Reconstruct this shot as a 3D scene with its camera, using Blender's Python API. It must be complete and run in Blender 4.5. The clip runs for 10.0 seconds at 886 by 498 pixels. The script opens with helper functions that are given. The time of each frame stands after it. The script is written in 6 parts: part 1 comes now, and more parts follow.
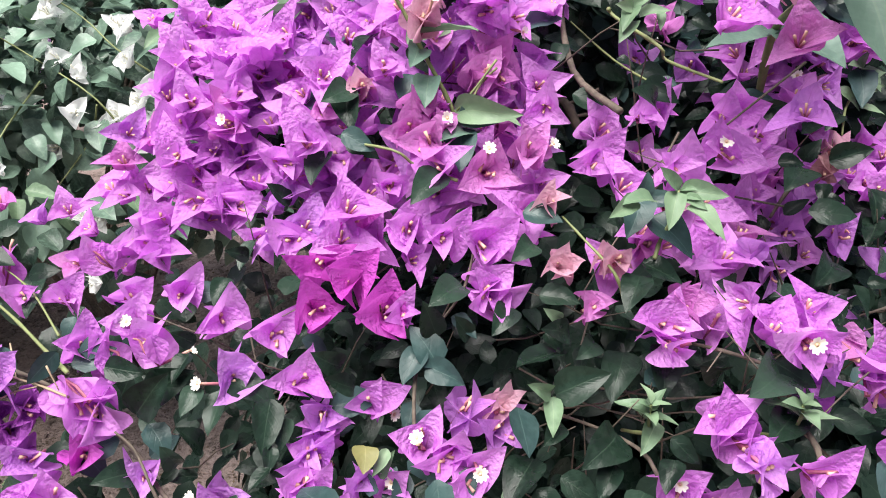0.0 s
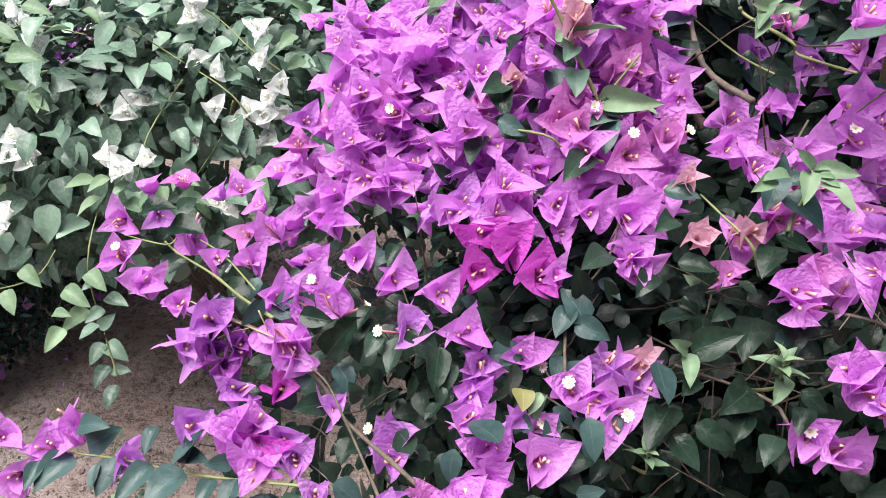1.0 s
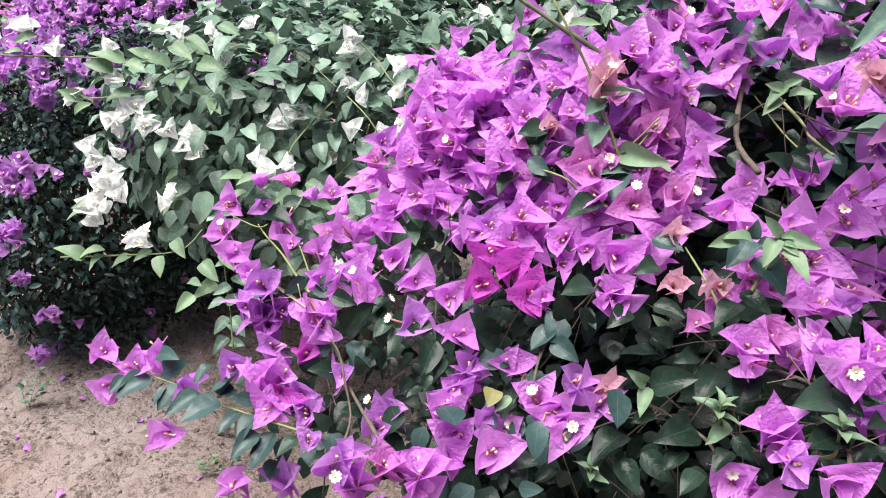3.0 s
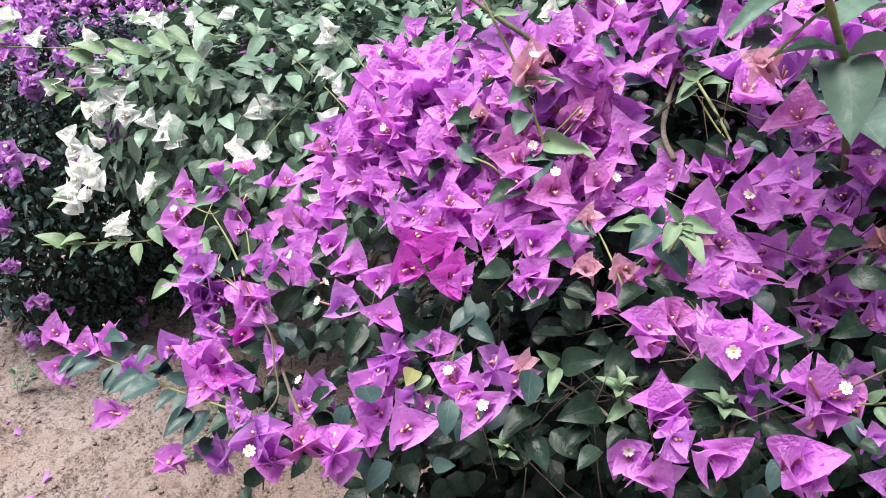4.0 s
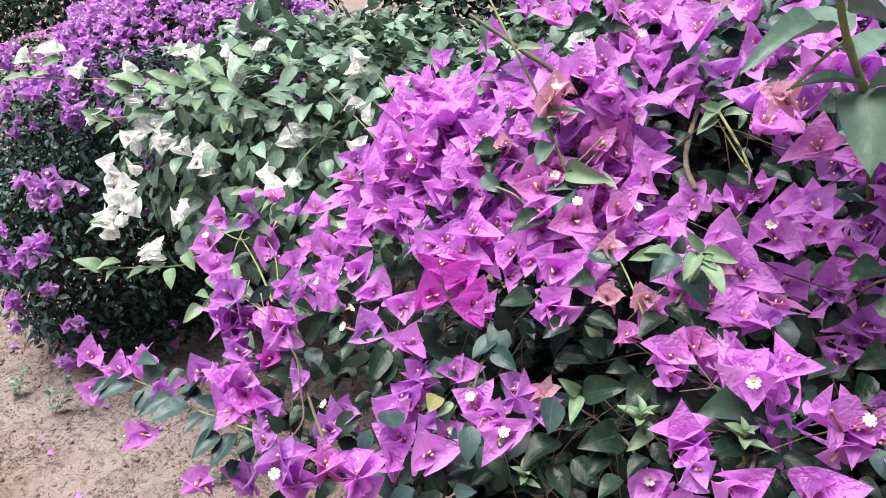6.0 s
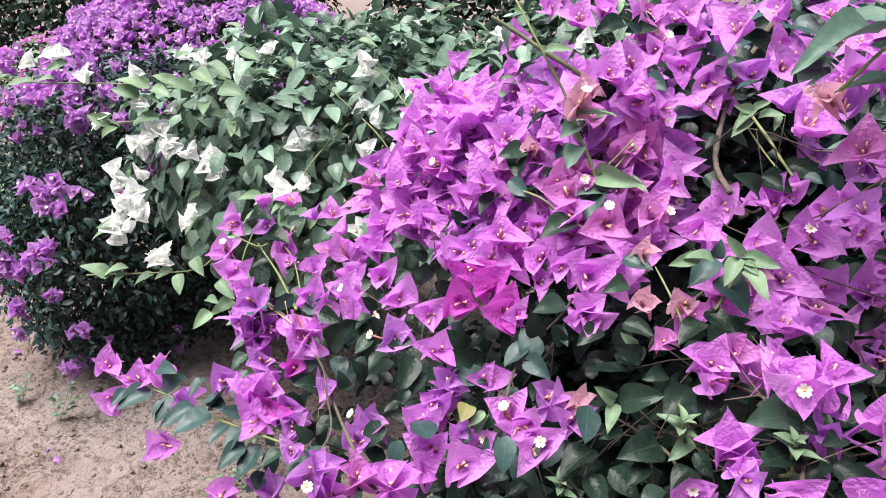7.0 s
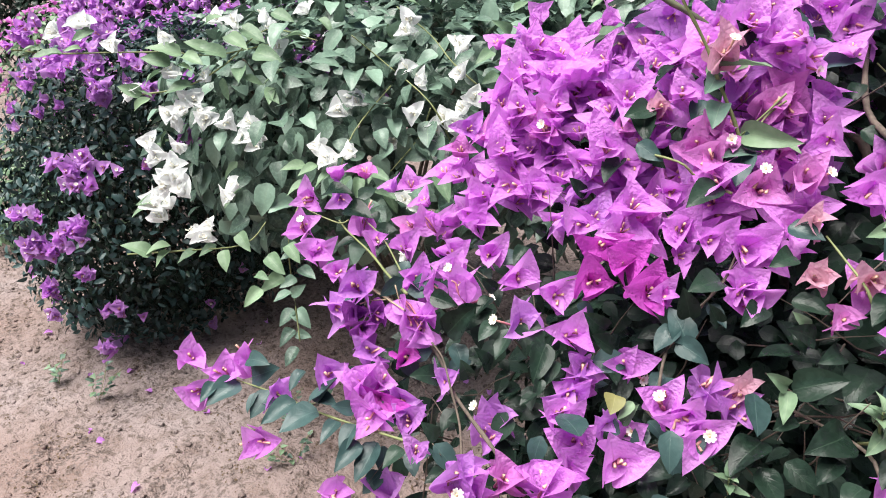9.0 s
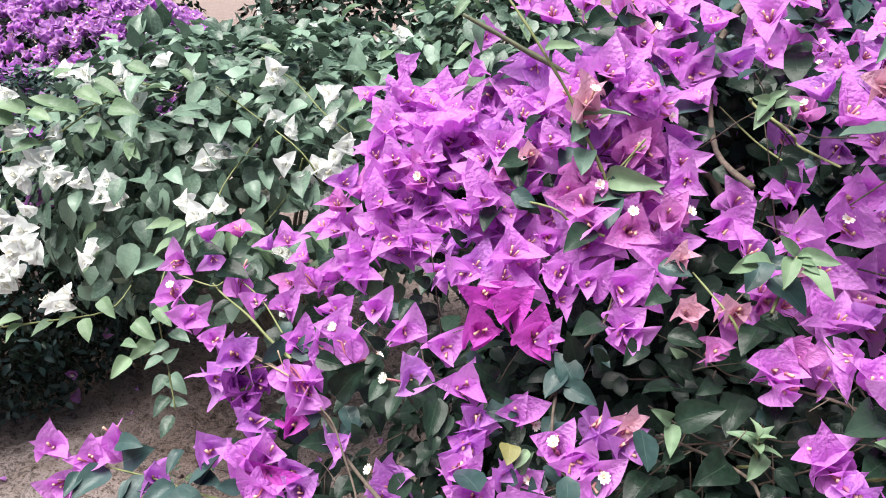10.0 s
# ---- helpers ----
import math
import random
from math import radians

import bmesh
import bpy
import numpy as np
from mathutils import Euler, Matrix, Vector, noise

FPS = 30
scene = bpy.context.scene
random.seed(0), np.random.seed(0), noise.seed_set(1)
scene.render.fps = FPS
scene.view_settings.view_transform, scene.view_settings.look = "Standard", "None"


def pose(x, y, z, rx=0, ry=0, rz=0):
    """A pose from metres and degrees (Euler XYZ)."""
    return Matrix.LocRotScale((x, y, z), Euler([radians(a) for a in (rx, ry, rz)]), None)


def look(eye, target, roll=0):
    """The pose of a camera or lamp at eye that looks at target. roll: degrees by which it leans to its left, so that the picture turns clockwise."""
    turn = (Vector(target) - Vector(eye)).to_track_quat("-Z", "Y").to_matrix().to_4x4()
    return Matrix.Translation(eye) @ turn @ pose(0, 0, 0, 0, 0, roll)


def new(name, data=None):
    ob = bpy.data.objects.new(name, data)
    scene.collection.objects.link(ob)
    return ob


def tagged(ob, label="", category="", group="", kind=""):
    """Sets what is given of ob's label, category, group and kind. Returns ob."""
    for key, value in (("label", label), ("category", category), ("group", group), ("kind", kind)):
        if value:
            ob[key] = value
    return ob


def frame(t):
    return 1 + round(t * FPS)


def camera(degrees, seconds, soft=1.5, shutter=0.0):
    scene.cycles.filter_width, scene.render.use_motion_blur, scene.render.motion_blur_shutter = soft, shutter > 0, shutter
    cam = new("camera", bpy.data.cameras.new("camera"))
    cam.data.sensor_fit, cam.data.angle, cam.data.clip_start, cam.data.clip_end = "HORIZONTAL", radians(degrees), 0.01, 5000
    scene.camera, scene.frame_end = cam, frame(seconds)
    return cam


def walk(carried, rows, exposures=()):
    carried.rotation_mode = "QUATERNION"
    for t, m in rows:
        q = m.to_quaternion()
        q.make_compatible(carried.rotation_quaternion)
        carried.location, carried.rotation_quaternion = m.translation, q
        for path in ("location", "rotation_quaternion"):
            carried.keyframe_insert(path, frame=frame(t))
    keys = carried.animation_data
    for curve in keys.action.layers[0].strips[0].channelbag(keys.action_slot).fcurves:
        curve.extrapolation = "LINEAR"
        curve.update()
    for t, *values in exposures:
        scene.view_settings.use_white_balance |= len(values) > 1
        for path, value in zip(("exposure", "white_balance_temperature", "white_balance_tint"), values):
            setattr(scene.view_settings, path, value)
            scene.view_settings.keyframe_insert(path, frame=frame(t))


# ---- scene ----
cam = camera(63.7, 10.0, 1.0)
PATH = [
    (0, (0.026, -0.008, 1.448), (-0.06, 1.784, 0.565), -1.5),
    (0.5, (0.004, -0.036, 1.455), (-0.221, 1.747, 0.577), -2.6),
    (1, (-0.036, -0.101, 1.463), (-0.327, 1.674, 0.59), -3.1),
    (1.5, (-0.044, -0.143, 1.455), (-0.333, 1.645, 0.608), -3.7),
    (2, (-0.022, -0.151, 1.459), (-0.344, 1.66, 0.675), -1.6),
    (2.5, (0.047, -0.166, 1.478), (-0.512, 1.596, 0.715), -0.5),
    (2.7, (0.084, -0.174, 1.475), (-0.575, 1.563, 0.734), 0.8),
    (3.8, (0.202, -0.166, 1.477), (-0.551, 1.509, 0.687), 1.0),
    (4, (0.219, -0.159, 1.478), (-0.519, 1.531, 0.704), 0.9),
    (4.5, (0.243, -0.157, 1.481), (-0.461, 1.56, 0.736), 0.4),
    (5, (0.255, -0.155, 1.487), (-0.428, 1.59, 0.788), 0.2),
    (5.5, (0.243, -0.159, 1.487), (-0.524, 1.552, 0.79), 0.8),
    (6, (0.229, -0.167, 1.485), (-0.594, 1.513, 0.777), 0.3),
    (7.5, (0.155, -0.169, 1.485), (-0.645, 1.524, 0.782), -0.6),
    (8, (0.104, -0.153, 1.48), (-0.621, 1.555, 0.735), 0.3),
    (8.5, (0.067, -0.154, 1.479), (-0.675, 1.534, 0.706), -0.5),
    (9, (0.048, -0.153, 1.474), (-0.764, 1.488, 0.668), -2.1),
    (9.5, (0.045, -0.138, 1.467), (-0.636, 1.578, 0.698), -1.0),
    (10, (0.039, -0.139, 1.483), (-0.469, 1.66, 0.773), -1.8),
]
walk(cam, [(t, look(eye, target, roll)) for t, eye, target, roll in PATH])


# ---- world ----
EXPOSURE = 1.02
scene.view_settings.exposure = EXPOSURE
world = bpy.data.worlds.new("sky")
scene.world = world
world.use_nodes = True
sky = world.node_tree.nodes.new("ShaderNodeTexSky")
sky.sky_type, sky.sun_disc = "NISHITA", False
sky.sun_elevation, sky.sun_rotation = radians(74), radians(222)
sky.air_density, sky.dust_density, sky.ozone_density = 1.0, 3.0, 1.0
background = world.node_tree.nodes["Background"]
background.inputs["Strength"].default_value = 0.040
world.node_tree.links.new(sky.outputs[0], background.inputs[0])
sun_data = bpy.data.lights.new("sun", "SUN")
sun_data.energy, sun_data.angle, sun_data.color = 5.5, radians(50), (1.0, 0.97, 0.93)
sun = new("sun", sun_data)
sun.matrix_world = look((-0.9, -0.3, 5.3), (0, 0.7, 0.7))


# ---- materials ----
class Nodes:
    """A node material under construction: short calls that add a node and wire its inputs."""

    def __init__(self, name):
        self.mat = bpy.data.materials.new(name)
        self.mat.use_nodes = True
        self.tree = self.mat.node_tree
        self.shader = self.tree.nodes["Principled BSDF"]
        self.out = self.tree.nodes["Material Output"]

    def put(self, socket, value):
        if isinstance(value, bpy.types.NodeSocket):
            self.tree.links.new(value, socket)
        elif isinstance(value, (tuple, list)) and len(value) == 3 and socket.type == "RGBA":
            socket.default_value = (*value, 1)
        else:
            socket.default_value = value

    def node(self, kind, **inputs):
        n = self.tree.nodes.new("ShaderNode" + kind)
        for key, value in inputs.items():
            self.put(n.inputs[key.replace("_", " ")], value)
        return n

    def math(self, op, a, b=0.0, c=0.0):
        n = self.tree.nodes.new("ShaderNodeMath")
        n.operation = op
        for socket, value in zip(n.inputs, (a, b, c)):
            self.put(socket, value)
        return n.outputs[0]

    def mix(self, fac, a, b, blend="MIX"):
        n = self.tree.nodes.new("ShaderNodeMix")
        n.data_type, n.blend_type = "RGBA", blend
        self.put(n.inputs[0], fac), self.put(n.inputs[6], a), self.put(n.inputs[7], b)
        return n.outputs[2]

    def ramp(self, fac, lo, hi, a=0.0, b=1.0):
        n = self.tree.nodes.new("ShaderNodeMapRange")
        for socket, value in zip(n.inputs, (fac, lo, hi, a, b)):
            self.put(socket, value)
        return n.outputs[0]

    def noise(self, scale, detail=3.0, where=None):
        n = self.node("TexNoise", Scale=scale, Detail=detail)
        if where is not None:
            self.put(n.inputs["Vector"], where)
        return n.outputs["Fac"]

    def chance(self):
        """A random value for each piece: object by object, and island by island in joined meshes."""
        a = self.tree.nodes.new("ShaderNodeObjectInfo").outputs["Random"]
        b = self.tree.nodes.new("ShaderNodeNewGeometry").outputs["Random Per Island"]
        return self.math("FRACT", self.math("MULTIPLY_ADD", b, 3.7, a))

    def place(self):
        return self.tree.nodes.new("ShaderNodeNewGeometry").outputs["Position"]

    def leaf_uv(self):
        sep = self.node("SeparateXYZ", Vector=self.tree.nodes.new("ShaderNodeTexCoord").outputs["UV"])
        return self.math("ABSOLUTE", self.math("SUBTRACT", sep.outputs[0], 0.5)), sep.outputs[1]

    def bump(self, height, strength=0.3, distance=0.001):
        n = self.node("Bump", Strength=strength, Distance=distance, Height=height)
        self.put(self.shader.inputs["Normal"], n.outputs[0])
        return n.outputs[0]

    def done(self, color, rough=0.6, spec=0.5, thin=0.0, thin_color=None):
        self.put(self.shader.inputs["Base Color"], color)
        self.put(self.shader.inputs["Roughness"], rough)
        self.put(self.shader.inputs["Specular IOR Level"], spec)
        if thin:
            t = self.node("BsdfTranslucent", Color=color if thin_color is None else thin_color)
            m = self.node("MixShader", Fac=thin)
            self.put(m.inputs[1], self.shader.outputs[0]), self.put(m.inputs[2], t.outputs[0])
            self.put(self.out.inputs[0], m.outputs[0])
        return self.mat


def veined(n, count, slant):
    """Midrib and slanted side veins of a leaf, 0 between them and 1 on them."""
    across, along = n.leaf_uv()
    rib = n.ramp(across, 0.0, 0.028, 1.0, 0.0)
    phase = n.math("MULTIPLY_ADD", across, -slant, n.math("MULTIPLY", along, count))
    wobble = n.math("MULTIPLY", n.noise(60.0, 1.0, n.place()), 0.5)
    side = n.math("PINGPONG", n.math("ADD", phase, n.math("MULTIPLY", wobble, 0.7)), 0.5)
    side = n.math("MULTIPLY", n.ramp(side, 0.0, 0.16, 1.0, 0.0), n.ramp(across, 0.5, 0.1, 0.25, 0.8))
    return n.math("MAXIMUM", rib, side), rib, side


def bract_material(name, light, deep, vein, thin=0.52, relief=0.0036):
    n = Nodes(name)
    lines, rib, side = veined(n, 6.0, 5.0)
    across, along = n.leaf_uv()
    patch = n.ramp(n.noise(9.0, 2.0, n.place()), 0.35, 0.65)
    tone = n.math("MULTIPLY_ADD", n.chance(), 0.65, n.math("MULTIPLY", patch, 0.35))
    color = n.mix(tone, deep, light)
    mottle = n.ramp(n.noise(220.0, 3.0, n.place()), 0.3, 0.75, 0.0, 0.18)
    color = n.mix(mottle, color, tuple(min(1, c * 1.6 + 0.02) for c in light))
    foot = n.ramp(along, 0.1, 0.75, 0.7, 0.1)
    color = n.mix(n.math("MULTIPLY_ADD", side, 0.05, n.math("MULTIPLY", rib, foot)), color, vein)
    rough = n.ramp(n.noise(90.0, 2.0, n.place()), 0.3, 0.7, 0.5, 0.72)
    crinkle = n.math("MULTIPLY_ADD", n.noise(230.0, 2.0, n.place()), 1.0, n.math("MULTIPLY", lines, -0.07))
    n.bump(crinkle, 1.0, relief)
    return n.done(color, rough, 0.4, thin)


def leaf_material(name, light, deep, vein, rough=0.42, thin=0.12, spec=0.4):
    n = Nodes(name)
    lines, rib, side = veined(n, 5.0, 4.0)
    tone = n.math("MULTIPLY_ADD", n.math("POWER", n.chance(), 2.0), 0.75, n.math("MULTIPLY", n.noise(14.0, 2.0, n.place()), 0.25))
    color = n.mix(tone, deep, light)
    dust = n.ramp(n.noise(130.0, 4.0, n.place()), 0.45, 0.75, 0.0, 0.3)
    color = n.mix(dust, color, tuple(c * 1.3 + 0.002 for c in light))
    color = n.mix(n.math("MULTIPLY_ADD", side, 0.04, n.math("MULTIPLY", rib, 0.35)), color, vein)
    n.bump(n.math("MULTIPLY_ADD", n.noise(110.0, 3.0, n.place()), 0.9, n.math("MULTIPLY", lines, -0.1)), 0.55, 0.0016)
    return n.done(color, n.ramp(n.noise(70.0, 3.0, n.place()), 0.3, 0.7, rough - 0.08, rough + 0.15), spec, thin)


def plain_material(name, a, b, scale, rough, relief=0.3, distance=0.001, thin=0.0):
    """Two colours mixed by fine and coarse noise, with a little relief."""
    n = Nodes(name)
    fine, coarse = n.noise(scale, 4.0, n.place()), n.noise(scale * 0.15, 3.0, n.place())
    fac = n.ramp(n.math("MULTIPLY_ADD", fine, 0.6, n.math("MULTIPLY", coarse, 0.4)), 0.35, 0.65)
    n.bump(fine, relief, distance)
    return n.done(n.mix(fac, a, b), rough, 0.4, thin)


MAGENTA = bract_material("magenta_bract", (0.78, 0.35, 0.83), (0.63, 0.165, 0.70), (0.36, 0.10, 0.20))
HOT = bract_material("crimson_magenta_bract", (0.62, 0.125, 0.57), (0.50, 0.045, 0.46), (0.34, 0.07, 0.17))
PURPLE = bract_material("purple_bract", (0.67, 0.32, 0.79), (0.52, 0.165, 0.65), (0.28, 0.09, 0.25))
PINK = bract_material("rose_bract", (0.73, 0.30, 0.67), (0.58, 0.16, 0.53), (0.42, 0.12, 0.24))
YOUNG = bract_material("salmon_young_bract", (0.76, 0.46, 0.53), (0.64, 0.31, 0.46), (0.44, 0.16, 0.22))
WHITE = bract_material("white_bract", (0.93, 0.94, 0.94), (0.87, 0.89, 0.88), (0.80, 0.83, 0.76), 0.55, 0.0016)
LAVENDER = bract_material("lavender_bract", (0.70, 0.42, 0.80), (0.48, 0.19, 0.60), (0.35, 0.16, 0.36))
WITHERING = bract_material("withering_purple_bract", (0.50, 0.13, 0.58), (0.28, 0.05, 0.34), (0.20, 0.05, 0.20), 0.35, 0.006)
DRY = bract_material("faded_bract", (0.50, 0.29, 0.30), (0.38, 0.19, 0.21), (0.18, 0.08, 0.07))
# LEAF is darker than real foliage: the shade of deep gaps is in its colour
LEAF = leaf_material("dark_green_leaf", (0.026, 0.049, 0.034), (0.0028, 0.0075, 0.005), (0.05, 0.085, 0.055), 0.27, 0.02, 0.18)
LEAF_LIGHT = leaf_material("light_green_leaf", (0.22, 0.32, 0.19), (0.10, 0.17, 0.10), (0.31, 0.39, 0.23), 0.48, 0.25)
LEAF_WHITE = leaf_material("grey_green_leaf", (0.215, 0.325, 0.245), (0.012, 0.031, 0.022), (0.22, 0.31, 0.2), 0.38)
LEAF_BROAD = leaf_material("broad_grey_leaf", (0.13, 0.21, 0.16), (0.06, 0.11, 0.085), (0.19, 0.27, 0.19), 0.45, 0.14)
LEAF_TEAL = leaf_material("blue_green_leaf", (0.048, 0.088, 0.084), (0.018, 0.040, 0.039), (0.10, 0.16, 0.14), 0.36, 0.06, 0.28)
LEAF_YELLOW = leaf_material("yellowing_leaf", (0.22, 0.20, 0.07), (0.16, 0.16, 0.06), (0.34, 0.32, 0.14), 0.5, 0.2)
STRAW = plain_material("dry_straw_stem", (0.27, 0.20, 0.13), (0.40, 0.32, 0.22), 150, 0.75, 0.5)
STEM_GREEN = plain_material("green_stem", (0.13, 0.16, 0.06), (0.21, 0.23, 0.10), 160, 0.6)
STEM_OLIVE = plain_material("olive_stem", (0.055, 0.065, 0.035), (0.11, 0.12, 0.065), 120, 0.6, 0.5)
STEM_BROWN = plain_material("brown_stem", (0.055, 0.043, 0.035), (0.14, 0.11, 0.085), 140, 0.8, 0.6, 0.002)


def graded_material(name, colors, stops, rough=0.6):
    """A colour that runs through three tones along a small part, from its foot to its mouth."""
    n = Nodes(name)
    across, along = n.leaf_uv()
    color = n.mix(n.ramp(along, stops[0], stops[1]), colors[0], colors[1])
    color = n.mix(n.ramp(along, stops[1], stops[2]), color, colors[2])
    grain = n.noise(600.0, 3.0, n.place())
    color = n.mix(n.ramp(grain, 0.4, 0.7, 0.0, 0.25), color, tuple(c * 0.75 for c in colors[2]))
    n.bump(grain, 0.3, 0.0005)
    return n.done(color, rough, 0.4, 0.15)


TUBE = graded_material("floret_tube", ((0.36, 0.07, 0.20), (0.48, 0.18, 0.20), (0.70, 0.46, 0.33)), (0.05, 0.75, 0.98))
BLOSSOM = graded_material("cream_blossom_face", ((0.35, 0.33, 0.06), (0.74, 0.70, 0.40), (0.86, 0.84, 0.74)), (0.02, 0.3, 0.5))
CREAM = plain_material("cream_blossom", (0.84, 0.82, 0.66), (0.9, 0.89, 0.8), 300, 0.6, 0.2, 0.0006, 0.2)


def soil_material():
    n = Nodes("sandy_soil")
    p = n.place()
    broad, mid, grain = n.noise(1.3, 4.0, p), n.noise(11.0, 5.0, p), n.noise(160.0, 5.0, p)
    color = n.mix(n.ramp(broad, 0.35, 0.65), (0.215, 0.150, 0.130), (0.275, 0.225, 0.216))
    color = n.mix(n.ramp(mid, 0.48, 0.72, 0.0, 0.6), color, (0.125, 0.082, 0.062))
    crust = n.noise(34.0, 5.0, p)
    color = n.mix(n.ramp(crust, 0.54, 0.64, 0.0, 0.8), color, (0.075, 0.055, 0.042))
    speck = n.math("MULTIPLY", n.ramp(n.noise(70.0, 5.0, p), 0.50, 0.60), n.ramp(n.noise(4.5, 4.0, p), 0.46, 0.60))
    color = n.mix(n.math("MULTIPLY", speck, 0.75), color, (0.04, 0.03, 0.026))
    color = n.mix(n.ramp(grain, 0.35, 0.75, 0.0, 0.55), color, (0.285, 0.235, 0.226))
    n.bump(n.math("MULTIPLY_ADD", grain, 0.4, n.math("MULTIPLY_ADD", n.noise(42.0, 4.0, p), 0.9, mid)), 1.0, 0.026)
    return n.done(color, 0.95, 0.15)


SOIL = soil_material()
DARK_LITTER = plain_material("litter", (0.05, 0.035, 0.022), (0.12, 0.08, 0.05), 60, 0.9, 0.6, 0.004)
BOARD = plain_material("weathered_board", (0.40, 0.32, 0.25), (0.55, 0.46, 0.37), 30, 0.8)
PLASTER = plain_material("pale_plaster", (0.72, 0.68, 0.64), (0.80, 0.77, 0.73), 20, 0.85)


# ---- templates ----
class Shape:
    """Vertices, faces and leaf coordinates of one small piece."""

    def __init__(self, verts, faces, uvs):
        self.v, self.f, self.uv = np.array(verts, float), faces, np.array(uvs, float)

    def moved(self, m):
        a = np.array(m)
        return Shape(self.v @ a[:3, :3].T + a[:3, 3], self.f, self.uv)

    @staticmethod
    def joined(shapes):
        v, f, uv, at = [], [], [], 0
        for s in shapes:
            v.append(s.v), uv.append(s.uv)
            f += [tuple(i + at for i in face) for face in s.f]
            at += len(s.v)
        return Shape(np.concatenate(v), f, np.concatenate(uv))


def blade(rows, cols, width, fold=0.15, bend=0.2, cup=0.0, ruffle=0.0, twist=0.0, base=0.5, tip=0.8, seed=0, tear=0.0, pinch=0.0, curl=2.0, nip=0.7):
    """A pointed leaf blade, one long along +y, its upper face to +z."""
    r = random.Random(seed)
    a, b, c = (r.uniform(0, 6.3) for _ in range(3))
    peak = base / (base + tip)
    norm = peak**base * (1 - peak) ** tip
    verts, uvs, faces = [], [], []
    for i in range(rows + 1):
        t = i / rows
        h = width / 2 * (max(t, 0.004) ** base * max(1 - t, 0.003) ** tip) / norm
        h *= 1 - pinch * max(0.0, (t - nip) / (1 - nip))
        for j in range(cols + 1):
            s = 2 * j / cols - 1
            x = s * h * (1 - (tear * r.random() if abs(s) == 1 and 0.1 < t < 0.9 else 0))
            z = fold * abs(x) + cup * x * x * 4 - bend * t**curl + twist * x * t
            z += ruffle * abs(s) * (math.sin(9 * t + a + (2 if s > 0 else 0)) + 0.5 * math.sin(17 * t + b) + 0.3 * math.sin(5 * s + c))
            verts.append((x + 0.05 * math.sin(3 * t + c) * t, t * math.cos(bend * 0.6 * t), z))
            uvs.append(((s + 1) / 2, t))
    for i in range(rows):
        for j in range(cols):
            k = i * (cols + 1) + j
            faces.append((k, k + 1, k + cols + 2, k + cols + 1))
    return Shape(verts, faces, uvs)


def tube(points, radii, sides=5):
    """A bent tapered rod through the points."""
    pts = [Vector(p) for p in points]
    verts, faces, uvs = [], [], []
    for i, p in enumerate(pts):
        d = (pts[min(i + 1, len(pts) - 1)] - pts[max(i - 1, 0)]).normalized()
        q = d.to_track_quat("Z", "Y")
        for k in range(sides):
            a = 2 * math.pi * k / sides
            verts.append(p + q @ Vector((math.cos(a), math.sin(a), 0)) * radii[i])
            uvs.append((k / sides, i / max(1, len(pts) - 1)))
    for i in range(len(pts) - 1):
        for k in range(sides):
            k2 = (k + 1) % sides
            faces.append((i * sides + k, i * sides + k2, (i + 1) * sides + k2, (i + 1) * sides + k))
    faces.append(tuple(range(sides - 1, -1, -1)))
    faces.append(tuple(len(verts) - sides + k for k in range(sides)))
    return Shape([tuple(v) for v in verts], faces, uvs)


def star(radius=0.1, lobes=5):
    """The small five-lobed blossom at the mouth of a floret, a shallow frilled dish."""
    verts, faces, uvs = [(0, 0, -0.45)], [], [(0.5, 0.0)]
    n = lobes * 6
    for ring, (rr, z) in enumerate(((0.24, -0.1), (1.0, 0.16))):
        for k in range(n):
            a = 2 * math.pi * k / n
            wob = (0.66, 0.95, 1.0, 0.86, 1.0, 0.95)[k % 6] if ring else 1.0
            verts.append((radius * rr * wob * math.cos(a), radius * rr * wob * math.sin(a), radius * (z + (0.1 if ring and k % 3 else 0))))
            uvs.append((0.5, 0.3 + 0.7 * ring))
    for k in range(n):
        k2 = (k + 1) % n
        faces += [(0, 1 + k, 1 + k2), (1 + k, 1 + n + k, 1 + n + k2, 1 + k2)]
    return Shape(verts, faces, uvs)


def mesh_of(shape, material, smooth=True, name="piece"):
    me = bpy.data.meshes.new(name)
    me.from_pydata(shape.v.tolist(), [], shape.f)
    me.materials.append(material)
    if smooth:
        me.polygons.foreach_set("use_smooth", [True] * len(me.polygons))
    layer = me.uv_layers.new(name="leaf")
    loops = np.empty(len(me.loops), int)
    me.loops.foreach_get("vertex_index", loops)
    layer.data.foreach_set("uv", shape.uv[loops].ravel())
    return me


WORLD = {}


def part(name, mesh, parent, m=None, label=""):
    """One mesh object under a thing or a part; m is its pose in the world."""
    ob = new(name, mesh)
    m = m if m is not None else Matrix()
    ob.parent = parent
    ob.matrix_basis = WORLD.get(parent.name, Matrix()).inverted() @ m
    WORLD[ob.name] = m
    return tagged(ob, label) if label else ob


def thing_at(name, foot, label, category, group=""):
    """An Empty at the base of a thing."""
    ob = new(name)
    ob.location = foot
    WORLD[ob.name] = Matrix.Translation(foot)
    return tagged(ob, label, category, group)


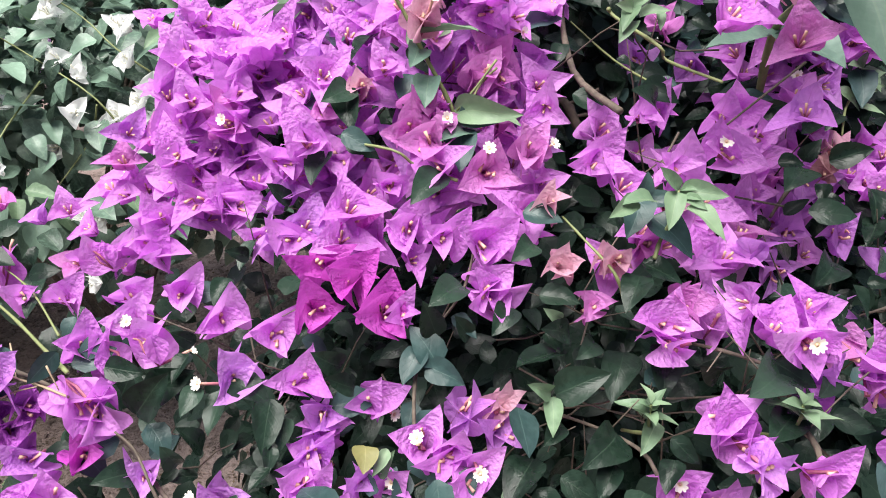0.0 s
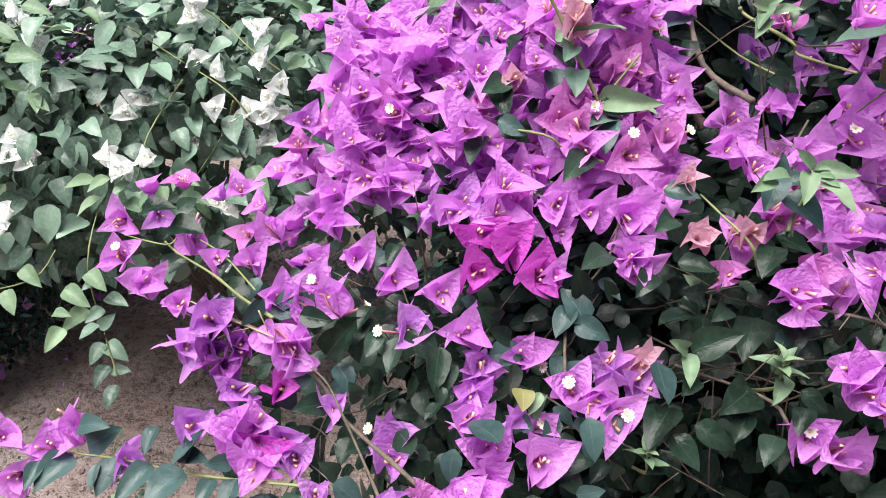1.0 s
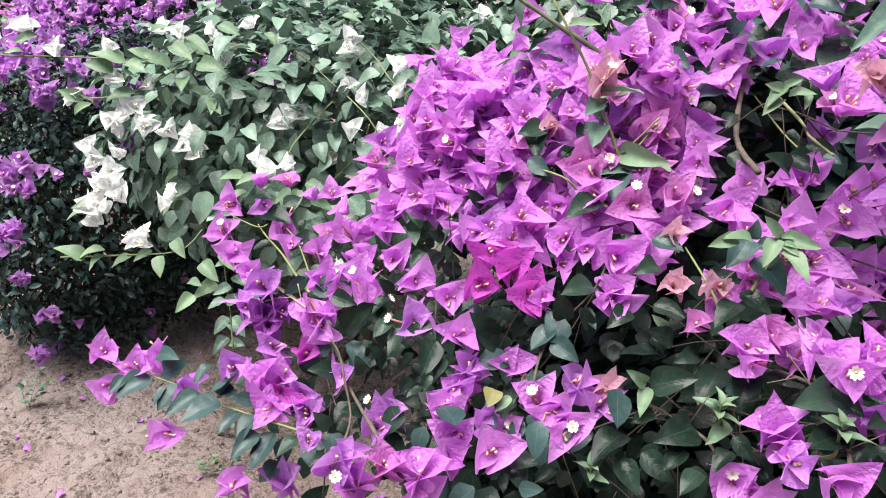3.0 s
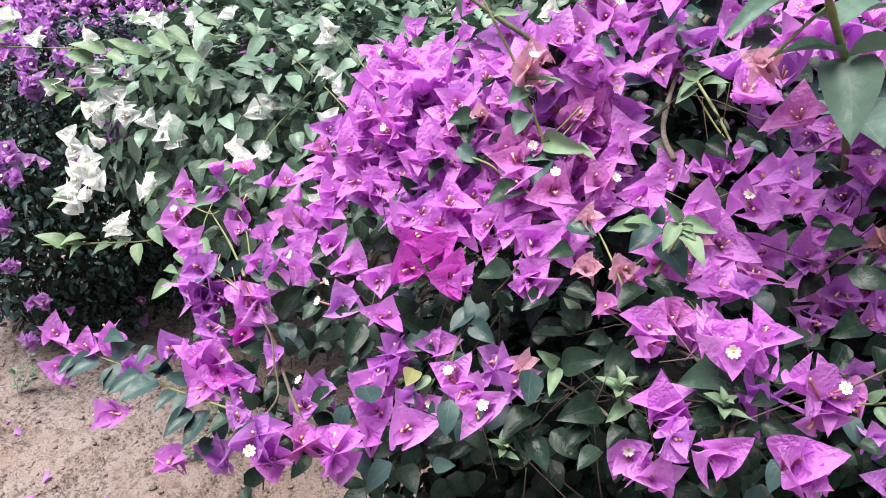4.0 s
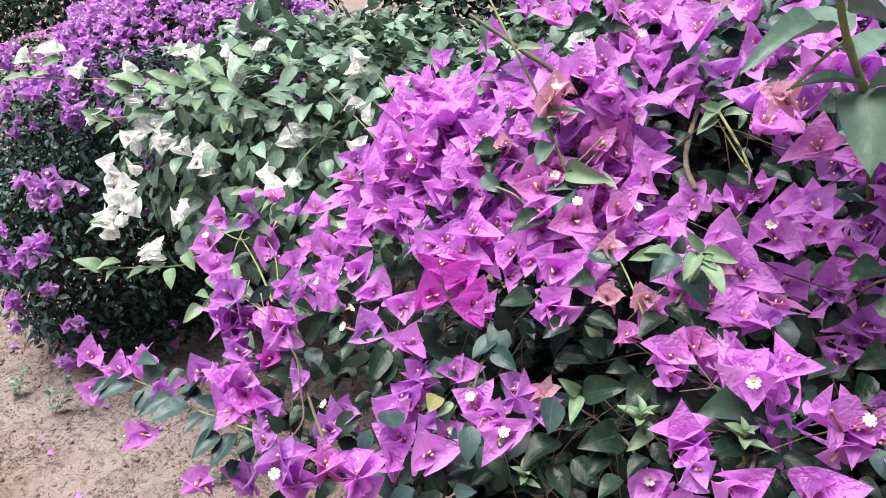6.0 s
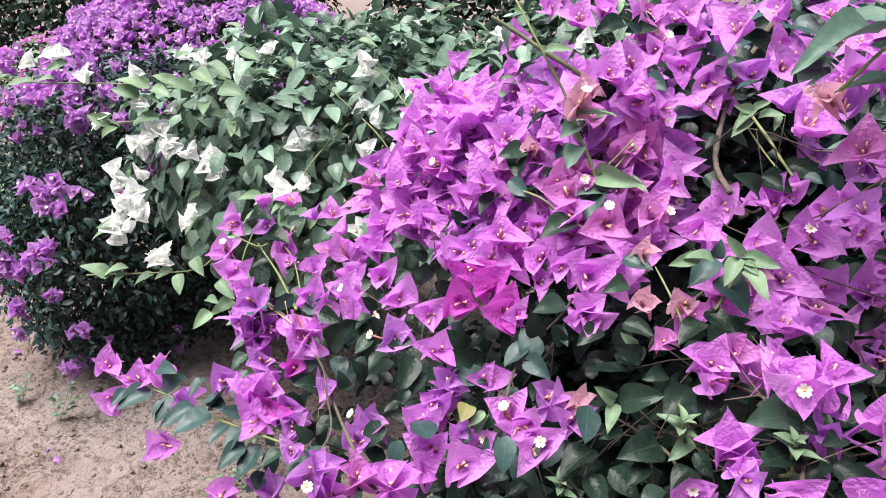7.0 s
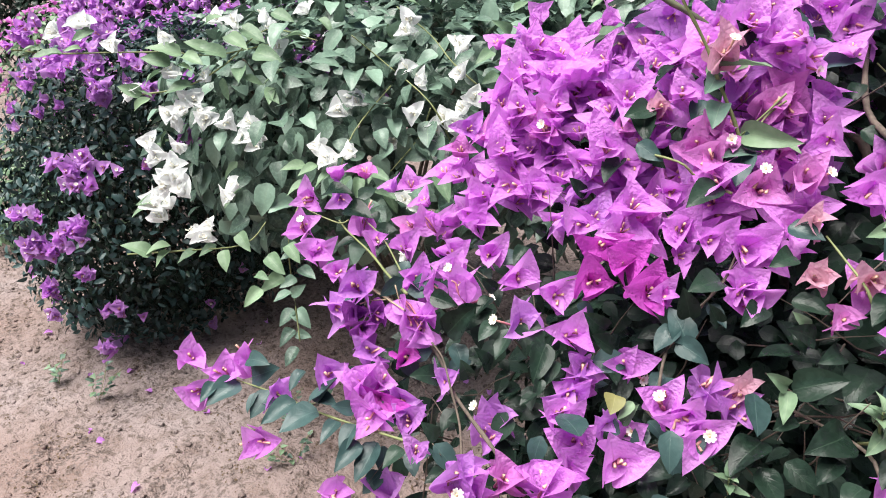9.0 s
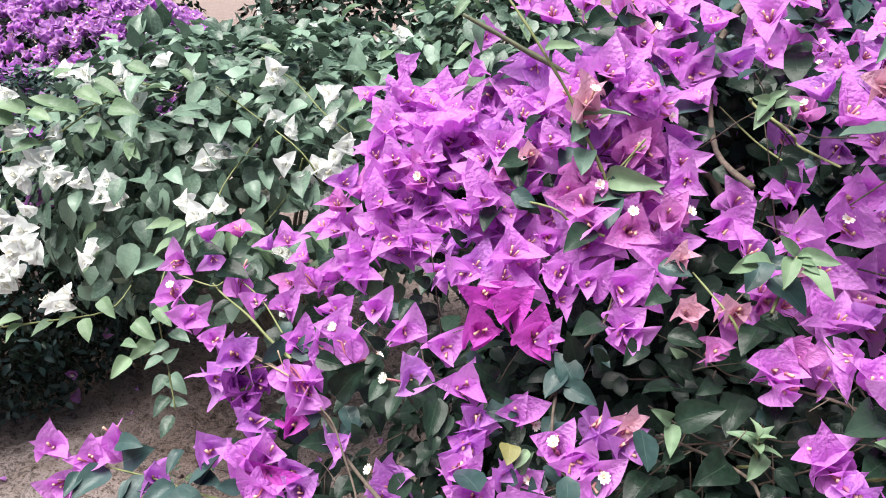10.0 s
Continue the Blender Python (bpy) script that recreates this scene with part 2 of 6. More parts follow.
def basis(n, d, s, p):
    """Poses with +z along n, +y as near d as can be, scaled by s, at p; arrays of one row each."""
    n = n / np.linalg.norm(n, axis=1, keepdims=True)
    d = d - (d * n).sum(1, keepdims=True) * n
    d = d / np.maximum(np.linalg.norm(d, axis=1, keepdims=True), 1e-6)
    m = np.zeros((len(n), 4, 4))
    m[:, :3, 0], m[:, :3, 1], m[:, :3, 2] = np.cross(d, n), d, n
    m[:, :3, :3] *= np.reshape(s, (-1, 1, 1))
    m[:, :3, 3], m[:, 3, 3] = p, 1
    return m


def scattered(name, shapes, poses, material, parent, seed=0, label=""):
    """Many copies of a few small shapes joined into one mesh of kind stuff."""
    rng = np.random.default_rng(seed)
    pick = rng.integers(0, len(shapes), len(poses))
    vs, fs, uvs, at = [], [], [], 0
    for k, s in enumerate(shapes):
        ms = poses[pick == k]
        if not len(ms):
            continue
        v = np.einsum("nij,kj->nki", ms[:, :3, :3], s.v) + ms[:, None, :3, 3]
        vs.append(v.reshape(-1, 3))
        uvs.append(np.tile(s.uv, (len(ms), 1)))
        for i in range(len(ms)):
            base = at + i * len(s.v)
            fs += [tuple(j + base for j in face) for face in s.f]
        at += len(ms) * len(s.v)
    me = mesh_of(Shape(np.concatenate(vs), fs, np.concatenate(uvs)), material, True, name)
    return tagged(part(name, me, parent, label=label), kind="stuff")


def flower_shape(seed, rows=7, cols=4, spread=60.0):
    """Three papery bracts round a common foot, opening along +z; one is the length of a bract."""
    r = random.Random(seed)
    out = []
    for k in range(3):
        b = blade(rows, cols, r.uniform(0.68, 0.82), 0.08, r.uniform(0.4, 0.8), 0.5, 0.04, r.uniform(-0.3, 0.3), 0.40, 0.60, seed * 3 + k, 0.0, 0.55, 2.4, 0.76)
        turn = pose(0, 0, 0, 0, 0, 120 * k + r.uniform(-14, 14)) @ pose(0, 0, 0, r.uniform(spread - 12, spread + 22))
        out.append(b.moved(turn))
    return Shape.joined(out)


FLOWERS = [flower_shape(k) for k in range(8)]
LEAVES = [blade(5, 2, random.uniform(0.56, 0.72), 0.25, random.uniform(0.05, 0.4), 0.0, 0.012, random.uniform(-0.3, 0.3), 0.5, 0.88, 40 + k) for k in range(8)]
SMALL_LEAVES = [blade(4, 2, 0.36 + 0.05 * k, 0.3, 0.1 + 0.12 * k, 0.0, 0.02, 0.15 * (k - 2), 0.6, 0.8, 60 + k) for k in range(5)]
FLORETS = [Shape.joined([tube([(0, 0, 0), (0.06 * math.cos(2.1 * k + s), 0.06 * math.sin(2.1 * k + s), 0.25), (0.13 * math.cos(2.1 * k + s), 0.13 * math.sin(2.1 * k + s), 0.5)], (0.02, 0.03, 0.034), 4) for k in range(3)]) for s in (0, 0.7, 1.5)]


# ---- ground ----
def ground_line(lo, hi, step, far):
    inner = np.arange(lo, hi + step / 2, step)
    out = np.geomspace(0.05, far, 30)
    return np.concatenate([(lo - out)[::-1], inner, hi + out])


def soil_height(x, y):
    z = 0.035 * noise.noise((x * 0.8, y * 0.8, 0)) + 0.02 * noise.noise((x * 4, y * 4, 3)) + 0.016 * noise.noise((x * 12, y * 12, 5)) + 0.011 * noise.noise((x * 25, y * 25, 9))
    return z


def build_ground():
    xs, ys = ground_line(-4.0, 0.4, 0.018, 400), ground_line(0.4, 3.0, 0.018, 400)
    v = [(x, y, soil_height(x, y)) for y in ys for x in xs]
    w = len(xs)
    f = [(j * w + i, j * w + i + 1, (j + 1) * w + i + 1, (j + 1) * w + i) for j in range(len(ys) - 1) for i in range(w - 1)]
    me = mesh_of(Shape(v, f, [(0, 0)] * len(v)), SOIL, True, "ground")
    return tagged(new("ground", me), "bare sandy soil, pale and uneven, with fallen petals", "soil", kind="structure")


build_ground()


# ---- bush shapes ----
class Body:
    """The rounded body of a bush: a superellipsoid, turned about the upright by some degrees."""

    def __init__(self, c, r, p=2.6, turn=0.0):
        self.c, self.r, self.p = np.array(c, float), np.array(r, float), p
        a = radians(turn)
        self.m = np.array([[math.cos(a), -math.sin(a), 0], [math.sin(a), math.cos(a), 0], [0, 0, 1]])

    def points(self, n, rng, lo=0.85, hi=1.0, keep=None):
        """n places in the outer shell, between lo and hi of its size, with the way outwards."""
        got_p, got_n, total = [], [], 0
        while total < n and len(got_p) < 40:
            d = rng.normal(size=(n * 2, 3))
            d /= np.linalg.norm(d, axis=1, keepdims=True)
            d = d / (np.abs(d) ** self.p).sum(1, keepdims=True) ** (1 / self.p)
            g = np.sign(d) * np.abs(d) ** (self.p - 1) / self.r
            g = (g / np.linalg.norm(g, axis=1, keepdims=True)) @ self.m.T
            p = self.c + (d * self.r * rng.uniform(lo, hi, (len(d), 1))) @ self.m.T
            bumps = np.array([noise.noise(Vector(q) * 3.1) + 0.6 * noise.noise(Vector(q) * 8.0) for q in p])
            p += g * bumps[:, None] * 0.06 * self.r.min()/0.6
            ok = p[:, 2] > 0.03
            if keep is not None:
                ok &= keep(p, g)
            got_p.append(p[ok]), got_n.append(g[ok])
            total += int(ok.sum())
        return np.concatenate(got_p)[:n], np.concatenate(got_n)[:n]


def leaf_poses(p, g, rng, size, spread=0.5):
    n = g + rng.normal(size=g.shape) * spread + np.array([0, 0, 0.7])
    d = g * 0.6 + rng.normal(size=g.shape) * 0.8 + np.array([0, 0, -0.5])
    return basis(n, d, size * rng.uniform(0.65, 1.2, len(p)), p)


def flower_poses(p, g, rng, size, spread=0.55):
    n = g + rng.normal(size=g.shape) * spread + np.array([0, 0, 0.45])
    return basis(n, rng.normal(size=g.shape), size * rng.uniform(0.75, 1.15, len(p)), p)


def clumped(p, rng, scale, cut):
    """Which places fall into the flowering clumps of a bush."""
    o = rng.uniform(0, 50)
    return np.array([noise.noise((a * scale + o, b * scale, c * scale)) for a, b, c in p]) > cut


# ---- bushes ----
def unit(v):
    v = np.array(v, float)
    return v / max(np.linalg.norm(v), 1e-9)


def posed(n, d, s, p):
    """One pose: +y along d, +z as near n as can be, scaled by s (x, y, z), at p."""
    y = unit(d)
    z = np.array(n, float) - np.dot(n, y) * y
    z = unit(z) if np.linalg.norm(z) > 1e-4 else unit(np.cross(y, (1, 0.3, 0.2)))
    x = np.cross(y, z)
    m = np.eye(4)
    m[:3, 0], m[:3, 1], m[:3, 2], m[:3, 3] = x * s[0], y * s[1], z * s[2], p
    return Matrix(m.tolist())


def tipped(shape, n, t, wide, p):
    """The pose that lays a blade from p to its tip at p + t, however it bends, its upper face as near n as can be."""
    far = shape.v[np.argmax(shape.uv[:, 1] - abs(shape.uv[:, 0] - 0.5))]
    size = np.linalg.norm(t) / np.linalg.norm(far)
    frames = []
    for along, up in ((far, np.array((0.0, 0.0, 1.0))), (np.array(t), np.array(n, float))):
        a = unit(along)
        c = up - np.dot(up, a) * a
        c = unit(c) if np.linalg.norm(c) > 1e-3 else unit(np.cross(a, (1, 0.3, 0.2)))
        frames.append(np.stack([a, np.cross(c, a), c], 1))
    m = np.eye(4)
    m[:3, :3] = frames[1] @ frames[0].T @ np.diag((size * wide, size, size))
    m[:3, 3] = p
    return Matrix(m.tolist())


BENDS = (0.35, 0.55, 0.75, 0.45, 0.9)
BRACTS = [blade(12, 6, 0.68 + 0.045 * (k % 4), 0.06, BENDS[k % 5], 0.55, 0.026 + 0.011 * (k % 3), 0.35 * ((k * 7) % 5 - 2) / 2, 0.40, 0.60, 200 + k, 0.0, 0.55, 2.4, 0.76) for k in range(15)]
ROUND = [blade(10, 6, 0.86 + 0.06 * (k % 3), 0.06, 0.4 + 0.2 * (k % 3), 0.7, 0.06, 0.35 * (k % 3 - 1), 0.42, 0.48, 260 + k, 0.0, 0.35, 2.2, 0.8) for k in range(9)]
WITHERED = [blade(10, 6, 0.85, 0.2, 0.4, 0.7, 0.085, 0.5, 0.5, 0.7, 300 + k) for k in range(5)]
NEAR_LEAVES = [blade(8, 4, 0.60 + 0.045 * (k % 4), 0.2 + 0.07 * (k % 3), 0.1 + 0.1 * (k % 4), 0.1, 0.02, 0.3 * ((k * 3) % 5 - 2) / 2, 0.48, 0.98, 240 + k, 0.12 if k % 5 == 4 else 0.0) for k in range(12)]
STAR = star(1.0)
MESHES = {}


def shared(kind, shapes, k, material):
    key = (kind, k % len(shapes), material.name)
    if key not in MESHES:
        MESHES[key] = mesh_of(shapes[k % len(shapes)], material, True, kind)
    return MESHES[key]


class Plant:
    """A bush under construction: flowers, leaves and stems at their places, then the mass behind them."""

    def __init__(self, name, foot, label, seed, most_flowers=100, category="bush"):
        self.thing = thing_at(name, foot, label, category)
        self.rnd = random.Random(seed)
        self.rng = np.random.default_rng(seed)
        self.most, self.count, self.feet, self.rest = most_flowers, 0, [], {}

    def flower(self, x, y, z, a, b, c, material, open_floret=None):
        """Three bracts from one foot; a, b and c are their tips and open_floret the mouth of an open floret, in millimetres from it."""
        foot, tips = np.array((x, y, z)), [np.array(t) / 1000 for t in (a, b, c)]
        if material in (YOUNG, DRY):
            tips = [t * (0.8 if material is YOUNG else 0.65) for t in tips]
        axis = unit(sum(unit(t) for t in tips) + np.array((0, -0.15, 0.15)))
        self.feet.append((foot, axis, True))
        reach = sum(np.linalg.norm(t) for t in tips) / 3
        sink = axis * reach * (0.2 if material is WHITE else 0.38) + np.array((0, 0, 0.2 * reach))
        foot, tips = foot - sink, [t + sink for t in tips]
        tips = [t * self.rnd.uniform(0.95, 1.08) for t in tips]
        longest = 0.042 if material is WHITE else 0.049
        tips = [t * min(1.0, longest / np.linalg.norm(t)) for t in tips]
        self.count += 1
        own = self.count <= self.most
        tubes = []
        for k in range(3):
            d = unit(axis + 0.35 * unit(tips[k]) + np.array([self.rnd.gauss(0, 0.12) for _ in range(3)]))
            s = self.rnd.uniform(0.66, 0.92) * reach
            bend = np.array([self.rnd.gauss(0, 0.003) for _ in range(3)])
            tubes.append(tube([(0, 0, 0), d * s * 0.5 + bend, d * s * 0.9, d * s + bend], (0.0009, 0.0014, 0.0012, 0.0016), 5))
        if not open_floret and material in (MAGENTA, HOT, PINK) and self.rnd.random() < 0.07:
            open_floret = tuple((axis * self.rnd.uniform(12, 20)).tolist())
        if open_floret:
            o = np.array(open_floret) / 1000 + sink
            tubes.append(tube([(0, 0, 0), o * 0.5, o], (0.0008, 0.0014, 0.0012), 5))
        here = Matrix.Translation(foot)
        if own:
            head = part("flower", mesh_of(Shape.joined(tubes), CREAM if material is WHITE else TUBE, True, "florets"), self.thing, here)
        else:
            self.rest.setdefault(("floret_mass", (CREAM if material is WHITE else TUBE).name), []).append(Shape.joined(tubes).moved(here))
        for t in tips:
            k, size = self.rnd.randrange(99), np.linalg.norm(t)
            shapes = ROUND if material is WHITE else WITHERED if material is WITHERING or material in (PURPLE, LAVENDER) and k % 4 == 0 else BRACTS
            wide = self.rnd.uniform(0.95, 1.15) * max(1.0, 0.026 / size)
            face = axis + np.array([self.rnd.gauss(0, 0.1) for _ in range(3)])
            m = tipped(shapes[k % len(shapes)], face, t, wide, foot)
            if own:
                part("bract", shared("bract%d" % len(shapes), shapes, k, material), head, m)
            else:
                self.rest.setdefault(("bloom", material.name), []).append(shapes[k % len(shapes)].moved(m))
        if open_floret:
            n = unit(o + axis * 0.01)
            m = posed(n, np.cross(n, (0.3, 0.2, 0.9)), (0.0058,) * 3, foot + o)
            if own:
                part("blossom", shared("blossom", [STAR], 0, BLOSSOM), head, m)
            else:
                self.rest.setdefault(("blossom_mass", BLOSSOM.name), []).append(STAR.moved(m))

    def leaf(self, x, y, z, tip, material, wide=1.0, facing=(0, -0.65, 0.75), loose=0.22):
        p, t = np.array((x, y, z)), np.array(tip) / 1000
        if material is LEAF_LIGHT and wide == 1.0:
            wide = 0.72
        if material in (LEAF, LEAF_TEAL):
            t = t * min(1.0, 0.046 / np.linalg.norm(t))
        n = np.array(facing) + np.array([self.rnd.gauss(0, loose) for _ in range(3)])
        k = self.rnd.randrange(99)
        part("leaf", shared("leaf", NEAR_LEAVES, k, material), self.thing, tipped(NEAR_LEAVES[k % len(NEAR_LEAVES)], n, t, wide, p))
        self.feet.append((p, unit(facing), False))

    def stem(self, points, radius, material):
        pts = smooth_line([Vector(p) for p in points])
        radii = [radius * (0.75 + 0.5 * i / len(pts)) * (1.25 if i % 6 == 3 else 1.0) for i in range(len(pts))]
        part("stem", mesh_of(tube(pts, radii, 7), material, True, "stem"), self.thing)

    def fill(self, leaves, flowers, leaf_size, leaf_mat, flower_mats, inward=(0.12, 0.85, -0.5), keep=lambda p: True, depth=(0.09, 0.3), jitter=0.036):
        """Foliage and half-hidden flowers a little way inside the flowers and leaves placed so far."""
        rng, inward = self.rng, unit(inward)

        def around(per, lo, hi, blooms):
            feet = [(p, a) for p, a, bloom in self.feet if keep(p) and (bloom or not blooms)]
            pick = rng.integers(0, len(feet), int(per * len(feet)))
            p, g = np.array([feet[i][0] for i in pick]), np.array([feet[i][1] for i in pick])
            side = rng.normal(size=p.shape) * jitter
            side -= (side @ inward)[:, None] * inward
            p = p + side + rng.uniform(lo, hi, (len(p), 1)) * inward
            gap = (p[:, 0] > 0.11) & (p[:, 0] < 0.31) & (p[:, 1] > 0.56) & (p[:, 1] < 1.0) & (p[:, 2] < 1.36) & (p[:, 2] > 1.14)
            return p[~gap], g[~gap]
        p, g = around(leaves, *depth, False)
        scattered("foliage", LEAVES, leaf_poses(p, g * 0.6 - inward * 0.5, rng, leaf_size), leaf_mat, self.thing, 5)
        p, g = around(0.7, -0.005, 0.025, True)
        low = p[:, 2] < 1.15
        p, g = p[low], g[low]
        if len(p):
            scattered("foliage", LEAVES, leaf_poses(p, g - inward * 0.4, rng, 0.034), LEAF_TEAL, self.thing, 15)
        for k, (mat, per) in enumerate(zip(flower_mats, flowers)):
            p, g = around(per, 0.02, 0.075, True)
            ok = ((p[:, 2] > 1.17) & (p[:, 0] < 0.28) & (p[:, 0] > -0.36)) | (p[:, 1] > 0.66)
            p, g = p[ok], g[ok]
            m = flower_poses(p, g * 0.6 - inward * 0.5 + np.array((0, 0, 0.3)), rng, 0.035, 0.7)
            scattered("bloom", FLOWERS, m, mat, self.thing, 6 + k)
            scattered("floret_mass", FLORETS, m, TUBE, self.thing, 26 + k)

    def finish(self):
        """Joins what is past the single flowers."""
        for (kind, name), shapes in self.rest.items():
            tagged(part(kind, mesh_of(Shape.joined(shapes), bpy.data.materials[name], True, kind), self.thing), kind="stuff")


def smooth_line(pts, steps=4):
    """A curve through the points."""
    out = []
    for i in range(len(pts) - 1):
        p0, p1, p2, p3 = pts[max(i - 1, 0)], pts[i], pts[i + 1], pts[min(i + 2, len(pts) - 1)]
        for k in range(steps):
            t = k / steps
            out.append(0.5 * (2 * p1 + (p2 - p0) * t + (2 * p0 - 5 * p1 + 4 * p2 - p3) * t * t + (3 * p1 - p0 - 3 * p2 + p3) * t**3))
    return out + [pts[-1]]


def core(plant, body, leaves, leaf_size, leaf_mat, seed, keep=None, lo=0.6, shapes=LEAVES):
    """The dark leafy body of a bush behind its surface, and the main stems that carry it; LEAF has inner shade in its
    colour.
    """
    rng = np.random.default_rng(seed)
    p, g = body.points(leaves, rng, lo, 1.0, keep)
    scattered("inner_foliage", shapes, leaf_poses(p, g, rng, leaf_size), leaf_mat, plant.thing, seed)
    r = random.Random(seed)
    foot = plant.thing.location.copy()
    for k in range(12):
        a, z = r.uniform(0, 6.28), r.uniform(0.1, 0.8)
        end = Vector(body.c) + Vector((math.cos(a) * body.r[0] * 0.8, math.sin(a) * body.r[1] * 0.8, body.r[2] * (z * 1.2 - 0.3)))
        start = foot + Vector((r.uniform(-0.22, 0.22), r.uniform(-0.2, 0.2), -0.04))
        mid = start.lerp(end, 0.45) + Vector((r.uniform(-0.05, 0.05), 0, 0.15))
        pts = smooth_line([start, start.lerp(mid, 0.55), mid, mid.lerp(end, 0.6), end])
        part("stem", mesh_of(tube(pts, [0.013 * (1 - 0.8 * i / len(pts)) for i in range(len(pts))], 6), STEM_BROWN, True, "stem"), plant.thing)


def inner_twigs(plant):
    """Thin bare twigs among the lower leaves."""
    r, twigs = plant.rnd, []
    for foot, axis, bloom in plant.feet:
        if bloom or foot[0] < -0.35 or r.random() < 0.5:
            continue
        q = Vector(foot) + Vector([r.gauss(0, 0.02) for _ in range(3)]) + Vector((0, 0.05, -0.02))
        d = Vector((r.gauss(0, 0.5), r.gauss(0.5, 0.3), r.gauss(-0.5, 0.5))).normalized()
        twigs.append(tube([q - d * 0.05, q, q + d * 0.06 + Vector((0, 0, -0.008)), q + d * 0.13], (0.0004, 0.0007, 0.0009, 0.0011), 5))
    tagged(part("brushwood", mesh_of(Shape.joined(twigs), STEM_BROWN, True, "brushwood"), plant.thing), kind="stuff")


def loose_flowers(plant, body, n, size, materials, seed, keep, cut):
    """Clumps of flowers over a bush, each with its own bracts."""
    rng = np.random.default_rng(seed)
    p, g = body.points(n * 4, rng, 0.98, 1.05, keep)
    ok = clumped(p, rng, 6.0, cut)
    for q, a in list(zip(p[ok], g[ok]))[:n]:
        axis = unit(a + rng.normal(size=3) * 0.4 + np.array((0, 0, 0.3)))
        side = unit(np.cross(axis, rng.normal(size=3)))
        other = np.cross(axis, side)
        tips = [tuple((1000 * size * rng.uniform(0.8, 1.1) * unit(axis * rng.uniform(0.5, 1.1) + math.cos(2.1 * k) * side + math.sin(2.1 * k) * other)).tolist()) for k in range(3)]
        plant.flower(*q, *tips, materials[int(rng.integers(len(materials)))], tuple((20 * axis).tolist()) if rng.random() < 0.25 else None)


def sprig(plant, at):
    """A young shoot tip: a bud ringed by small pale leaves."""
    r = plant.rnd
    for k in range(7):
        a, rise = 2.4 * k + r.uniform(-0.3, 0.3), 0.1 + 0.1 * k
        d = Vector((math.cos(a), math.sin(a) - 0.3, rise)).normalized() * r.uniform(18, 30) * (1 - 0.07 * k)
        q = Vector(at) + Vector((0, 0, 0.0022 * k))
        plant.leaf(*q, tuple(d), LEAF_LIGHT, 0.8, tuple(Vector((-d.x, -d.y, 14)).normalized()), 0.1)
    plant.stem([Vector(at) + Vector((0, 0, 0.012)), at, Vector(at) + Vector((0.004, 0.02, -0.03)), Vector(at) + Vector((0.0, 0.07, -0.07))], 0.0013, STEM_GREEN)


# the large magenta bush, which is two plants grown together
left_bush = Plant("magenta_bougainvillea", (0.1, 1.15, 0), "magenta bougainvillea in full bloom with trailing sprays over bare soil", 1, 150)
flower, leaf, stem = left_bush.flower, left_bush.leaf, left_bush.stem
leaf(-0.511, 0.616, 1.153, (45, 0, 4), LEAF)
leaf(-0.435, 0.563, 1.117, (-13, -23, -7), LEAF)
leaf(-0.384, 0.561, 1.123, (-4, -21, -15), LEAF)
leaf(-0.233, 0.417, 1.099, (40, 8, 46), LEAF)
leaf(-0.169, 0.432, 1.110, (-5, -30, -20), LEAF)
leaf(-0.131, 0.429, 1.104, (-2, -34, -26), LEAF)
leaf(-0.128, 0.403, 1.081, (0, -17, -13), LEAF)
leaf(-0.126, 0.388, 1.073, (-11, -18, -5), LEAF)
leaf(-0.490, 0.399, 0.991, (54, 8, 26), LEAF_TEAL)
leaf(-0.503, 0.389, 0.987, (-19, -46, -15), LEAF_TEAL)
leaf(-0.355, 0.350, 1.021, (24, 6, 37), LEAF_TEAL)
leaf(-0.356, 0.348, 1.014, (-24, -42, -8), LEAF_TEAL)
leaf(-0.448, 0.382, 0.992, (-7, -33, -19), LEAF_TEAL)
leaf(-0.304, 0.344, 1.035, (-17, -18, 10), LEAF_TEAL)
leaf(-0.278, 0.338, 1.005, (-5, -38, -24), LEAF_TEAL)
leaf(-0.302, 0.339, 1.019, (-3, -28, -18), LEAF_TEAL)
leaf(-0.247, 0.336, 1.009, (-10, -24, -10), LEAF)
leaf(-0.175, 0.282, 1.049, (-10, -17, -4), LEAF)
leaf(-0.207, 0.376, 1.040, (-5, -23, -14), LEAF)
leaf(-0.087, 0.614, 1.300, (9, -29, -31), LEAF)
leaf(-0.080, 0.612, 1.299, (-23, -28, -4), LEAF)
leaf(-0.082, 0.590, 1.267, (27, -14, -20), LEAF)
leaf(-0.061, 0.648, 1.338, (-19, -31, -14), LEAF)
leaf(-0.142, 0.780, 1.351, (-30, -47, -20), LEAF_LIGHT)
leaf(-0.118, 0.773, 1.383, (-32, -51, -23), LEAF)
leaf(-0.120, 0.823, 1.348, (-5, -42, -37), LEAF)
leaf(-0.032, 0.634, 1.335, (47, -1, 10), LEAF_LIGHT)
leaf(-0.078, 0.449, 1.120, (-19, -13, 23), LEAF)
leaf(-0.068, 0.442, 1.105, (-19, -14, 20), LEAF)
leaf(-0.122, 0.427, 1.088, (0, -20, -16), LEAF)
leaf(-0.195, 0.445, 1.135, (-8, -22, -12), LEAF)
leaf(-0.225, 0.430, 1.108, (37, 4, 19), LEAF)
leaf(-0.200, 0.399, 1.065, (-8, -5, 23), LEAF)
leaf(-0.182, 0.405, 1.073, (-12, -8, 30), LEAF)
leaf(-0.236, 0.400, 1.057, (-22, -23, 9), LEAF)
leaf(-0.208, 0.336, 1.032, (-12, -8, 23), LEAF)
leaf(-0.189, 0.368, 1.037, (-16, -16, 7), LEAF)
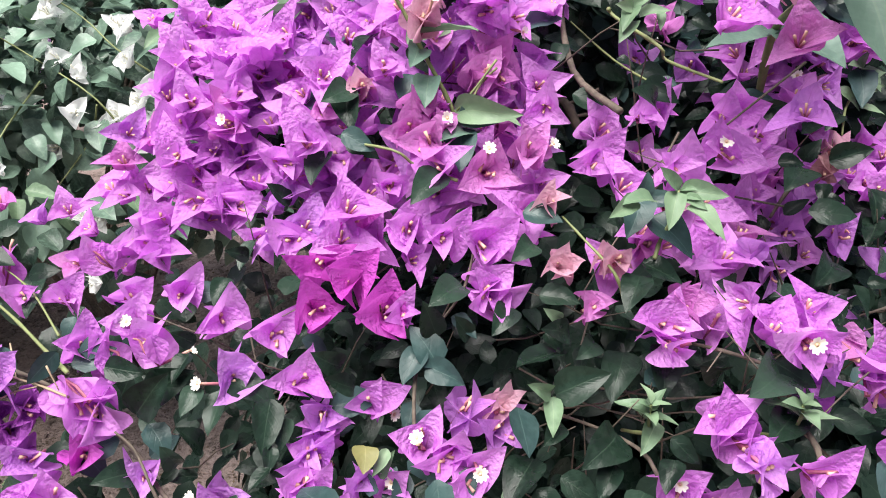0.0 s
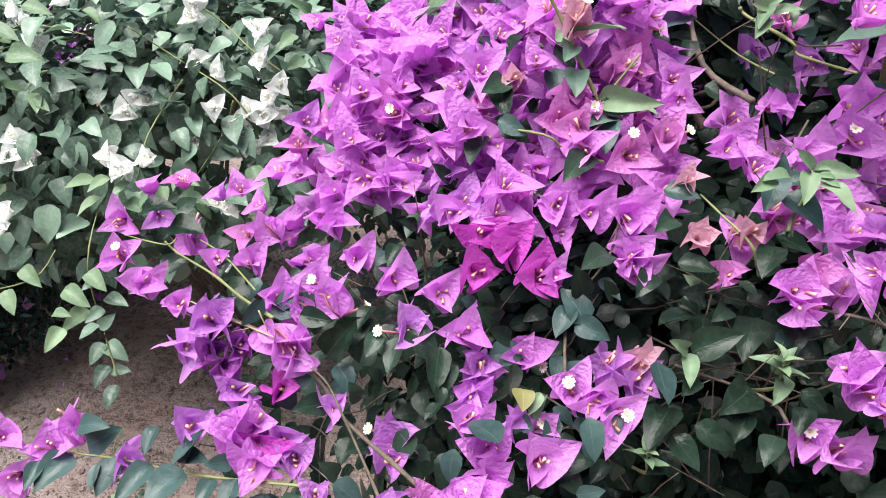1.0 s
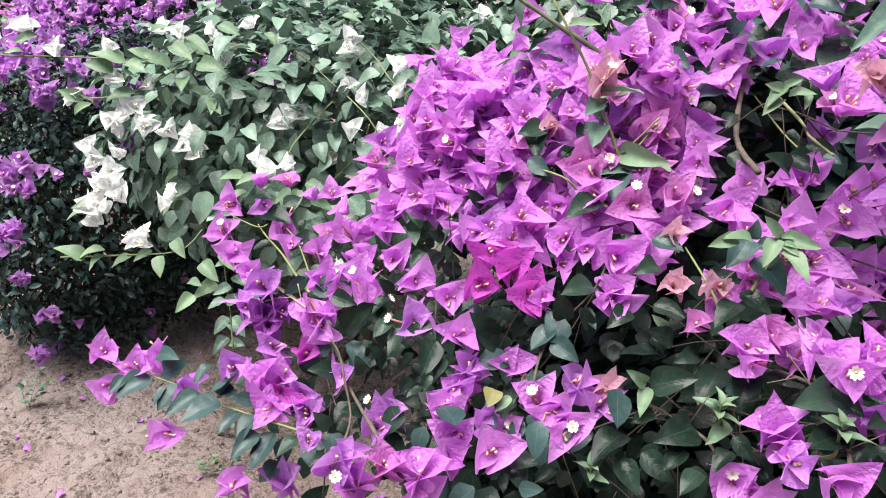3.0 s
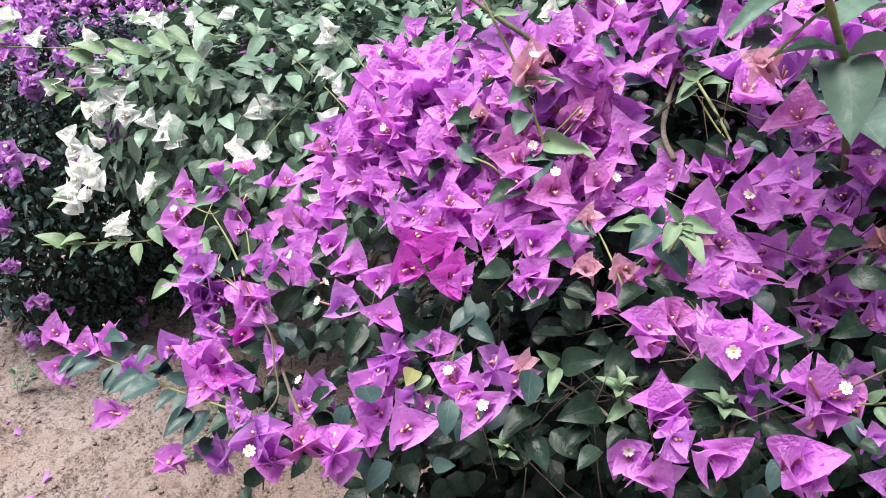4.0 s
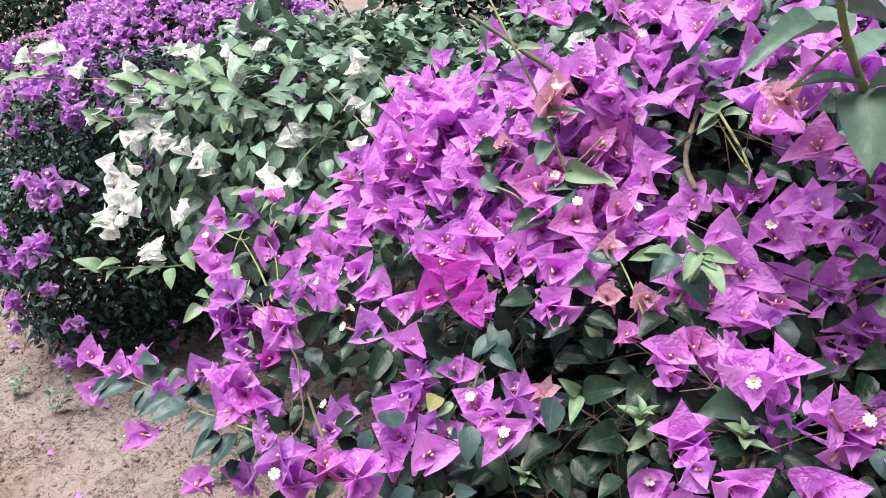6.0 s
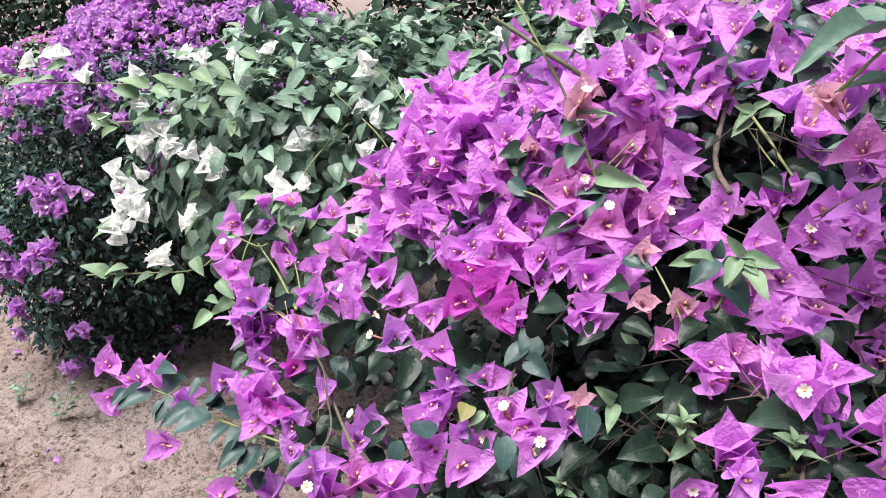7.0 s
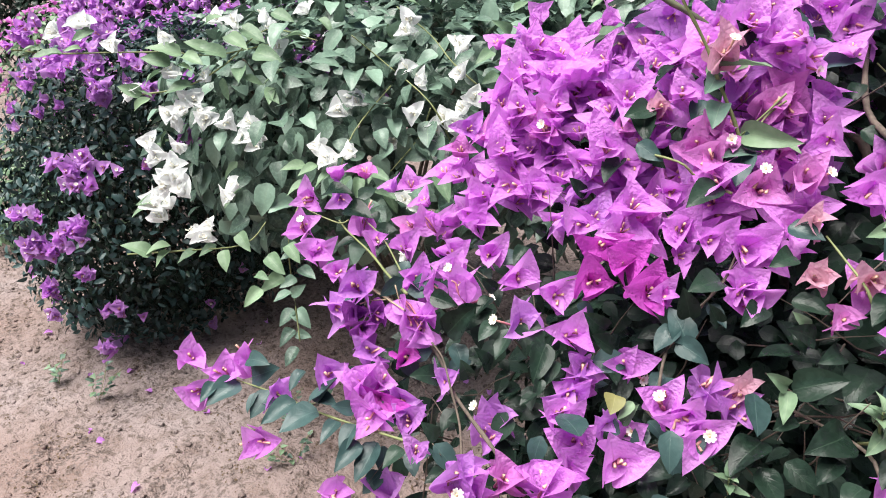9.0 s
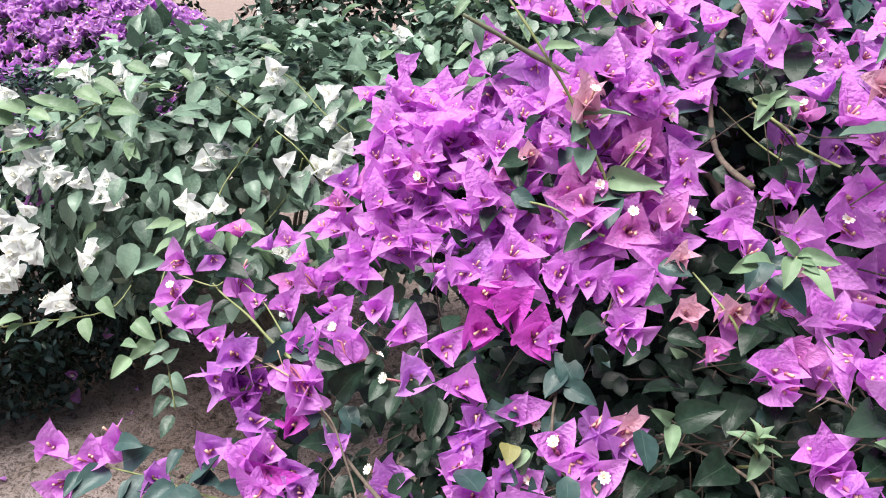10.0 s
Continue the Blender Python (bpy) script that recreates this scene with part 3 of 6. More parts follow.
leaf(-0.479, 0.617, 1.135, (49, -6, -9), LEAF)
leaf(-0.262, 0.440, 1.126, (33, -3, -3), LEAF)
leaf(-0.216, 0.669, 1.295, (-12, -26, -15), LEAF)
leaf(-0.104, 0.587, 1.251, (-9, -29, -21), LEAF)
leaf(-0.135, 0.569, 1.210, (-16, -12, 23), LEAF)
leaf(-0.163, 0.521, 1.180, (-15, -12, 13), LEAF)
leaf(-0.164, 0.548, 1.184, (-9, -27, -17), LEAF)
leaf(-0.179, 0.507, 1.168, (-7, -22, -14), LEAF)
leaf(-0.193, 0.454, 1.139, (-13, -10, 16), LEAF)
leaf(-0.186, 0.429, 1.116, (-8, -22, -12), LEAF)
leaf(-0.162, 0.438, 1.116, (31, -12, -16), LEAF)
leaf(-0.040, 0.407, 1.075, (-10, -20, -9), LEAF_LIGHT)
leaf(-0.047, 0.403, 1.050, (13, 3, 25), LEAF_LIGHT)
leaf(-0.490, 0.397, 1.017, (37, -4, 4), LEAF_TEAL, 0.85)
leaf(-0.397, 0.385, 1.032, (-1, -29, -10), LEAF_TEAL, 0.85)
leaf(-0.351, 0.361, 1.037, (-4, -28, -2), LEAF_TEAL, 0.85)
leaf(-0.397, 0.363, 1.005, (-19, -39, -10), LEAF_TEAL, 0.85)
leaf(-0.464, 0.375, 0.990, (6, -26, -10), LEAF_TEAL, 0.85)
leaf(-0.527, 0.374, 0.989, (1, -29, -11), LEAF_TEAL, 0.85)
leaf(-0.327, 0.342, 1.014, (-3, -30, -9), LEAF_TEAL, 0.85)
leaf(-0.296, 0.330, 1.007, (-7, -35, -15), LEAF_TEAL, 0.85)
leaf(-0.361, 0.353, 1.030, (34, -8, 0), LEAF_TEAL, 0.85)
stem([(-0.433, 0.499, 1.101), (-0.301, 0.428, 1.117), (-0.242, 0.411, 1.075), (-0.213, 0.390, 1.046), (-0.146, 0.326, 1.049), (-0.107, 0.308, 1.019)], 0.00176, STEM_BROWN)
stem([(-0.513, 0.389, 0.989), (-0.450, 0.384, 0.990), (-0.354, 0.348, 1.013), (-0.296, 0.339, 1.018), (-0.231, 0.335, 1.020)], 0.00112, STEM_GREEN)
stem([(-0.102, 0.599, 1.258), (-0.042, 0.559, 1.261), (-0.022, 0.561, 1.246), (0.013, 0.538, 1.241)], 0.00128, STEM_GREEN)
stem([(-0.525, 0.593, 1.133), (-0.471, 0.583, 1.126), (-0.464, 0.598, 1.126)], 0.00096, STEM_GREEN)
stem([(-0.454, 0.621, 1.119), (-0.392, 0.565, 1.123), (-0.324, 0.487, 1.124)], 0.00096, STEM_GREEN)
stem([(-0.176, 0.699, 1.298), (-0.145, 0.646, 1.282), (-0.119, 0.606, 1.265)], 0.00096, STEM_GREEN)
flower(-0.158, 0.271, 1.058, (15, 6, 32), (33, 1, 16), (6, -8, 34), PURPLE, (11, -21, 1))
flower(-0.143, 0.279, 1.034, (-23, -16, 17), (13, -1, 34), (-11, -23, 2), MAGENTA)
flower(-0.129, 0.303, 1.040, (-5, -3, 33), (-6, -20, 20), (30, -8, 19), PINK)
flower(-0.093, 0.310, 1.042, (-23, -15, 21), (21, 8, 39), (32, 6, 18), MAGENTA)
flower(-0.099, 0.315, 1.021, (-1, -25, 14), (31, -1, 17), (21, -20, 5), MAGENTA)
flower(-0.325, 0.323, 0.937, (11, -7, 35), (-7, -20, 14), (34, -9, 19), MAGENTA)
flower(-0.267, 0.341, 0.951, (-24, -19, 14), (-1, -5, 34), (25, -8, 30), PURPLE)
flower(-0.283, 0.349, 1.035, (-9, -28, -19), (-21, -12, 34), (28, -12, -10), MAGENTA)
flower(-0.452, 0.355, 0.946, (-9, -27, -16), (38, -5, 11), (-8, -15, 21), MAGENTA)
flower(-0.042, 0.356, 1.050, (-4, -23, -12), (36, 4, 13), (-6, -10, 32), MAGENTA)
flower(-0.084, 0.361, 1.030, (-4, -20, 24), (22, -20, 3), (25, -12, 21), MAGENTA)
flower(-0.316, 0.371, 1.045, (-20, -14, 17), (-13, -7, 34), (23, 8, 37), MAGENTA)
flower(-0.083, 0.377, 1.040, (-31, -22, 22), (20, -7, 29), (10, -22, 7), MAGENTA)
flower(-0.264, 0.382, 1.009, (-14, -12, 23), (25, -5, 28), (5, -24, -7), PURPLE)
flower(-0.444, 0.383, 0.984, (13, 0, 33), (7, -15, 27), (28, -13, 5), PURPLE)
flower(-0.567, 0.388, 0.961, (-23, -23, 8), (24, -7, 24), (10, -21, -13), MAGENTA)
flower(-0.104, 0.388, 1.062, (-9, -20, 21), (26, -7, 22), (17, -24, 2), MAGENTA)
flower(-0.576, 0.392, 1.007, (5, 2, 35), (33, -14, -6), (-4, -19, 14), MAGENTA)
flower(-0.528, 0.396, 0.992, (3, 2, 35), (-21, -20, 9), (32, -10, 8), MAGENTA)
flower(-0.174, 0.406, 1.020, (-20, -24, -4), (-12, -8, 28), (24, -11, 15), PURPLE, (-21, -11, 15))
flower(-0.065, 0.409, 1.049, (-5, -24, 18), (9, -13, 25), (16, -19, 1), PURPLE)
flower(-0.043, 0.413, 1.037, (-13, -20, 20), (21, -13, 24), (20, -21, 3), MAGENTA)
flower(-0.340, 0.420, 1.136, (-6, -24, -1), (31, -3, 21), (10, -14, 27), PURPLE)
flower(-0.278, 0.421, 1.123, (8, -33, -36), (36, -20, -32), (34, -6, -4), MAGENTA)
flower(-0.096, 0.427, 1.050, (-24, -14, 26), (15, -5, 31), (8, -23, 2), MAGENTA, (-7, -19, -17))
flower(-0.530, 0.436, 0.990, (-1, 0, 54), (-71, 2, 11), (-7, 23, 10), MAGENTA)
flower(-0.388, 0.443, 1.093, (7, -17, 24), (21, -22, -9), (34, -13, 10), PURPLE)
flower(-0.102, 0.446, 1.059, (-12, -18, 22), (30, -8, 13), (-8, 20, 19), MAGENTA)
flower(-0.057, 0.460, 1.086, (10, -11, 24), (-21, -20, 1), (30, -4, 9), MAGENTA, (18, -8, -15))
flower(-0.273, 0.469, 1.118, (-10, -5, 30), (-54, 3, 9), (-3, 21, 22), MAGENTA)
flower(-0.239, 0.473, 1.125, (-8, -4, 32), (-35, 7, 14), (10, 25, 17), MAGENTA, (32, 1, -6))
flower(-0.288, 0.543, 1.130, (3, -18, 23), (28, 0, 20), (26, -20, -3), MAGENTA)
flower(-0.528, 0.584, 1.115, (1, -7, 29), (-19, -26, -7), (31, -3, 19), MAGENTA)
flower(-0.280, 0.585, 1.163, (25, -10, 21), (-4, -26, 8), (14, -26, -8), MAGENTA)
flower(-0.193, 0.591, 1.203, (30, -10, 10), (-9, -5, 28), (20, -23, -10), MAGENTA)
flower(-0.121, 0.593, 1.242, (-32, -27, 9), (-21, -13, 29), (-30, -38, -14), MAGENTA)
flower(-0.226, 0.600, 1.206, (-18, -12, 21), (-21, -34, -18), (33, -1, -1), MAGENTA)
flower(-0.266, 0.603, 1.187, (-19, -12, 32), (-28, -26, 6), (1, 28, 12), MAGENTA)
flower(-0.117, 0.604, 1.257, (-22, -12, 48), (-4, 22, 26), (-39, -32, 13), MAGENTA)
flower(-0.546, 0.627, 1.143, (0, -6, 29), (-19, -28, -9), (28, -15, -15), MAGENTA)
flower(-0.193, 0.630, 1.270, (-36, -35, 2), (-13, -16, 19), (6, -29, -12), MAGENTA)
flower(-0.042, 0.636, 1.306, (-26, -17, 23), (-16, 20, 29), (3, 33, 6), MAGENTA)
flower(-0.099, 0.638, 1.201, (0, -17, 25), (29, 4, 14), (20, -23, -8), HOT)
flower(-0.232, 0.638, 1.222, (-31, -21, 29), (-26, 16, 26), (-25, -27, -3), MAGENTA)
flower(-0.472, 0.642, 1.117, (13, 4, 48), (-43, 22, 38), (12, 41, 33), MAGENTA)
flower(-0.240, 0.644, 1.270, (-6, -11, 25), (-20, -30, -14), (25, -22, -4), MAGENTA)
flower(-0.226, 0.645, 1.238, (24, -3, 20), (39, -2, -4), (1, -28, -13), MAGENTA)
flower(-0.216, 0.652, 1.282, (-8, -13, 23), (31, -8, 6), (9, -25, -9), MAGENTA)
flower(-0.373, 0.659, 1.117, (-17, -10, 42), (-35, -28, 18), (-8, 24, 4), MAGENTA)
flower(-0.200, 0.664, 1.293, (-15, -9, 25), (-40, -2, -6), (10, 25, 19), MAGENTA)
flower(-0.095, 0.702, 1.337, (-8, -21, 18), (25, -12, 11), (0, -28, -18), PURPLE)
flower(-0.179, 0.706, 1.295, (-22, -13, 48), (-2, 27, 29), (-45, 9, 18), MAGENTA, (-16, -13, 12))
flower(-0.172, 0.734, 1.287, (-7, -16, 22), (35, 3, 12), (13, -21, -22), HOT)
flower(-0.099, 0.743, 1.457, (-10, -23, 13), (21, -16, 11), (9, -27, -11), MAGENTA)
flower(-0.273, 0.760, 1.302, (-6, -4, 39), (-25, -20, 14), (32, -8, 1), MAGENTA, (-10, -20, -18))
flower(-0.281, 0.840, 1.322, (-15, -9, 42), (-43, 6, 14), (-2, 33, 37), MAGENTA)
flower(-0.249, 0.882, 1.326, (2, -1, 52), (-46, 17, 32), (10, 27, 22), MAGENTA)
flower(-0.261, 0.809, 1.319, (-20, -25, 48), (-26, -31, 18), (16, -12, 33), MAGENTA)
flower(-0.227, 0.831, 1.326, (-2, -16, 57), (19, -12, 33), (-12, -26, 10), MAGENTA)
flower(-0.265, 0.689, 1.307, (3, -15, 38), (-15, -26, 24), (27, -9, 14), MAGENTA)
flower(-0.218, 0.689, 1.304, (1, -15, 38), (-18, -30, 3), (32, -8, 14), MAGENTA)
flower(-0.251, 0.638, 1.265, (-4, -18, 31), (-14, -34, -11), (26, -9, 15), MAGENTA)
flower(-0.212, 0.646, 1.271, (-1, -16, 34), (28, -7, 21), (25, -18, -14), PINK)
flower(-0.143, 0.584, 1.246, (-11, -23, 14), (26, -11, 12), (14, -23, -11), MAGENTA)
flower(-0.235, 0.621, 1.224, (-9, -21, 25), (-21, -34, 3), (22, -17, -6), MAGENTA)
flower(-0.262, 0.595, 1.188, (-6, -16, 33), (-11, -30, 4), (27, -8, 10), MAGENTA)
flower(-0.201, 0.594, 1.201, (-12, -21, 25), (34, -6, 13), (15, -20, -5), MAGENTA)
flower(-0.147, 0.766, 1.347, (20, -14, 23), (-15, -26, 9), (8, -24, -24), MAGENTA)
flower(-0.093, 0.594, 1.249, (-11, -19, 23), (23, -17, 1), (8, -27, -17), MAGENTA)
flower(-0.264, 0.575, 1.161, (15, -7, 26), (-5, -27, 5), (31, -10, 1), MAGENTA)
flower(-0.321, 0.421, 1.106, (8, 0, 19), (17, -8, -3), (1, -19, -7), WITHERING)
flower(-0.230, 0.332, 1.017, (-10, -3, 20), (16, 1, 13), (10, -16, -3), PURPLE)
flower(-0.170, 0.369, 1.026, (-11, -2, 20), (19, -3, 8), (4, -21, -7), PURPLE)
stem([(-0.242, 0.399, 1.097), (-0.227, 0.393, 1.085), (-0.211, 0.375, 1.068), (-0.191, 0.352, 1.043), (-0.157, 0.282, 1.066), (-0.148, 0.265, 1.057)], 0.0012, STEM_BROWN)
leaf(-0.055, 0.402, 1.082, (0, -21, -8), LEAF_YELLOW, 1.3)
sprig(left_bush, (0.050, 0.381, 1.027))
flower(-0.480, 0.543, 1.105, (-11, -29, 15), (29, -8, -8), (32, 9, 20), MAGENTA)
flower(-0.402, 0.471, 1.117, (-1, -22, 11), (19, 0, 20), (11, -21, -3), MAGENTA)
flower(-0.354, 0.428, 1.097, (0, -16, 18), (9, -22, -1), (23, -7, 4), WITHERING)
flower(-0.336, 0.415, 1.086, (-1, -23, 8), (22, -3, 10), (14, -20, -3), WITHERING)
flower(-0.297, 0.473, 1.127, (26, -6, 6), (11, 0, 33), (-7, -23, 14), MAGENTA)
flower(-0.266, 0.506, 1.124, (0, -25, 0), (12, 0, 33), (-18, -26, 18), MAGENTA)
flower(-0.230, 0.526, 1.148, (22, 0, 26), (-6, -20, 14), (8, -25, -9), MAGENTA)
flower(-0.362, 0.571, 1.115, (20, 0, 27), (-4, -17, 22), (14, -16, 0), MAGENTA)
flower(-0.399, 0.560, 1.121, (-7, -22, 19), (8, -19, 1), (21, -4, 13), MAGENTA)
flower(-0.266, 0.426, 1.106, (25, -20, -13), (-1, -39, -16), (11, -4, 24), MAGENTA)
flower(-0.279, 0.412, 1.067, (-1, -24, 6), (20, -9, 6), (0, -10, 24), HOT)
flower(-0.321, 0.408, 1.067, (-11, -20, 24), (-5, -29, 5), (21, -8, 6), PURPLE)
flower(-0.299, 0.375, 1.032, (-27, -23, 34), (2, -36, -8), (43, 0, -2), HOT)
flower(-0.303, 0.390, 1.044, (3, -3, 30), (-7, -19, 20), (26, -6, 3), MAGENTA)
flower(-0.358, 0.376, 1.046, (-3, -10, 29), (24, 2, 15), (12, -21, -1), PURPLE)
flower(-0.279, 0.393, 1.023, (24, -6, 7), (0, -11, 22), (11, -26, -5), PURPLE)
flower(-0.228, 0.399, 1.058, (-3, -15, 19), (14, -12, 8), (7, -24, 0), PURPLE)
flower(-0.098, 0.442, 1.081, (-9, -16, 17), (22, -13, 6), (5, -22, 1), PURPLE)
flower(-0.105, 0.421, 1.062, (-20, -30, 5), (22, -4, 17), (14, -23, -3), PURPLE)
flower(0.014, 0.709, 1.397, (-23, -23, 1), (-6, -17, 42), (35, -17, 0), MAGENTA)
flower(0.048, 0.840, 1.401, (-20, -19, 38), (30, -17, 11), (-7, -21, -12), MAGENTA)
flower(0.101, 0.769, 1.376, (-21, -22, -18), (15, -17, 28), (24, -20, -4), MAGENTA)
flower(0.043, 0.663, 1.322, (-18, -18, 20), (21, -15, 18), (1, -23, -15), PINK)
flower(0.081, 0.702, 1.295, (-14, -14, 31), (13, -15, 20), (11, -22, -10), MAGENTA)
flower(-0.015, 0.647, 1.369, (-14, -23, -3), (-11, -18, 27), (18, -16, 7), YOUNG)
flower(-0.075, 0.622, 1.304, (-9, -25, -8), (0, -16, 19), (19, -15, 6), YOUNG)
flower(-0.026, 0.585, 1.275, (-26, -26, 0), (2, -12, 31), (24, -17, -1), PINK)
flower(-0.193, 0.750, 1.309, (-17, -21, 32), (11, -13, 21), (11, -20, -14), MAGENTA)
flower(-0.128, 0.612, 1.270, (-10, -15, 34), (24, -13, 2), (-7, -27, -11), MAGENTA)
flower(-0.072, 0.700, 1.344, (-19, -23, 8), (11, -14, 22), (23, -15, 3), MAGENTA)
flower(-0.066, 0.652, 1.318, (-12, -21, 12), (18, -14, 13), (31, -17, -13), MAGENTA)
flower(0.048, 0.623, 1.267, (-19, -20, 6), (-6, -16, 19), (23, -15, 13), PINK)
flower(0.001, 0.583, 1.280, (-4, -17, 14), (13, -16, 8), (7, -21, -7), PINK)
flower(-0.010, 0.632, 1.346, (-7, -19, 14), (16, -16, 6), (8, -21, -14), PINK)
flower(-0.152, 0.710, 1.282, (-8, -21, 10), (22, -13, 8), (7, -22, -13), MAGENTA)
leaf(-0.150, 0.741, 1.435, (-3, 0, -39), LEAF_BROAD, 0.9)
leaf(-0.091, 0.765, 1.375, (-45, -24, -12), LEAF_TEAL, 0.9)
leaf(-0.091, 0.766, 1.371, (-16, -51, -35), LEAF_TEAL, 0.7)
leaf(-0.100, 0.703, 1.331, (-2, -75, -6), LEAF_TEAL, 1.0)
leaf(-0.133, 0.649, 1.282, (55, -89, -4), LEAF_TEAL, 1.0)
leaf(-0.086, 0.578, 1.270, (29, -6, -14), LEAF_TEAL, 1.0)
leaf(-0.020, 0.600, 1.347, (50, -22, 6), LEAF_LIGHT, 0.45)
leaf(0.011, 0.592, 1.286, (57, -25, 0), LEAF_LIGHT, 0.6)
leaf(-0.010, 0.595, 1.314, (-3, -36, -19), LEAF_BROAD, 0.9)
leaf(-0.019, 0.599, 1.337, (-5, -34, -10), LEAF_BROAD, 0.9)
leaf(0.028, 0.589, 1.269, (-29, -34, 1), LEAF_BROAD, 1.0)
leaf(-0.194, 0.799, 1.333, (57, -58, 24), LEAF_LIGHT, 0.6)
leaf(-0.057, 0.602, 1.414, (38, -22, 4), LEAF_LIGHT, 0.5)
stem([(-0.100, 0.620, 1.465), (-0.073, 0.603, 1.432), (-0.050, 0.599, 1.398), (-0.031, 0.599, 1.367), (-0.015, 0.595, 1.333), (0.000, 0.594, 1.304), (0.013, 0.592, 1.273), (0.017, 0.606, 1.242)], 0.0017, STEM_GREEN)
stem([(0.012, 0.588, 1.285), (0.029, 0.595, 1.304), (0.046, 0.601, 1.325)], 0.0010, STEM_GREEN)
stem([(-0.171, 0.724, 1.442), (-0.130, 0.724, 1.420), (-0.096, 0.721, 1.401), (-0.053, 0.727, 1.376), (-0.015, 0.749, 1.341)], 0.0032, STEM_OLIVE)
stem([(0.200, 0.975, 1.520), (0.138, 0.912, 1.399), (0.108, 0.876, 1.330), (0.080, 0.842, 1.262), (0.070, 0.85, 1.15), (0.10, 0.95, 0.8)], 0.0056, STEM_BROWN)
stem([(-0.473, 0.588, 1.128), (-0.455, 0.581, 1.116), (-0.384, 0.519, 1.124), (-0.335, 0.477, 1.121), (-0.281, 0.423, 1.133)], 0.0014, STEM_GREEN)
stem([(-0.376, 0.454, 1.129), (-0.322, 0.418, 1.134), (-0.300, 0.417, 1.125), (-0.276, 0.409, 1.121)], 0.0009, STRAW)
stem([(-0.318, 0.418, 1.133), (-0.355, 0.470, 1.128)], 0.0006, STRAW)
stem([(-0.302, 0.415, 1.126), (-0.321, 0.415, 1.121), (-0.331, 0.409, 1.118)], 0.0006, STRAW)
stem([(-0.281, 0.408, 1.128), (-0.289, 0.414, 1.146)], 0.0006, STRAW)
flower(-0.046, 0.473, 1.162, (-19, -29, 10), (10, -1, 36), (20, -23, -15), HOT)
flower(-0.032, 0.472, 1.162, (-9, -27, 3), (14, -6, 22), (18, -14, 2), MAGENTA)
flower(-0.030, 0.537, 1.205, (-14, -23, 13), (18, -3, 29), (1, -29, -16), MAGENTA)
flower(-0.101, 0.510, 1.186, (-9, -30, -2), (-31, -33, 21), (31, -3, 11), HOT)
flower(-0.074, 0.493, 1.176, (-1, -27, -4), (-13, -21, 21), (25, 0, 26), HOT)
flower(-0.114, 0.448, 1.113, (-17, -29, 14), (16, 2, 30), (28, -15, -8), MAGENTA)
flower(-0.140, 0.475, 1.137, (-7, -23, 14), (26, 2, 23), (19, -21, -13), MAGENTA)
flower(-0.103, 0.488, 1.155, (0, -30, -9), (-4, -12, 29), (26, -9, 3), HOT)
flower(-0.184, 0.491, 1.144, (-9, -32, 2), (13, -2, 28), (28, -8, -1), MAGENTA)
flower(-0.161, 0.442, 1.117, (-4, -30, 0), (-3, -10, 32), (20, -4, 13), PURPLE, (-24, -16, 4))
flower(-0.076, 0.559, 1.207, (-8, -16, 28), (26, -9, 6), (1, -28, -14), HOT)
flower(-0.135, 0.539, 1.193, (-8, -19, 23), (29, -7, 1), (6, -27, -14), MAGENTA)
flower(-0.097, 0.563, 1.206, (6, -11, 22), (-6, -25, 3), (21, -14, -3), MAGENTA)
flower(-0.050, 0.576, 1.226, (-6, -19, 15), (22, -10, 9), (11, -20, -6), MAGENTA)
flower(-0.264, 0.788, 1.333, (-3, 7, 36), (-6, -30, 1), (27, -14, -4), MAGENTA)
flower(-0.210, 0.806, 1.335, (-6, 7, 51), (-7, -29, 1), (26, -15, -4), MAGENTA)
flower(-0.181, 0.693, 1.304, (1, 12, 43), (-5, -29, 2), (25, -15, -2), MAGENTA)
flower(-0.261, 0.716, 1.319, (-8, 4, 30), (-4, -29, 2), (26, -14, -3), MAGENTA)
flower(-0.225, 0.754, 1.312, (-13, 2, 26), (-6, -29, 2), (26, -15, -3), MAGENTA)
flower(-0.235, 0.633, 1.287, (-8, 5, 25), (-2, -29, 3), (25, -14, -1), MAGENTA)
flower(-0.117, 0.577, 1.268, (-11, 8, 36), (-4, -27, 4), (23, -16, 0), MAGENTA)
flower(-0.101, 0.635, 1.302, (-1, 9, 29), (-5, -28, 3), (22, -17, -1), MAGENTA)
flower(-0.050, 0.614, 1.319, (-8, 5, 22), (-6, -27, 2), (21, -18, 0), MAGENTA)
flower(0.027, 0.661, 1.371, (12, 10, 29), (-8, -26, 1), (19, -20, -2), MAGENTA)
flower(-0.245, 0.605, 1.247, (-8, 10, 41), (-1, -28, 5), (25, -13, 0), MAGENTA)
flower(-0.204, 0.626, 1.264, (-2, 10, 28), (-3, -28, 4), (25, -14, -1), PINK)
flower(0.050, 0.657, 1.300, (0, 11, 37), (-9, -26, 2), (18, -21, 0), PINK)
flower(0.002, 0.655, 1.387, (6, 9, 36), (-7, -27, 0), (19, -20, -2), MAGENTA)
flower(-0.195, 0.645, 1.291, (5, 13, 25), (-3, -28, 3), (25, -15, -1), MAGENTA)
flower(-0.109, 0.609, 1.280, (5, 12, 21), (-4, -28, 4), (23, -17, 0), PINK)
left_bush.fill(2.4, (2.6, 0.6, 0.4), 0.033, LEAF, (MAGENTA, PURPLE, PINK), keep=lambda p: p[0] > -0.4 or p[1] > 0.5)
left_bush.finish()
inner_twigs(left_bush)
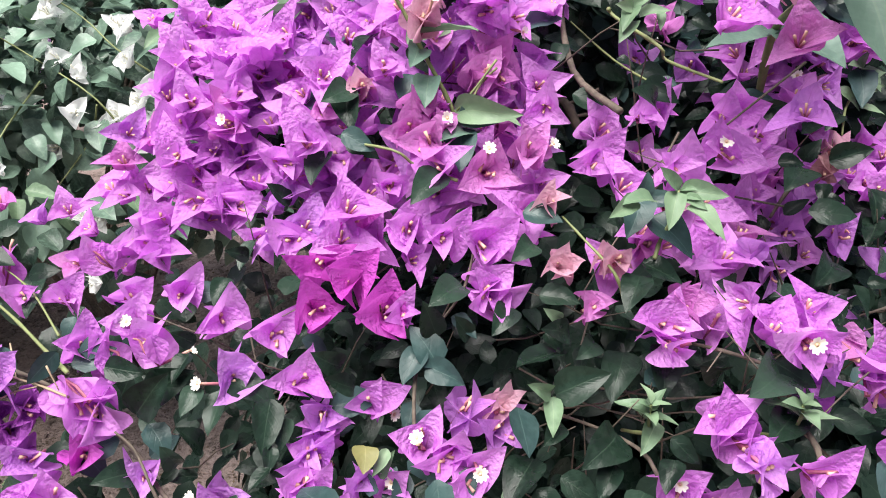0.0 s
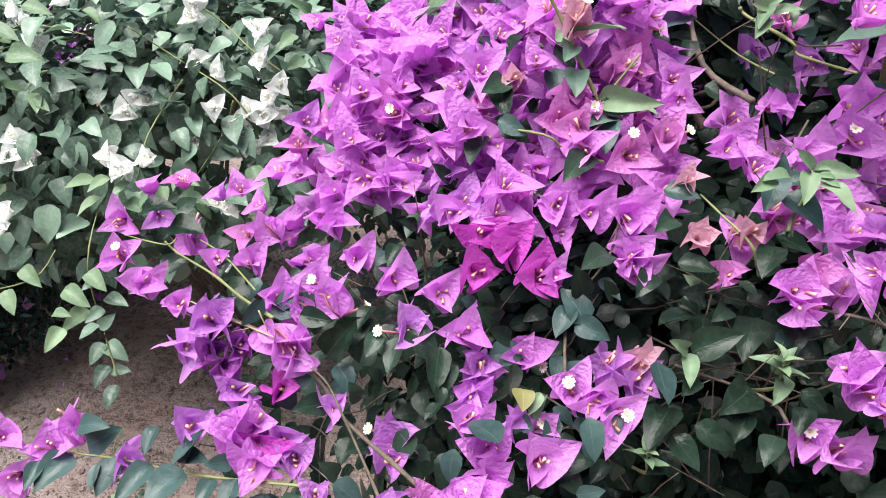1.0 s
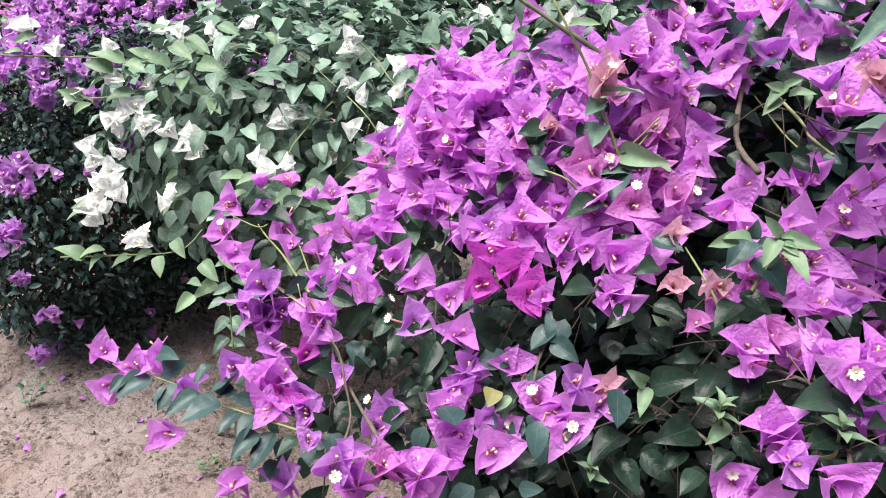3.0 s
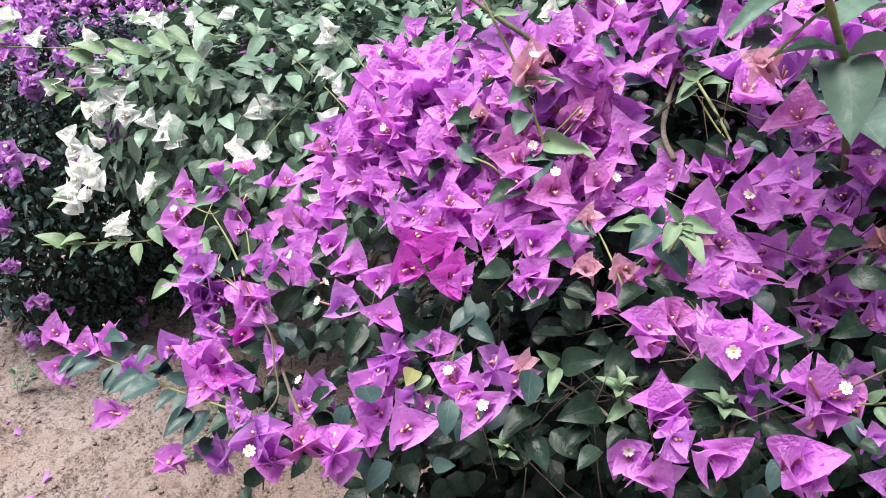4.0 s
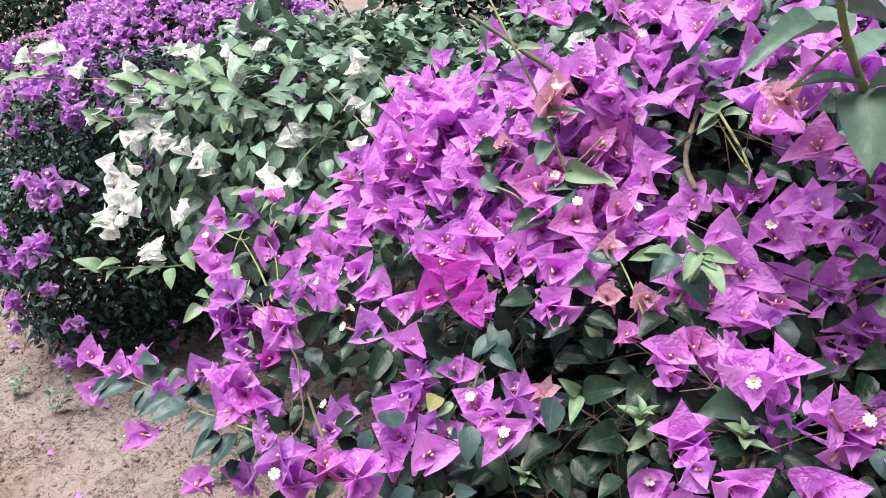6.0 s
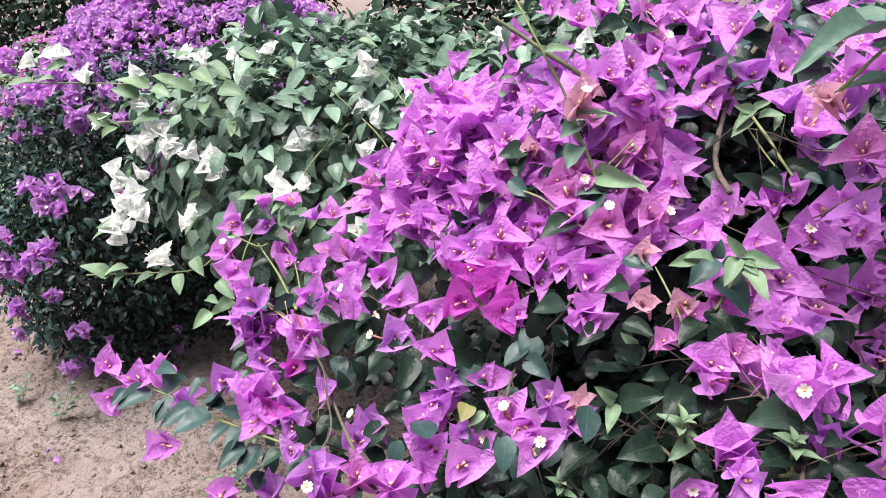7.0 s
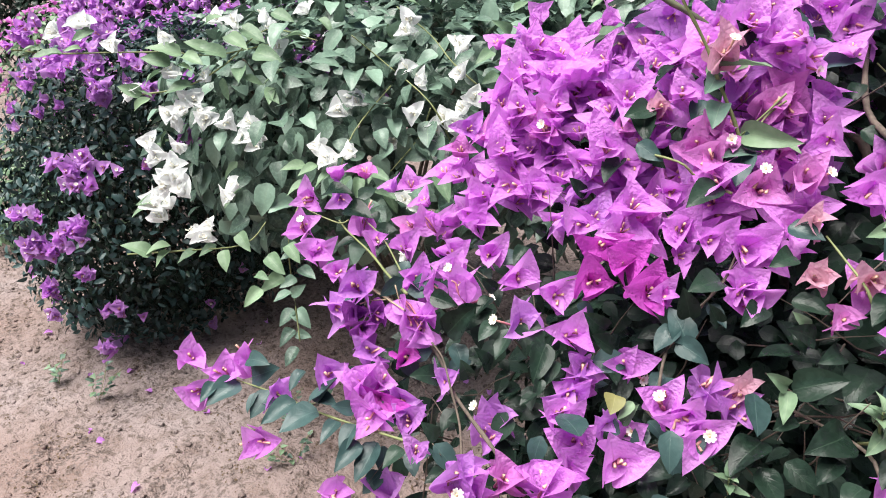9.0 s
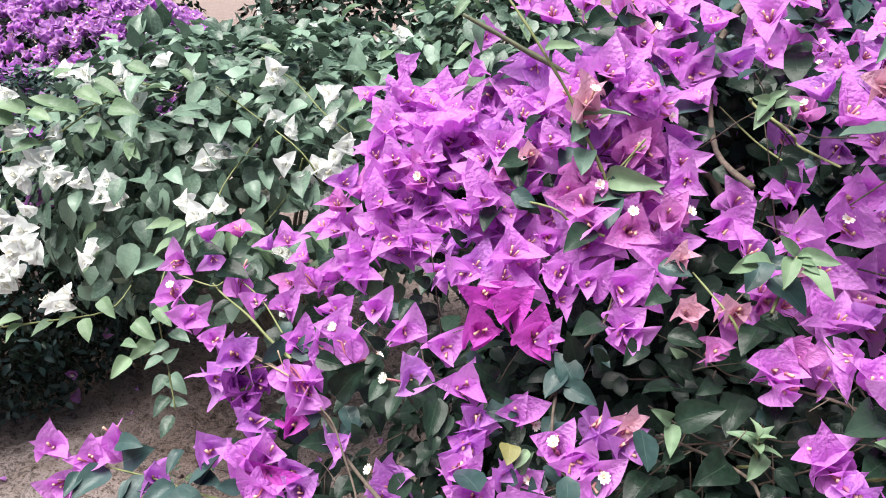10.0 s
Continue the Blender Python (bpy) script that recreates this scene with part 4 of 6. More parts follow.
# leaf mass added to close the inside; its near-black green includes the shade there
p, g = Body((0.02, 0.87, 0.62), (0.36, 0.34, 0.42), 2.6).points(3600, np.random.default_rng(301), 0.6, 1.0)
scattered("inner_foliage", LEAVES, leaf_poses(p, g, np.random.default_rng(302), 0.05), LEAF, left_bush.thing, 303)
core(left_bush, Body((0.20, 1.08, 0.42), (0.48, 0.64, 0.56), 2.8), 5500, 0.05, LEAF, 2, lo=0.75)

right_bush = Plant("magenta_bougainvillea", (0.85, 1.2, 0), "magenta bougainvillea in bloom with dark green leaves and young salmon bracts", 6, 120)
flower, leaf, stem = right_bush.flower, right_bush.leaf, right_bush.stem
leaf(-0.029, 0.645, 1.331, (18, -18, -23), LEAF)
leaf(-0.028, 0.627, 1.308, (-1, -33, -30), LEAF_TEAL)
leaf(0.017, 0.580, 1.273, (-2, -33, -29), LEAF_TEAL)
leaf(0.013, 0.585, 1.281, (58, -7, -1), LEAF_TEAL)
leaf(0.001, 0.546, 1.245, (-29, -43, -15), LEAF)
leaf(0.017, 0.477, 1.177, (-25, -29, -2), LEAF)
leaf(0.009, 0.468, 1.155, (19, -11, -14), LEAF_TEAL)
leaf(-0.016, 0.455, 1.135, (-12, -28, -16), LEAF_TEAL)
leaf(-0.011, 0.444, 1.126, (30, -10, -12), LEAF_TEAL)
leaf(0.073, 0.497, 1.203, (-19, -22, -4), LEAF)
leaf(0.065, 0.509, 1.226, (31, -7, -7), LEAF_TEAL)
leaf(0.150, 0.488, 1.247, (-15, -33, -20), LEAF_TEAL)
leaf(0.152, 0.492, 1.245, (2, -1, 20), LEAF_TEAL)
leaf(0.157, 0.493, 1.240, (26, -3, 2), LEAF_TEAL)
leaf(0.159, 0.485, 1.231, (27, -21, -25), LEAF_TEAL)
leaf(0.139, 0.461, 1.256, (-22, -25, -4), LEAF_LIGHT)
leaf(0.151, 0.467, 1.202, (28, -11, -13), LEAF)
leaf(0.149, 0.461, 1.194, (-15, -28, -15), LEAF)
leaf(0.090, 0.457, 1.129, (-34, -32, 7), LEAF)
leaf(0.146, 0.474, 1.117, (-17, -44, -26), LEAF)
leaf(0.170, 0.451, 1.141, (-5, -34, -26), LEAF)
leaf(0.231, 0.391, 1.159, (-39, -37, 4), LEAF)
leaf(0.226, 0.393, 1.165, (25, -12, -12), LEAF)
leaf(0.239, 0.377, 1.137, (-27, -30, -3), LEAF)
leaf(0.253, 0.387, 1.133, (-24, -19, 9), LEAF)
leaf(0.259, 0.385, 1.129, (-10, -20, -11), LEAF)
leaf(0.265, 0.381, 1.129, (27, -8, -5), LEAF)
leaf(0.270, 0.400, 1.149, (-16, -19, -5), LEAF)
leaf(0.085, 0.432, 1.105, (-1, -24, -19), LEAF_LIGHT)
leaf(0.084, 0.433, 1.109, (-19, -13, 17), LEAF_LIGHT)
leaf(0.088, 0.434, 1.106, (41, 1, 19), LEAF)
leaf(0.131, 0.408, 1.090, (-31, -35, -3), LEAF)
leaf(0.071, 0.414, 1.060, (-23, -41, -17), LEAF)
leaf(0.073, 0.402, 1.041, (21, -20, -22), LEAF)
leaf(-0.025, 0.362, 1.036, (31, 0, 5), LEAF)
leaf(-0.020, 0.369, 1.024, (18, -14, -15), LEAF)
leaf(0.157, 0.410, 1.099, (-13, -7, 25), LEAF_LIGHT)
leaf(0.160, 0.410, 1.100, (-17, -26, -10), LEAF_LIGHT)
leaf(0.164, 0.388, 1.104, (18, -12, -13), LEAF)
leaf(0.360, 0.508, 1.098, (14, 1, 18), LEAF_LIGHT)
leaf(0.365, 0.504, 1.097, (19, -14, -13), LEAF_LIGHT)
leaf(0.391, 0.526, 1.099, (16, -23, -22), LEAF_LIGHT)
leaf(0.393, 0.533, 1.103, (8, 1, 19), LEAF_LIGHT)
leaf(0.417, 0.546, 1.101, (21, -4, 3), LEAF_LIGHT)
leaf(0.349, 0.573, 1.146, (-30, -32, -6), LEAF)
leaf(0.332, 0.530, 1.141, (-10, -29, -20), LEAF)
leaf(0.361, 0.556, 1.133, (6, -23, -22), LEAF)
leaf(0.333, 0.631, 1.215, (-32, -37, -11), LEAF)
leaf(0.351, 0.627, 1.201, (-6, -17, -13), LEAF)
leaf(0.398, 0.630, 1.194, (-7, -29, -23), LEAF)
leaf(0.399, 0.610, 1.173, (-21, -30, -14), LEAF)
leaf(0.362, 0.646, 1.216, (37, -4, 13), LEAF)
leaf(0.286, 0.581, 1.239, (21, -5, -2), LEAF)
leaf(0.353, 0.626, 1.185, (21, -5, -1), LEAF)
leaf(0.093, 0.466, 1.151, (-15, -10, 18), LEAF_LIGHT)
leaf(0.082, 0.464, 1.143, (12, -10, -12), LEAF)
leaf(0.100, 0.463, 1.141, (-24, -18, 17), LEAF)
leaf(0.055, 0.472, 1.160, (-16, -25, -10), LEAF)
leaf(-0.003, 0.461, 1.142, (-10, -6, 34), LEAF)
leaf(0.023, 0.460, 1.141, (-12, -8, 24), LEAF)
leaf(-0.002, 0.658, 1.359, (-16, -24, -10), LEAF)
leaf(-0.000, 0.715, 1.439, (-25, -33, -12), LEAF)
leaf(0.118, 0.649, 1.283, (29, -12, -14), LEAF)
leaf(0.177, 0.579, 1.288, (-25, -18, 20), LEAF)
leaf(0.176, 0.632, 1.293, (32, -12, -13), LEAF)
leaf(0.335, 0.640, 1.219, (13, 0, 21), LEAF)
leaf(0.077, 0.476, 1.169, (31, -6, -4), LEAF)
leaf(0.122, 0.470, 1.129, (-18, -20, -2), LEAF)
leaf(0.136, 0.499, 1.075, (-24, -27, -3), LEAF)
leaf(0.094, 0.427, 1.083, (-17, -21, -4), LEAF)
leaf(0.127, 0.390, 1.077, (-14, -25, -11), LEAF)
leaf(0.091, 0.403, 1.052, (32, -13, -14), LEAF)
leaf(0.144, 0.366, 1.074, (-14, -24, -10), LEAF)
leaf(0.162, 0.369, 1.101, (-10, -21, -11), LEAF)
leaf(0.066, 0.392, 1.019, (-17, -18, 2), LEAF)
leaf(0.016, 0.382, 1.026, (-14, -23, -7), LEAF)
leaf(0.028, 0.382, 1.008, (-10, -5, 22), LEAF)
leaf(0.205, 0.419, 1.139, (-24, -17, 16), LEAF)
leaf(0.269, 0.406, 1.167, (-11, -6, 17), LEAF)
leaf(0.277, 0.424, 1.175, (-12, -19, -8), LEAF)
leaf(0.346, 0.435, 1.099, (18, -6, -3), LEAF)
leaf(0.317, 0.371, 1.131, (17, -7, -6), LEAF)
leaf(0.392, 0.490, 1.072, (19, -9, -7), LEAF)
leaf(0.399, 0.585, 1.150, (-16, -23, -10), LEAF)
leaf(0.374, 0.558, 1.133, (19, -4, 0), LEAF)
leaf(0.425, 0.622, 1.176, (-20, -12, 15), LEAF)
leaf(0.376, 0.625, 1.192, (-19, -12, 15), LEAF)
leaf(0.319, 0.621, 1.172, (20, 0, 16), LEAF)
leaf(0.274, 0.501, 1.186, (-22, -14, 20), LEAF)
leaf(0.217, 0.456, 1.185, (-20, -14, 14), LEAF)
leaf(0.299, 0.528, 1.147, (-19, -25, -9), LEAF)
leaf(0.424, 0.534, 1.082, (-21, -29, -12), LEAF)
leaf(0.437, 0.533, 1.067, (-16, -25, -12), LEAF)
leaf(0.160, 0.616, 1.363, (-13, -26, -16), LEAF_LIGHT)
leaf(0.159, 0.611, 1.353, (-15, -25, -14), LEAF_LIGHT)
leaf(0.165, 0.614, 1.356, (25, -2, 4), LEAF_LIGHT)
leaf(0.183, 0.622, 1.358, (-2, -15, -13), LEAF_LIGHT)
leaf(0.158, 0.615, 1.363, (-17, -14, 5), LEAF_LIGHT)
leaf(0.159, 0.615, 1.363, (16, 0, 10), LEAF_LIGHT)
leaf(0.037, 0.610, 1.278, (31, -9, -11), LEAF_LIGHT)
leaf(0.174, 0.478, 1.255, (-16, -2, 19), LEAF_LIGHT)
leaf(0.173, 0.476, 1.254, (-9, -21, -21), LEAF_LIGHT)
leaf(0.175, 0.477, 1.254, (32, -10, 0), LEAF_LIGHT)
leaf(0.176, 0.479, 1.255, (9, -9, 3), LEAF_LIGHT)
leaf(0.177, 0.464, 1.247, (24, -19, -18), LEAF_LIGHT)
leaf(0.152, 0.459, 1.255, (-28, -11, 1), LEAF_LIGHT)
leaf(0.176, 0.472, 1.252, (14, -13, -5), LEAF_LIGHT)
stem([(0.096, 0.845, 1.245), (0.120, 0.840, 1.233), (0.137, 0.836, 1.224), (0.149, 0.826, 1.202), (0.159, 0.820, 1.188)], 0.0055, STEM_BROWN)
stem([(0.137, 0.836, 1.224), (0.157, 0.840, 1.230), (0.176, 0.844, 1.239)], 0.0022, STEM_BROWN)
stem([(0.144, 0.830, 1.211), (0.164, 0.832, 1.213), (0.175, 0.837, 1.223)], 0.0022, STEM_BROWN)
stem([(0.147, 0.828, 1.205), (0.166, 0.824, 1.196), (0.178, 0.827, 1.202)], 0.0018, STEM_BROWN)
stem([(0.177, 0.488, 1.251), (0.171, 0.476, 1.234), (0.164, 0.474, 1.216), (0.159, 0.465, 1.206)], 0.0014, STEM_GREEN)
stem([(0.027, 0.498, 1.202), (0.018, 0.481, 1.172), (-0.002, 0.474, 1.143), (-0.017, 0.454, 1.123), (-0.020, 0.428, 1.109), (-0.019, 0.407, 1.082)], 0.00128, STEM_BROWN)
stem([(0.183, 0.467, 1.134), (0.214, 0.423, 1.150), (0.237, 0.402, 1.148), (0.245, 0.390, 1.126), (0.243, 0.343, 1.125), (0.242, 0.363, 1.069)], 0.0016, STEM_BROWN)
stem([(0.077, 0.445, 1.084), (0.104, 0.444, 1.074), (0.130, 0.422, 1.078), (0.151, 0.390, 1.083), (0.164, 0.371, 1.051)], 0.00144, STEM_BROWN)
stem([(0.096, 0.509, 1.221), (0.110, 0.490, 1.211), (0.129, 0.459, 1.198), (0.138, 0.460, 1.175)], 0.00112, STEM_GREEN)
stem([(0.349, 0.494, 1.102), (0.371, 0.513, 1.097), (0.397, 0.531, 1.100), (0.423, 0.551, 1.102)], 0.00128, STEM_GREEN)
stem([(0.308, 0.625, 1.168), (0.334, 0.650, 1.189), (0.368, 0.669, 1.198), (0.401, 0.688, 1.211), (0.435, 0.701, 1.217)], 0.00208, STEM_BROWN)
stem([(0.327, 0.500, 1.124), (0.368, 0.571, 1.085), (0.395, 0.564, 1.102), (0.422, 0.577, 1.101)], 0.00128, STEM_BROWN)
stem([(0.025, 0.587, 1.277), (0.015, 0.578, 1.269), (0.030, 0.625, 1.295), (0.047, 0.624, 1.313)], 0.00096, STEM_GREEN)
flower(0.284, 0.323, 1.147, (-13, -23, 20), (42, 2, 17), (-2, -17, 32), MAGENTA)
flower(0.235, 0.331, 1.130, (22, -1, 19), (-16, -28, 14), (4, -22, -14), MAGENTA)
flower(0.300, 0.333, 1.128, (-8, -27, 5), (14, -19, 5), (4, -16, 23), MAGENTA)
flower(0.203, 0.340, 1.131, (-9, -29, -4), (13, -20, -9), (15, -13, 14), PURPLE)
flower(0.199, 0.362, 1.130, (-8, -30, 5), (8, -22, 2), (16, -14, 11), MAGENTA)
flower(0.189, 0.365, 1.070, (29, 2, 10), (-21, -25, 6), (11, -11, 30), MAGENTA)
flower(0.189, 0.369, 1.139, (-6, -4, 33), (-25, -21, 4), (24, -1, 16), MAGENTA)
flower(0.294, 0.377, 1.181, (-9, -11, 32), (-23, -28, 9), (9, 28, -11), MAGENTA)
flower(0.234, 0.378, 1.198, (-30, -20, 13), (3, -21, -22), (18, -16, 11), MAGENTA)
flower(0.169, 0.379, 1.074, (-19, -17, 25), (17, -15, 20), (-8, -26, -10), MAGENTA)
flower(0.022, 0.391, 1.070, (-8, -29, -22), (28, 5, 19), (-14, -24, 11), MAGENTA, (8, -18, 13))
flower(0.005, 0.403, 1.083, (-22, -21, 0), (13, -12, 23), (-4, -22, -18), MAGENTA)
flower(-0.014, 0.410, 1.080, (-29, -18, 27), (16, 6, 42), (0, -28, 0), MAGENTA)
flower(0.308, 0.412, 1.138, (-21, -27, -4), (6, -23, -11), (22, -9, 3), MAGENTA)
flower(0.261, 0.413, 1.140, (-18, -26, 20), (-11, -32, 5), (2, -20, 20), PURPLE)
flower(0.313, 0.418, 1.153, (16, -13, 15), (-18, -7, 43), (14, -19, -5), MAGENTA)
flower(0.254, 0.419, 1.182, (25, 5, 34), (-26, 24, 32), (5, 35, 33), MAGENTA)
flower(0.167, 0.428, 1.160, (5, -28, -3), (-10, -25, 11), (13, -19, 2), MAGENTA)
flower(0.013, 0.436, 1.090, (13, 0, 30), (31, 2, 7), (-9, -18, 26), PURPLE)
flower(0.041, 0.437, 1.073, (-11, -21, 23), (27, 5, 18), (20, -19, -4), PURPLE)
flower(0.044, 0.444, 1.092, (12, -8, 30), (25, -9, 16), (2, -24, 8), YOUNG)
flower(0.204, 0.456, 1.158, (-10, -26, 9), (25, 4, 19), (0, 22, 21), MAGENTA)
flower(0.181, 0.461, 1.176, (-13, -27, 17), (24, -12, 3), (7, -16, 20), PINK)
flower(0.381, 0.468, 1.043, (-27, -22, 19), (21, 3, 20), (-4, -26, 10), PURPLE)
flower(0.372, 0.490, 1.079, (-15, -21, 23), (10, -22, 11), (-5, -27, 2), PURPLE)
flower(0.221, 0.491, 1.398, (-28, -22, 7), (-10, -24, 18), (-3, -31, -2), YOUNG)
flower(0.342, 0.515, 1.099, (12, -17, -20), (-17, -32, 1), (23, 30, -12), PINK)
flower(0.435, 0.522, 1.027, (-21, -29, 24), (4, -15, 28), (-1, -25, 3), PURPLE, (3, -24, -2))
flower(0.239, 0.546, 1.417, (-13, -24, 18), (13, -21, 9), (7, -30, -16), MAGENTA)
flower(0.274, 0.563, 1.417, (-14, -31, 12), (6, -20, 16), (3, -28, -12), PURPLE)
flower(-0.009, 0.566, 1.271, (-38, -32, 9), (-4, -29, -12), (11, -10, 25), PINK)
flower(0.357, 0.576, 1.087, (-24, -27, 17), (12, -21, 7), (-11, -19, 30), PURPLE)
flower(0.073, 0.587, 1.252, (-6, -12, 27), (18, 4, 25), (-3, -32, -8), PINK, (22, -7, 6))
flower(-0.016, 0.597, 1.360, (3, 0, 39), (-12, -24, 13), (26, 4, 26), YOUNG, (11, -12, 17))
flower(-0.018, 0.600, 1.290, (-7, -19, 21), (15, -16, 19), (7, -26, -4), PINK)
flower(0.413, 0.602, 1.140, (5, -27, -28), (-20, -27, -15), (23, -17, -21), PURPLE, (24, -5, -12))
flower(0.308, 0.606, 1.129, (-17, -31, 13), (30, -3, 0), (-15, -32, -23), PURPLE)
flower(0.370, 0.620, 1.156, (-16, -15, 29), (15, -5, 21), (2, -23, -19), PURPLE)
flower(0.435, 0.624, 1.153, (-38, -22, 24), (13, 2, 24), (-12, -35, -3), MAGENTA)
flower(0.031, 0.635, 1.310, (29, 5, 32), (-12, 29, 37), (13, -23, -3), PINK)
flower(0.419, 0.649, 1.187, (-31, -17, 24), (12, 2, 42), (-6, -30, -3), MAGENTA, (1, -10, 22))
flower(0.335, 0.650, 1.149, (0, -11, 29), (-25, -26, -1), (22, -11, -8), PURPLE)
flower(0.363, 0.653, 1.206, (-22, -12, 24), (-6, -12, 29), (11, -22, 11), DRY)
flower(-0.009, 0.677, 1.383, (-18, -15, 18), (22, -23, -4), (-5, -32, -11), MAGENTA)
flower(-0.009, 0.686, 1.305, (-20, -12, 21), (22, -9, 16), (10, -30, -11), MAGENTA, (2, -12, 20))
flower(-0.028, 0.732, 1.454, (-5, -24, 14), (22, -11, 12), (10, -27, -4), MAGENTA)
sprig(right_bush, (0.150, 0.398, 1.113))
sprig(right_bush, (0.234, 0.361, 1.143))
flower(0.140, 0.636, 1.257, (-14, -12, 38), (15, -9, 32), (10, -24, -14), MAGENTA)
flower(0.194, 0.635, 1.272, (-22, -18, 17), (6, -12, 30), (0, -24, -12), MAGENTA)
flower(0.228, 0.557, 1.262, (-19, -19, 8), (28, -23, -10), (-8, -12, 30), MAGENTA)
flower(0.239, 0.601, 1.271, (0, -12, 29), (-14, -19, 7), (17, -22, -5), MAGENTA)
flower(0.256, 0.639, 1.273, (0, -13, 26), (35, -19, 6), (-9, -23, -11), MAGENTA)
flower(0.275, 0.608, 1.255, (19, -17, 14), (-20, -25, -14), (-5, -14, 21), MAGENTA)
flower(0.248, 0.589, 1.201, (-31, -16, 16), (20, -9, 33), (24, -26, -11), MAGENTA)
flower(0.239, 0.568, 1.198, (-20, -14, 19), (6, -10, 28), (-6, -23, -4), MAGENTA)
flower(0.295, 0.653, 1.183, (-4, -9, 33), (20, -19, 8), (-20, -19, 2), MAGENTA)
flower(0.295, 0.652, 1.171, (-14, -13, 17), (15, -14, 19), (1, -24, -6), PURPLE)
flower(0.129, 0.567, 1.253, (-26, -26, 0), (24, -8, 27), (24, -20, -8), MAGENTA)
flower(0.182, 0.527, 1.261, (-13, -25, -6), (7, -11, 27), (17, -18, 2), MAGENTA)
flower(0.193, 0.546, 1.228, (-11, -23, -2), (14, -13, 18), (-6, -12, 27), MAGENTA)
flower(0.207, 0.538, 1.194, (-13, -23, 0), (7, -24, -8), (13, -12, 20), PINK)
flower(0.337, 0.685, 1.137, (-17, -26, -14), (20, -23, 0), (1, -10, 29), PURPLE)
flower(0.181, 0.531, 1.217, (-8, -21, 3), (30, -15, 8), (-3, -12, 23), YOUNG)
flower(0.160, 0.498, 1.204, (-3, -25, -6), (16, -14, 11), (0, -11, 23), PINK)
flower(0.127, 0.490, 1.197, (-3, -26, -7), (13, -17, 4), (-5, -13, 22), YOUNG)
flower(0.202, 0.688, 1.268, (5, -14, 22), (19, -15, 16), (-2, -25, -15), MAGENTA)
flower(0.249, 0.572, 1.255, (-12, -16, 13), (10, -17, 10), (5, -24, -10), MAGENTA)
flower(0.173, 0.612, 1.274, (0, -15, 20), (-6, -22, -1), (15, -20, -2), MAGENTA)
flower(0.036, 0.483, 1.169, (-13, -27, 2), (36, -6, 10), (14, -26, -14), MAGENTA)
flower(0.034, 0.486, 1.174, (-7, -15, 21), (23, -5, 19), (0, -28, -10), MAGENTA)
flower(-0.001, 0.518, 1.205, (26, -3, 24), (3, -27, -14), (-12, -21, 15), MAGENTA)
flower(0.031, 0.502, 1.206, (32, -3, 20), (-16, -21, 18), (5, -25, -10), MAGENTA)
flower(0.037, 0.554, 1.249, (-26, -34, -9), (10, -9, 28), (27, -17, -9), PINK, (2, -12, 18))
flower(0.083, 0.516, 1.231, (-7, -19, 10), (7, -9, 27), (22, -12, 9), YOUNG)
flower(0.092, 0.487, 1.193, (-14, -23, 6), (7, -9, 25), (23, -13, 7), YOUNG)
flower(0.116, 0.475, 1.163, (-7, -25, -1), (-7, -14, 19), (17, -14, 9), PINK)
flower(0.131, 0.472, 1.205, (-10, -15, 21), (13, -13, 15), (8, -23, -5), YOUNG)
flower(0.164, 0.444, 1.167, (-26, -20, 13), (8, -5, 30), (24, -18, 2), MAGENTA)
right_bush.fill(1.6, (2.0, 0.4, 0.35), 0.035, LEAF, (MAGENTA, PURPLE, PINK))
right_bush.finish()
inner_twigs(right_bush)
# inner leaves again in LEAF, with the shade of the gaps coloured in
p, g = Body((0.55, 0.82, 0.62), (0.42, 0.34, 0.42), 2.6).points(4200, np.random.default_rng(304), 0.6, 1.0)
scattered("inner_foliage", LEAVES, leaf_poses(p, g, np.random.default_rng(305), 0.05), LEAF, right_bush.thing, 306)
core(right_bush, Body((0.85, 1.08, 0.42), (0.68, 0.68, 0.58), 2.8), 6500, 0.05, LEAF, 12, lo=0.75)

# the magenta bush behind it
rear_bush = Plant("magenta_bougainvillea", (0.75, 1.6, 0), "tall magenta bougainvillea with purple blooms behind a dark gap", 3, 33)
flower, leaf, stem = rear_bush.flower, rear_bush.leaf, rear_bush.stem
leaf(0.380, 0.699, 1.273, (18, -17, -19), LEAF_LIGHT)
leaf(0.392, 0.696, 1.269, (30, -4, 7), LEAF_LIGHT)
leaf(0.402, 0.698, 1.276, (21, -2, 12), LEAF_LIGHT)
leaf(0.378, 0.687, 1.251, (-17, -23, -11), LEAF)
leaf(0.401, 0.687, 1.256, (21, -7, -5), LEAF_LIGHT)
leaf(0.362, 0.690, 1.245, (-23, -26, -8), LEAF)
leaf(0.004, 0.660, 1.359, (-14, -11, 27), LEAF)
leaf(0.035, 0.696, 1.383, (28, -12, -17), LEAF_TEAL)
leaf(0.032, 0.741, 1.439, (-29, -37, -12), LEAF)
leaf(0.080, 0.832, 1.410, (24, 0, 22), LEAF_TEAL)
leaf(0.079, 0.694, 1.339, (26, 0, 15), LEAF_TEAL)
leaf(0.088, 0.674, 1.261, (23, -10, -13), LEAF)
leaf(0.244, 0.737, 1.335, (20, -9, -10), LEAF)
leaf(0.211, 0.840, 1.293, (-22, -16, 16), LEAF)
leaf(0.203, 0.782, 1.274, (37, -14, -15), LEAF)
leaf(0.277, 0.667, 1.274, (29, -6, -2), LEAF_TEAL)
leaf(0.297, 0.670, 1.256, (27, -2, 10), LEAF)
leaf(0.150, 0.861, 1.445, (-34, -44, -16), LEAF_TEAL)
leaf(0.178, 0.838, 1.433, (40, -10, -9), LEAF_TEAL)
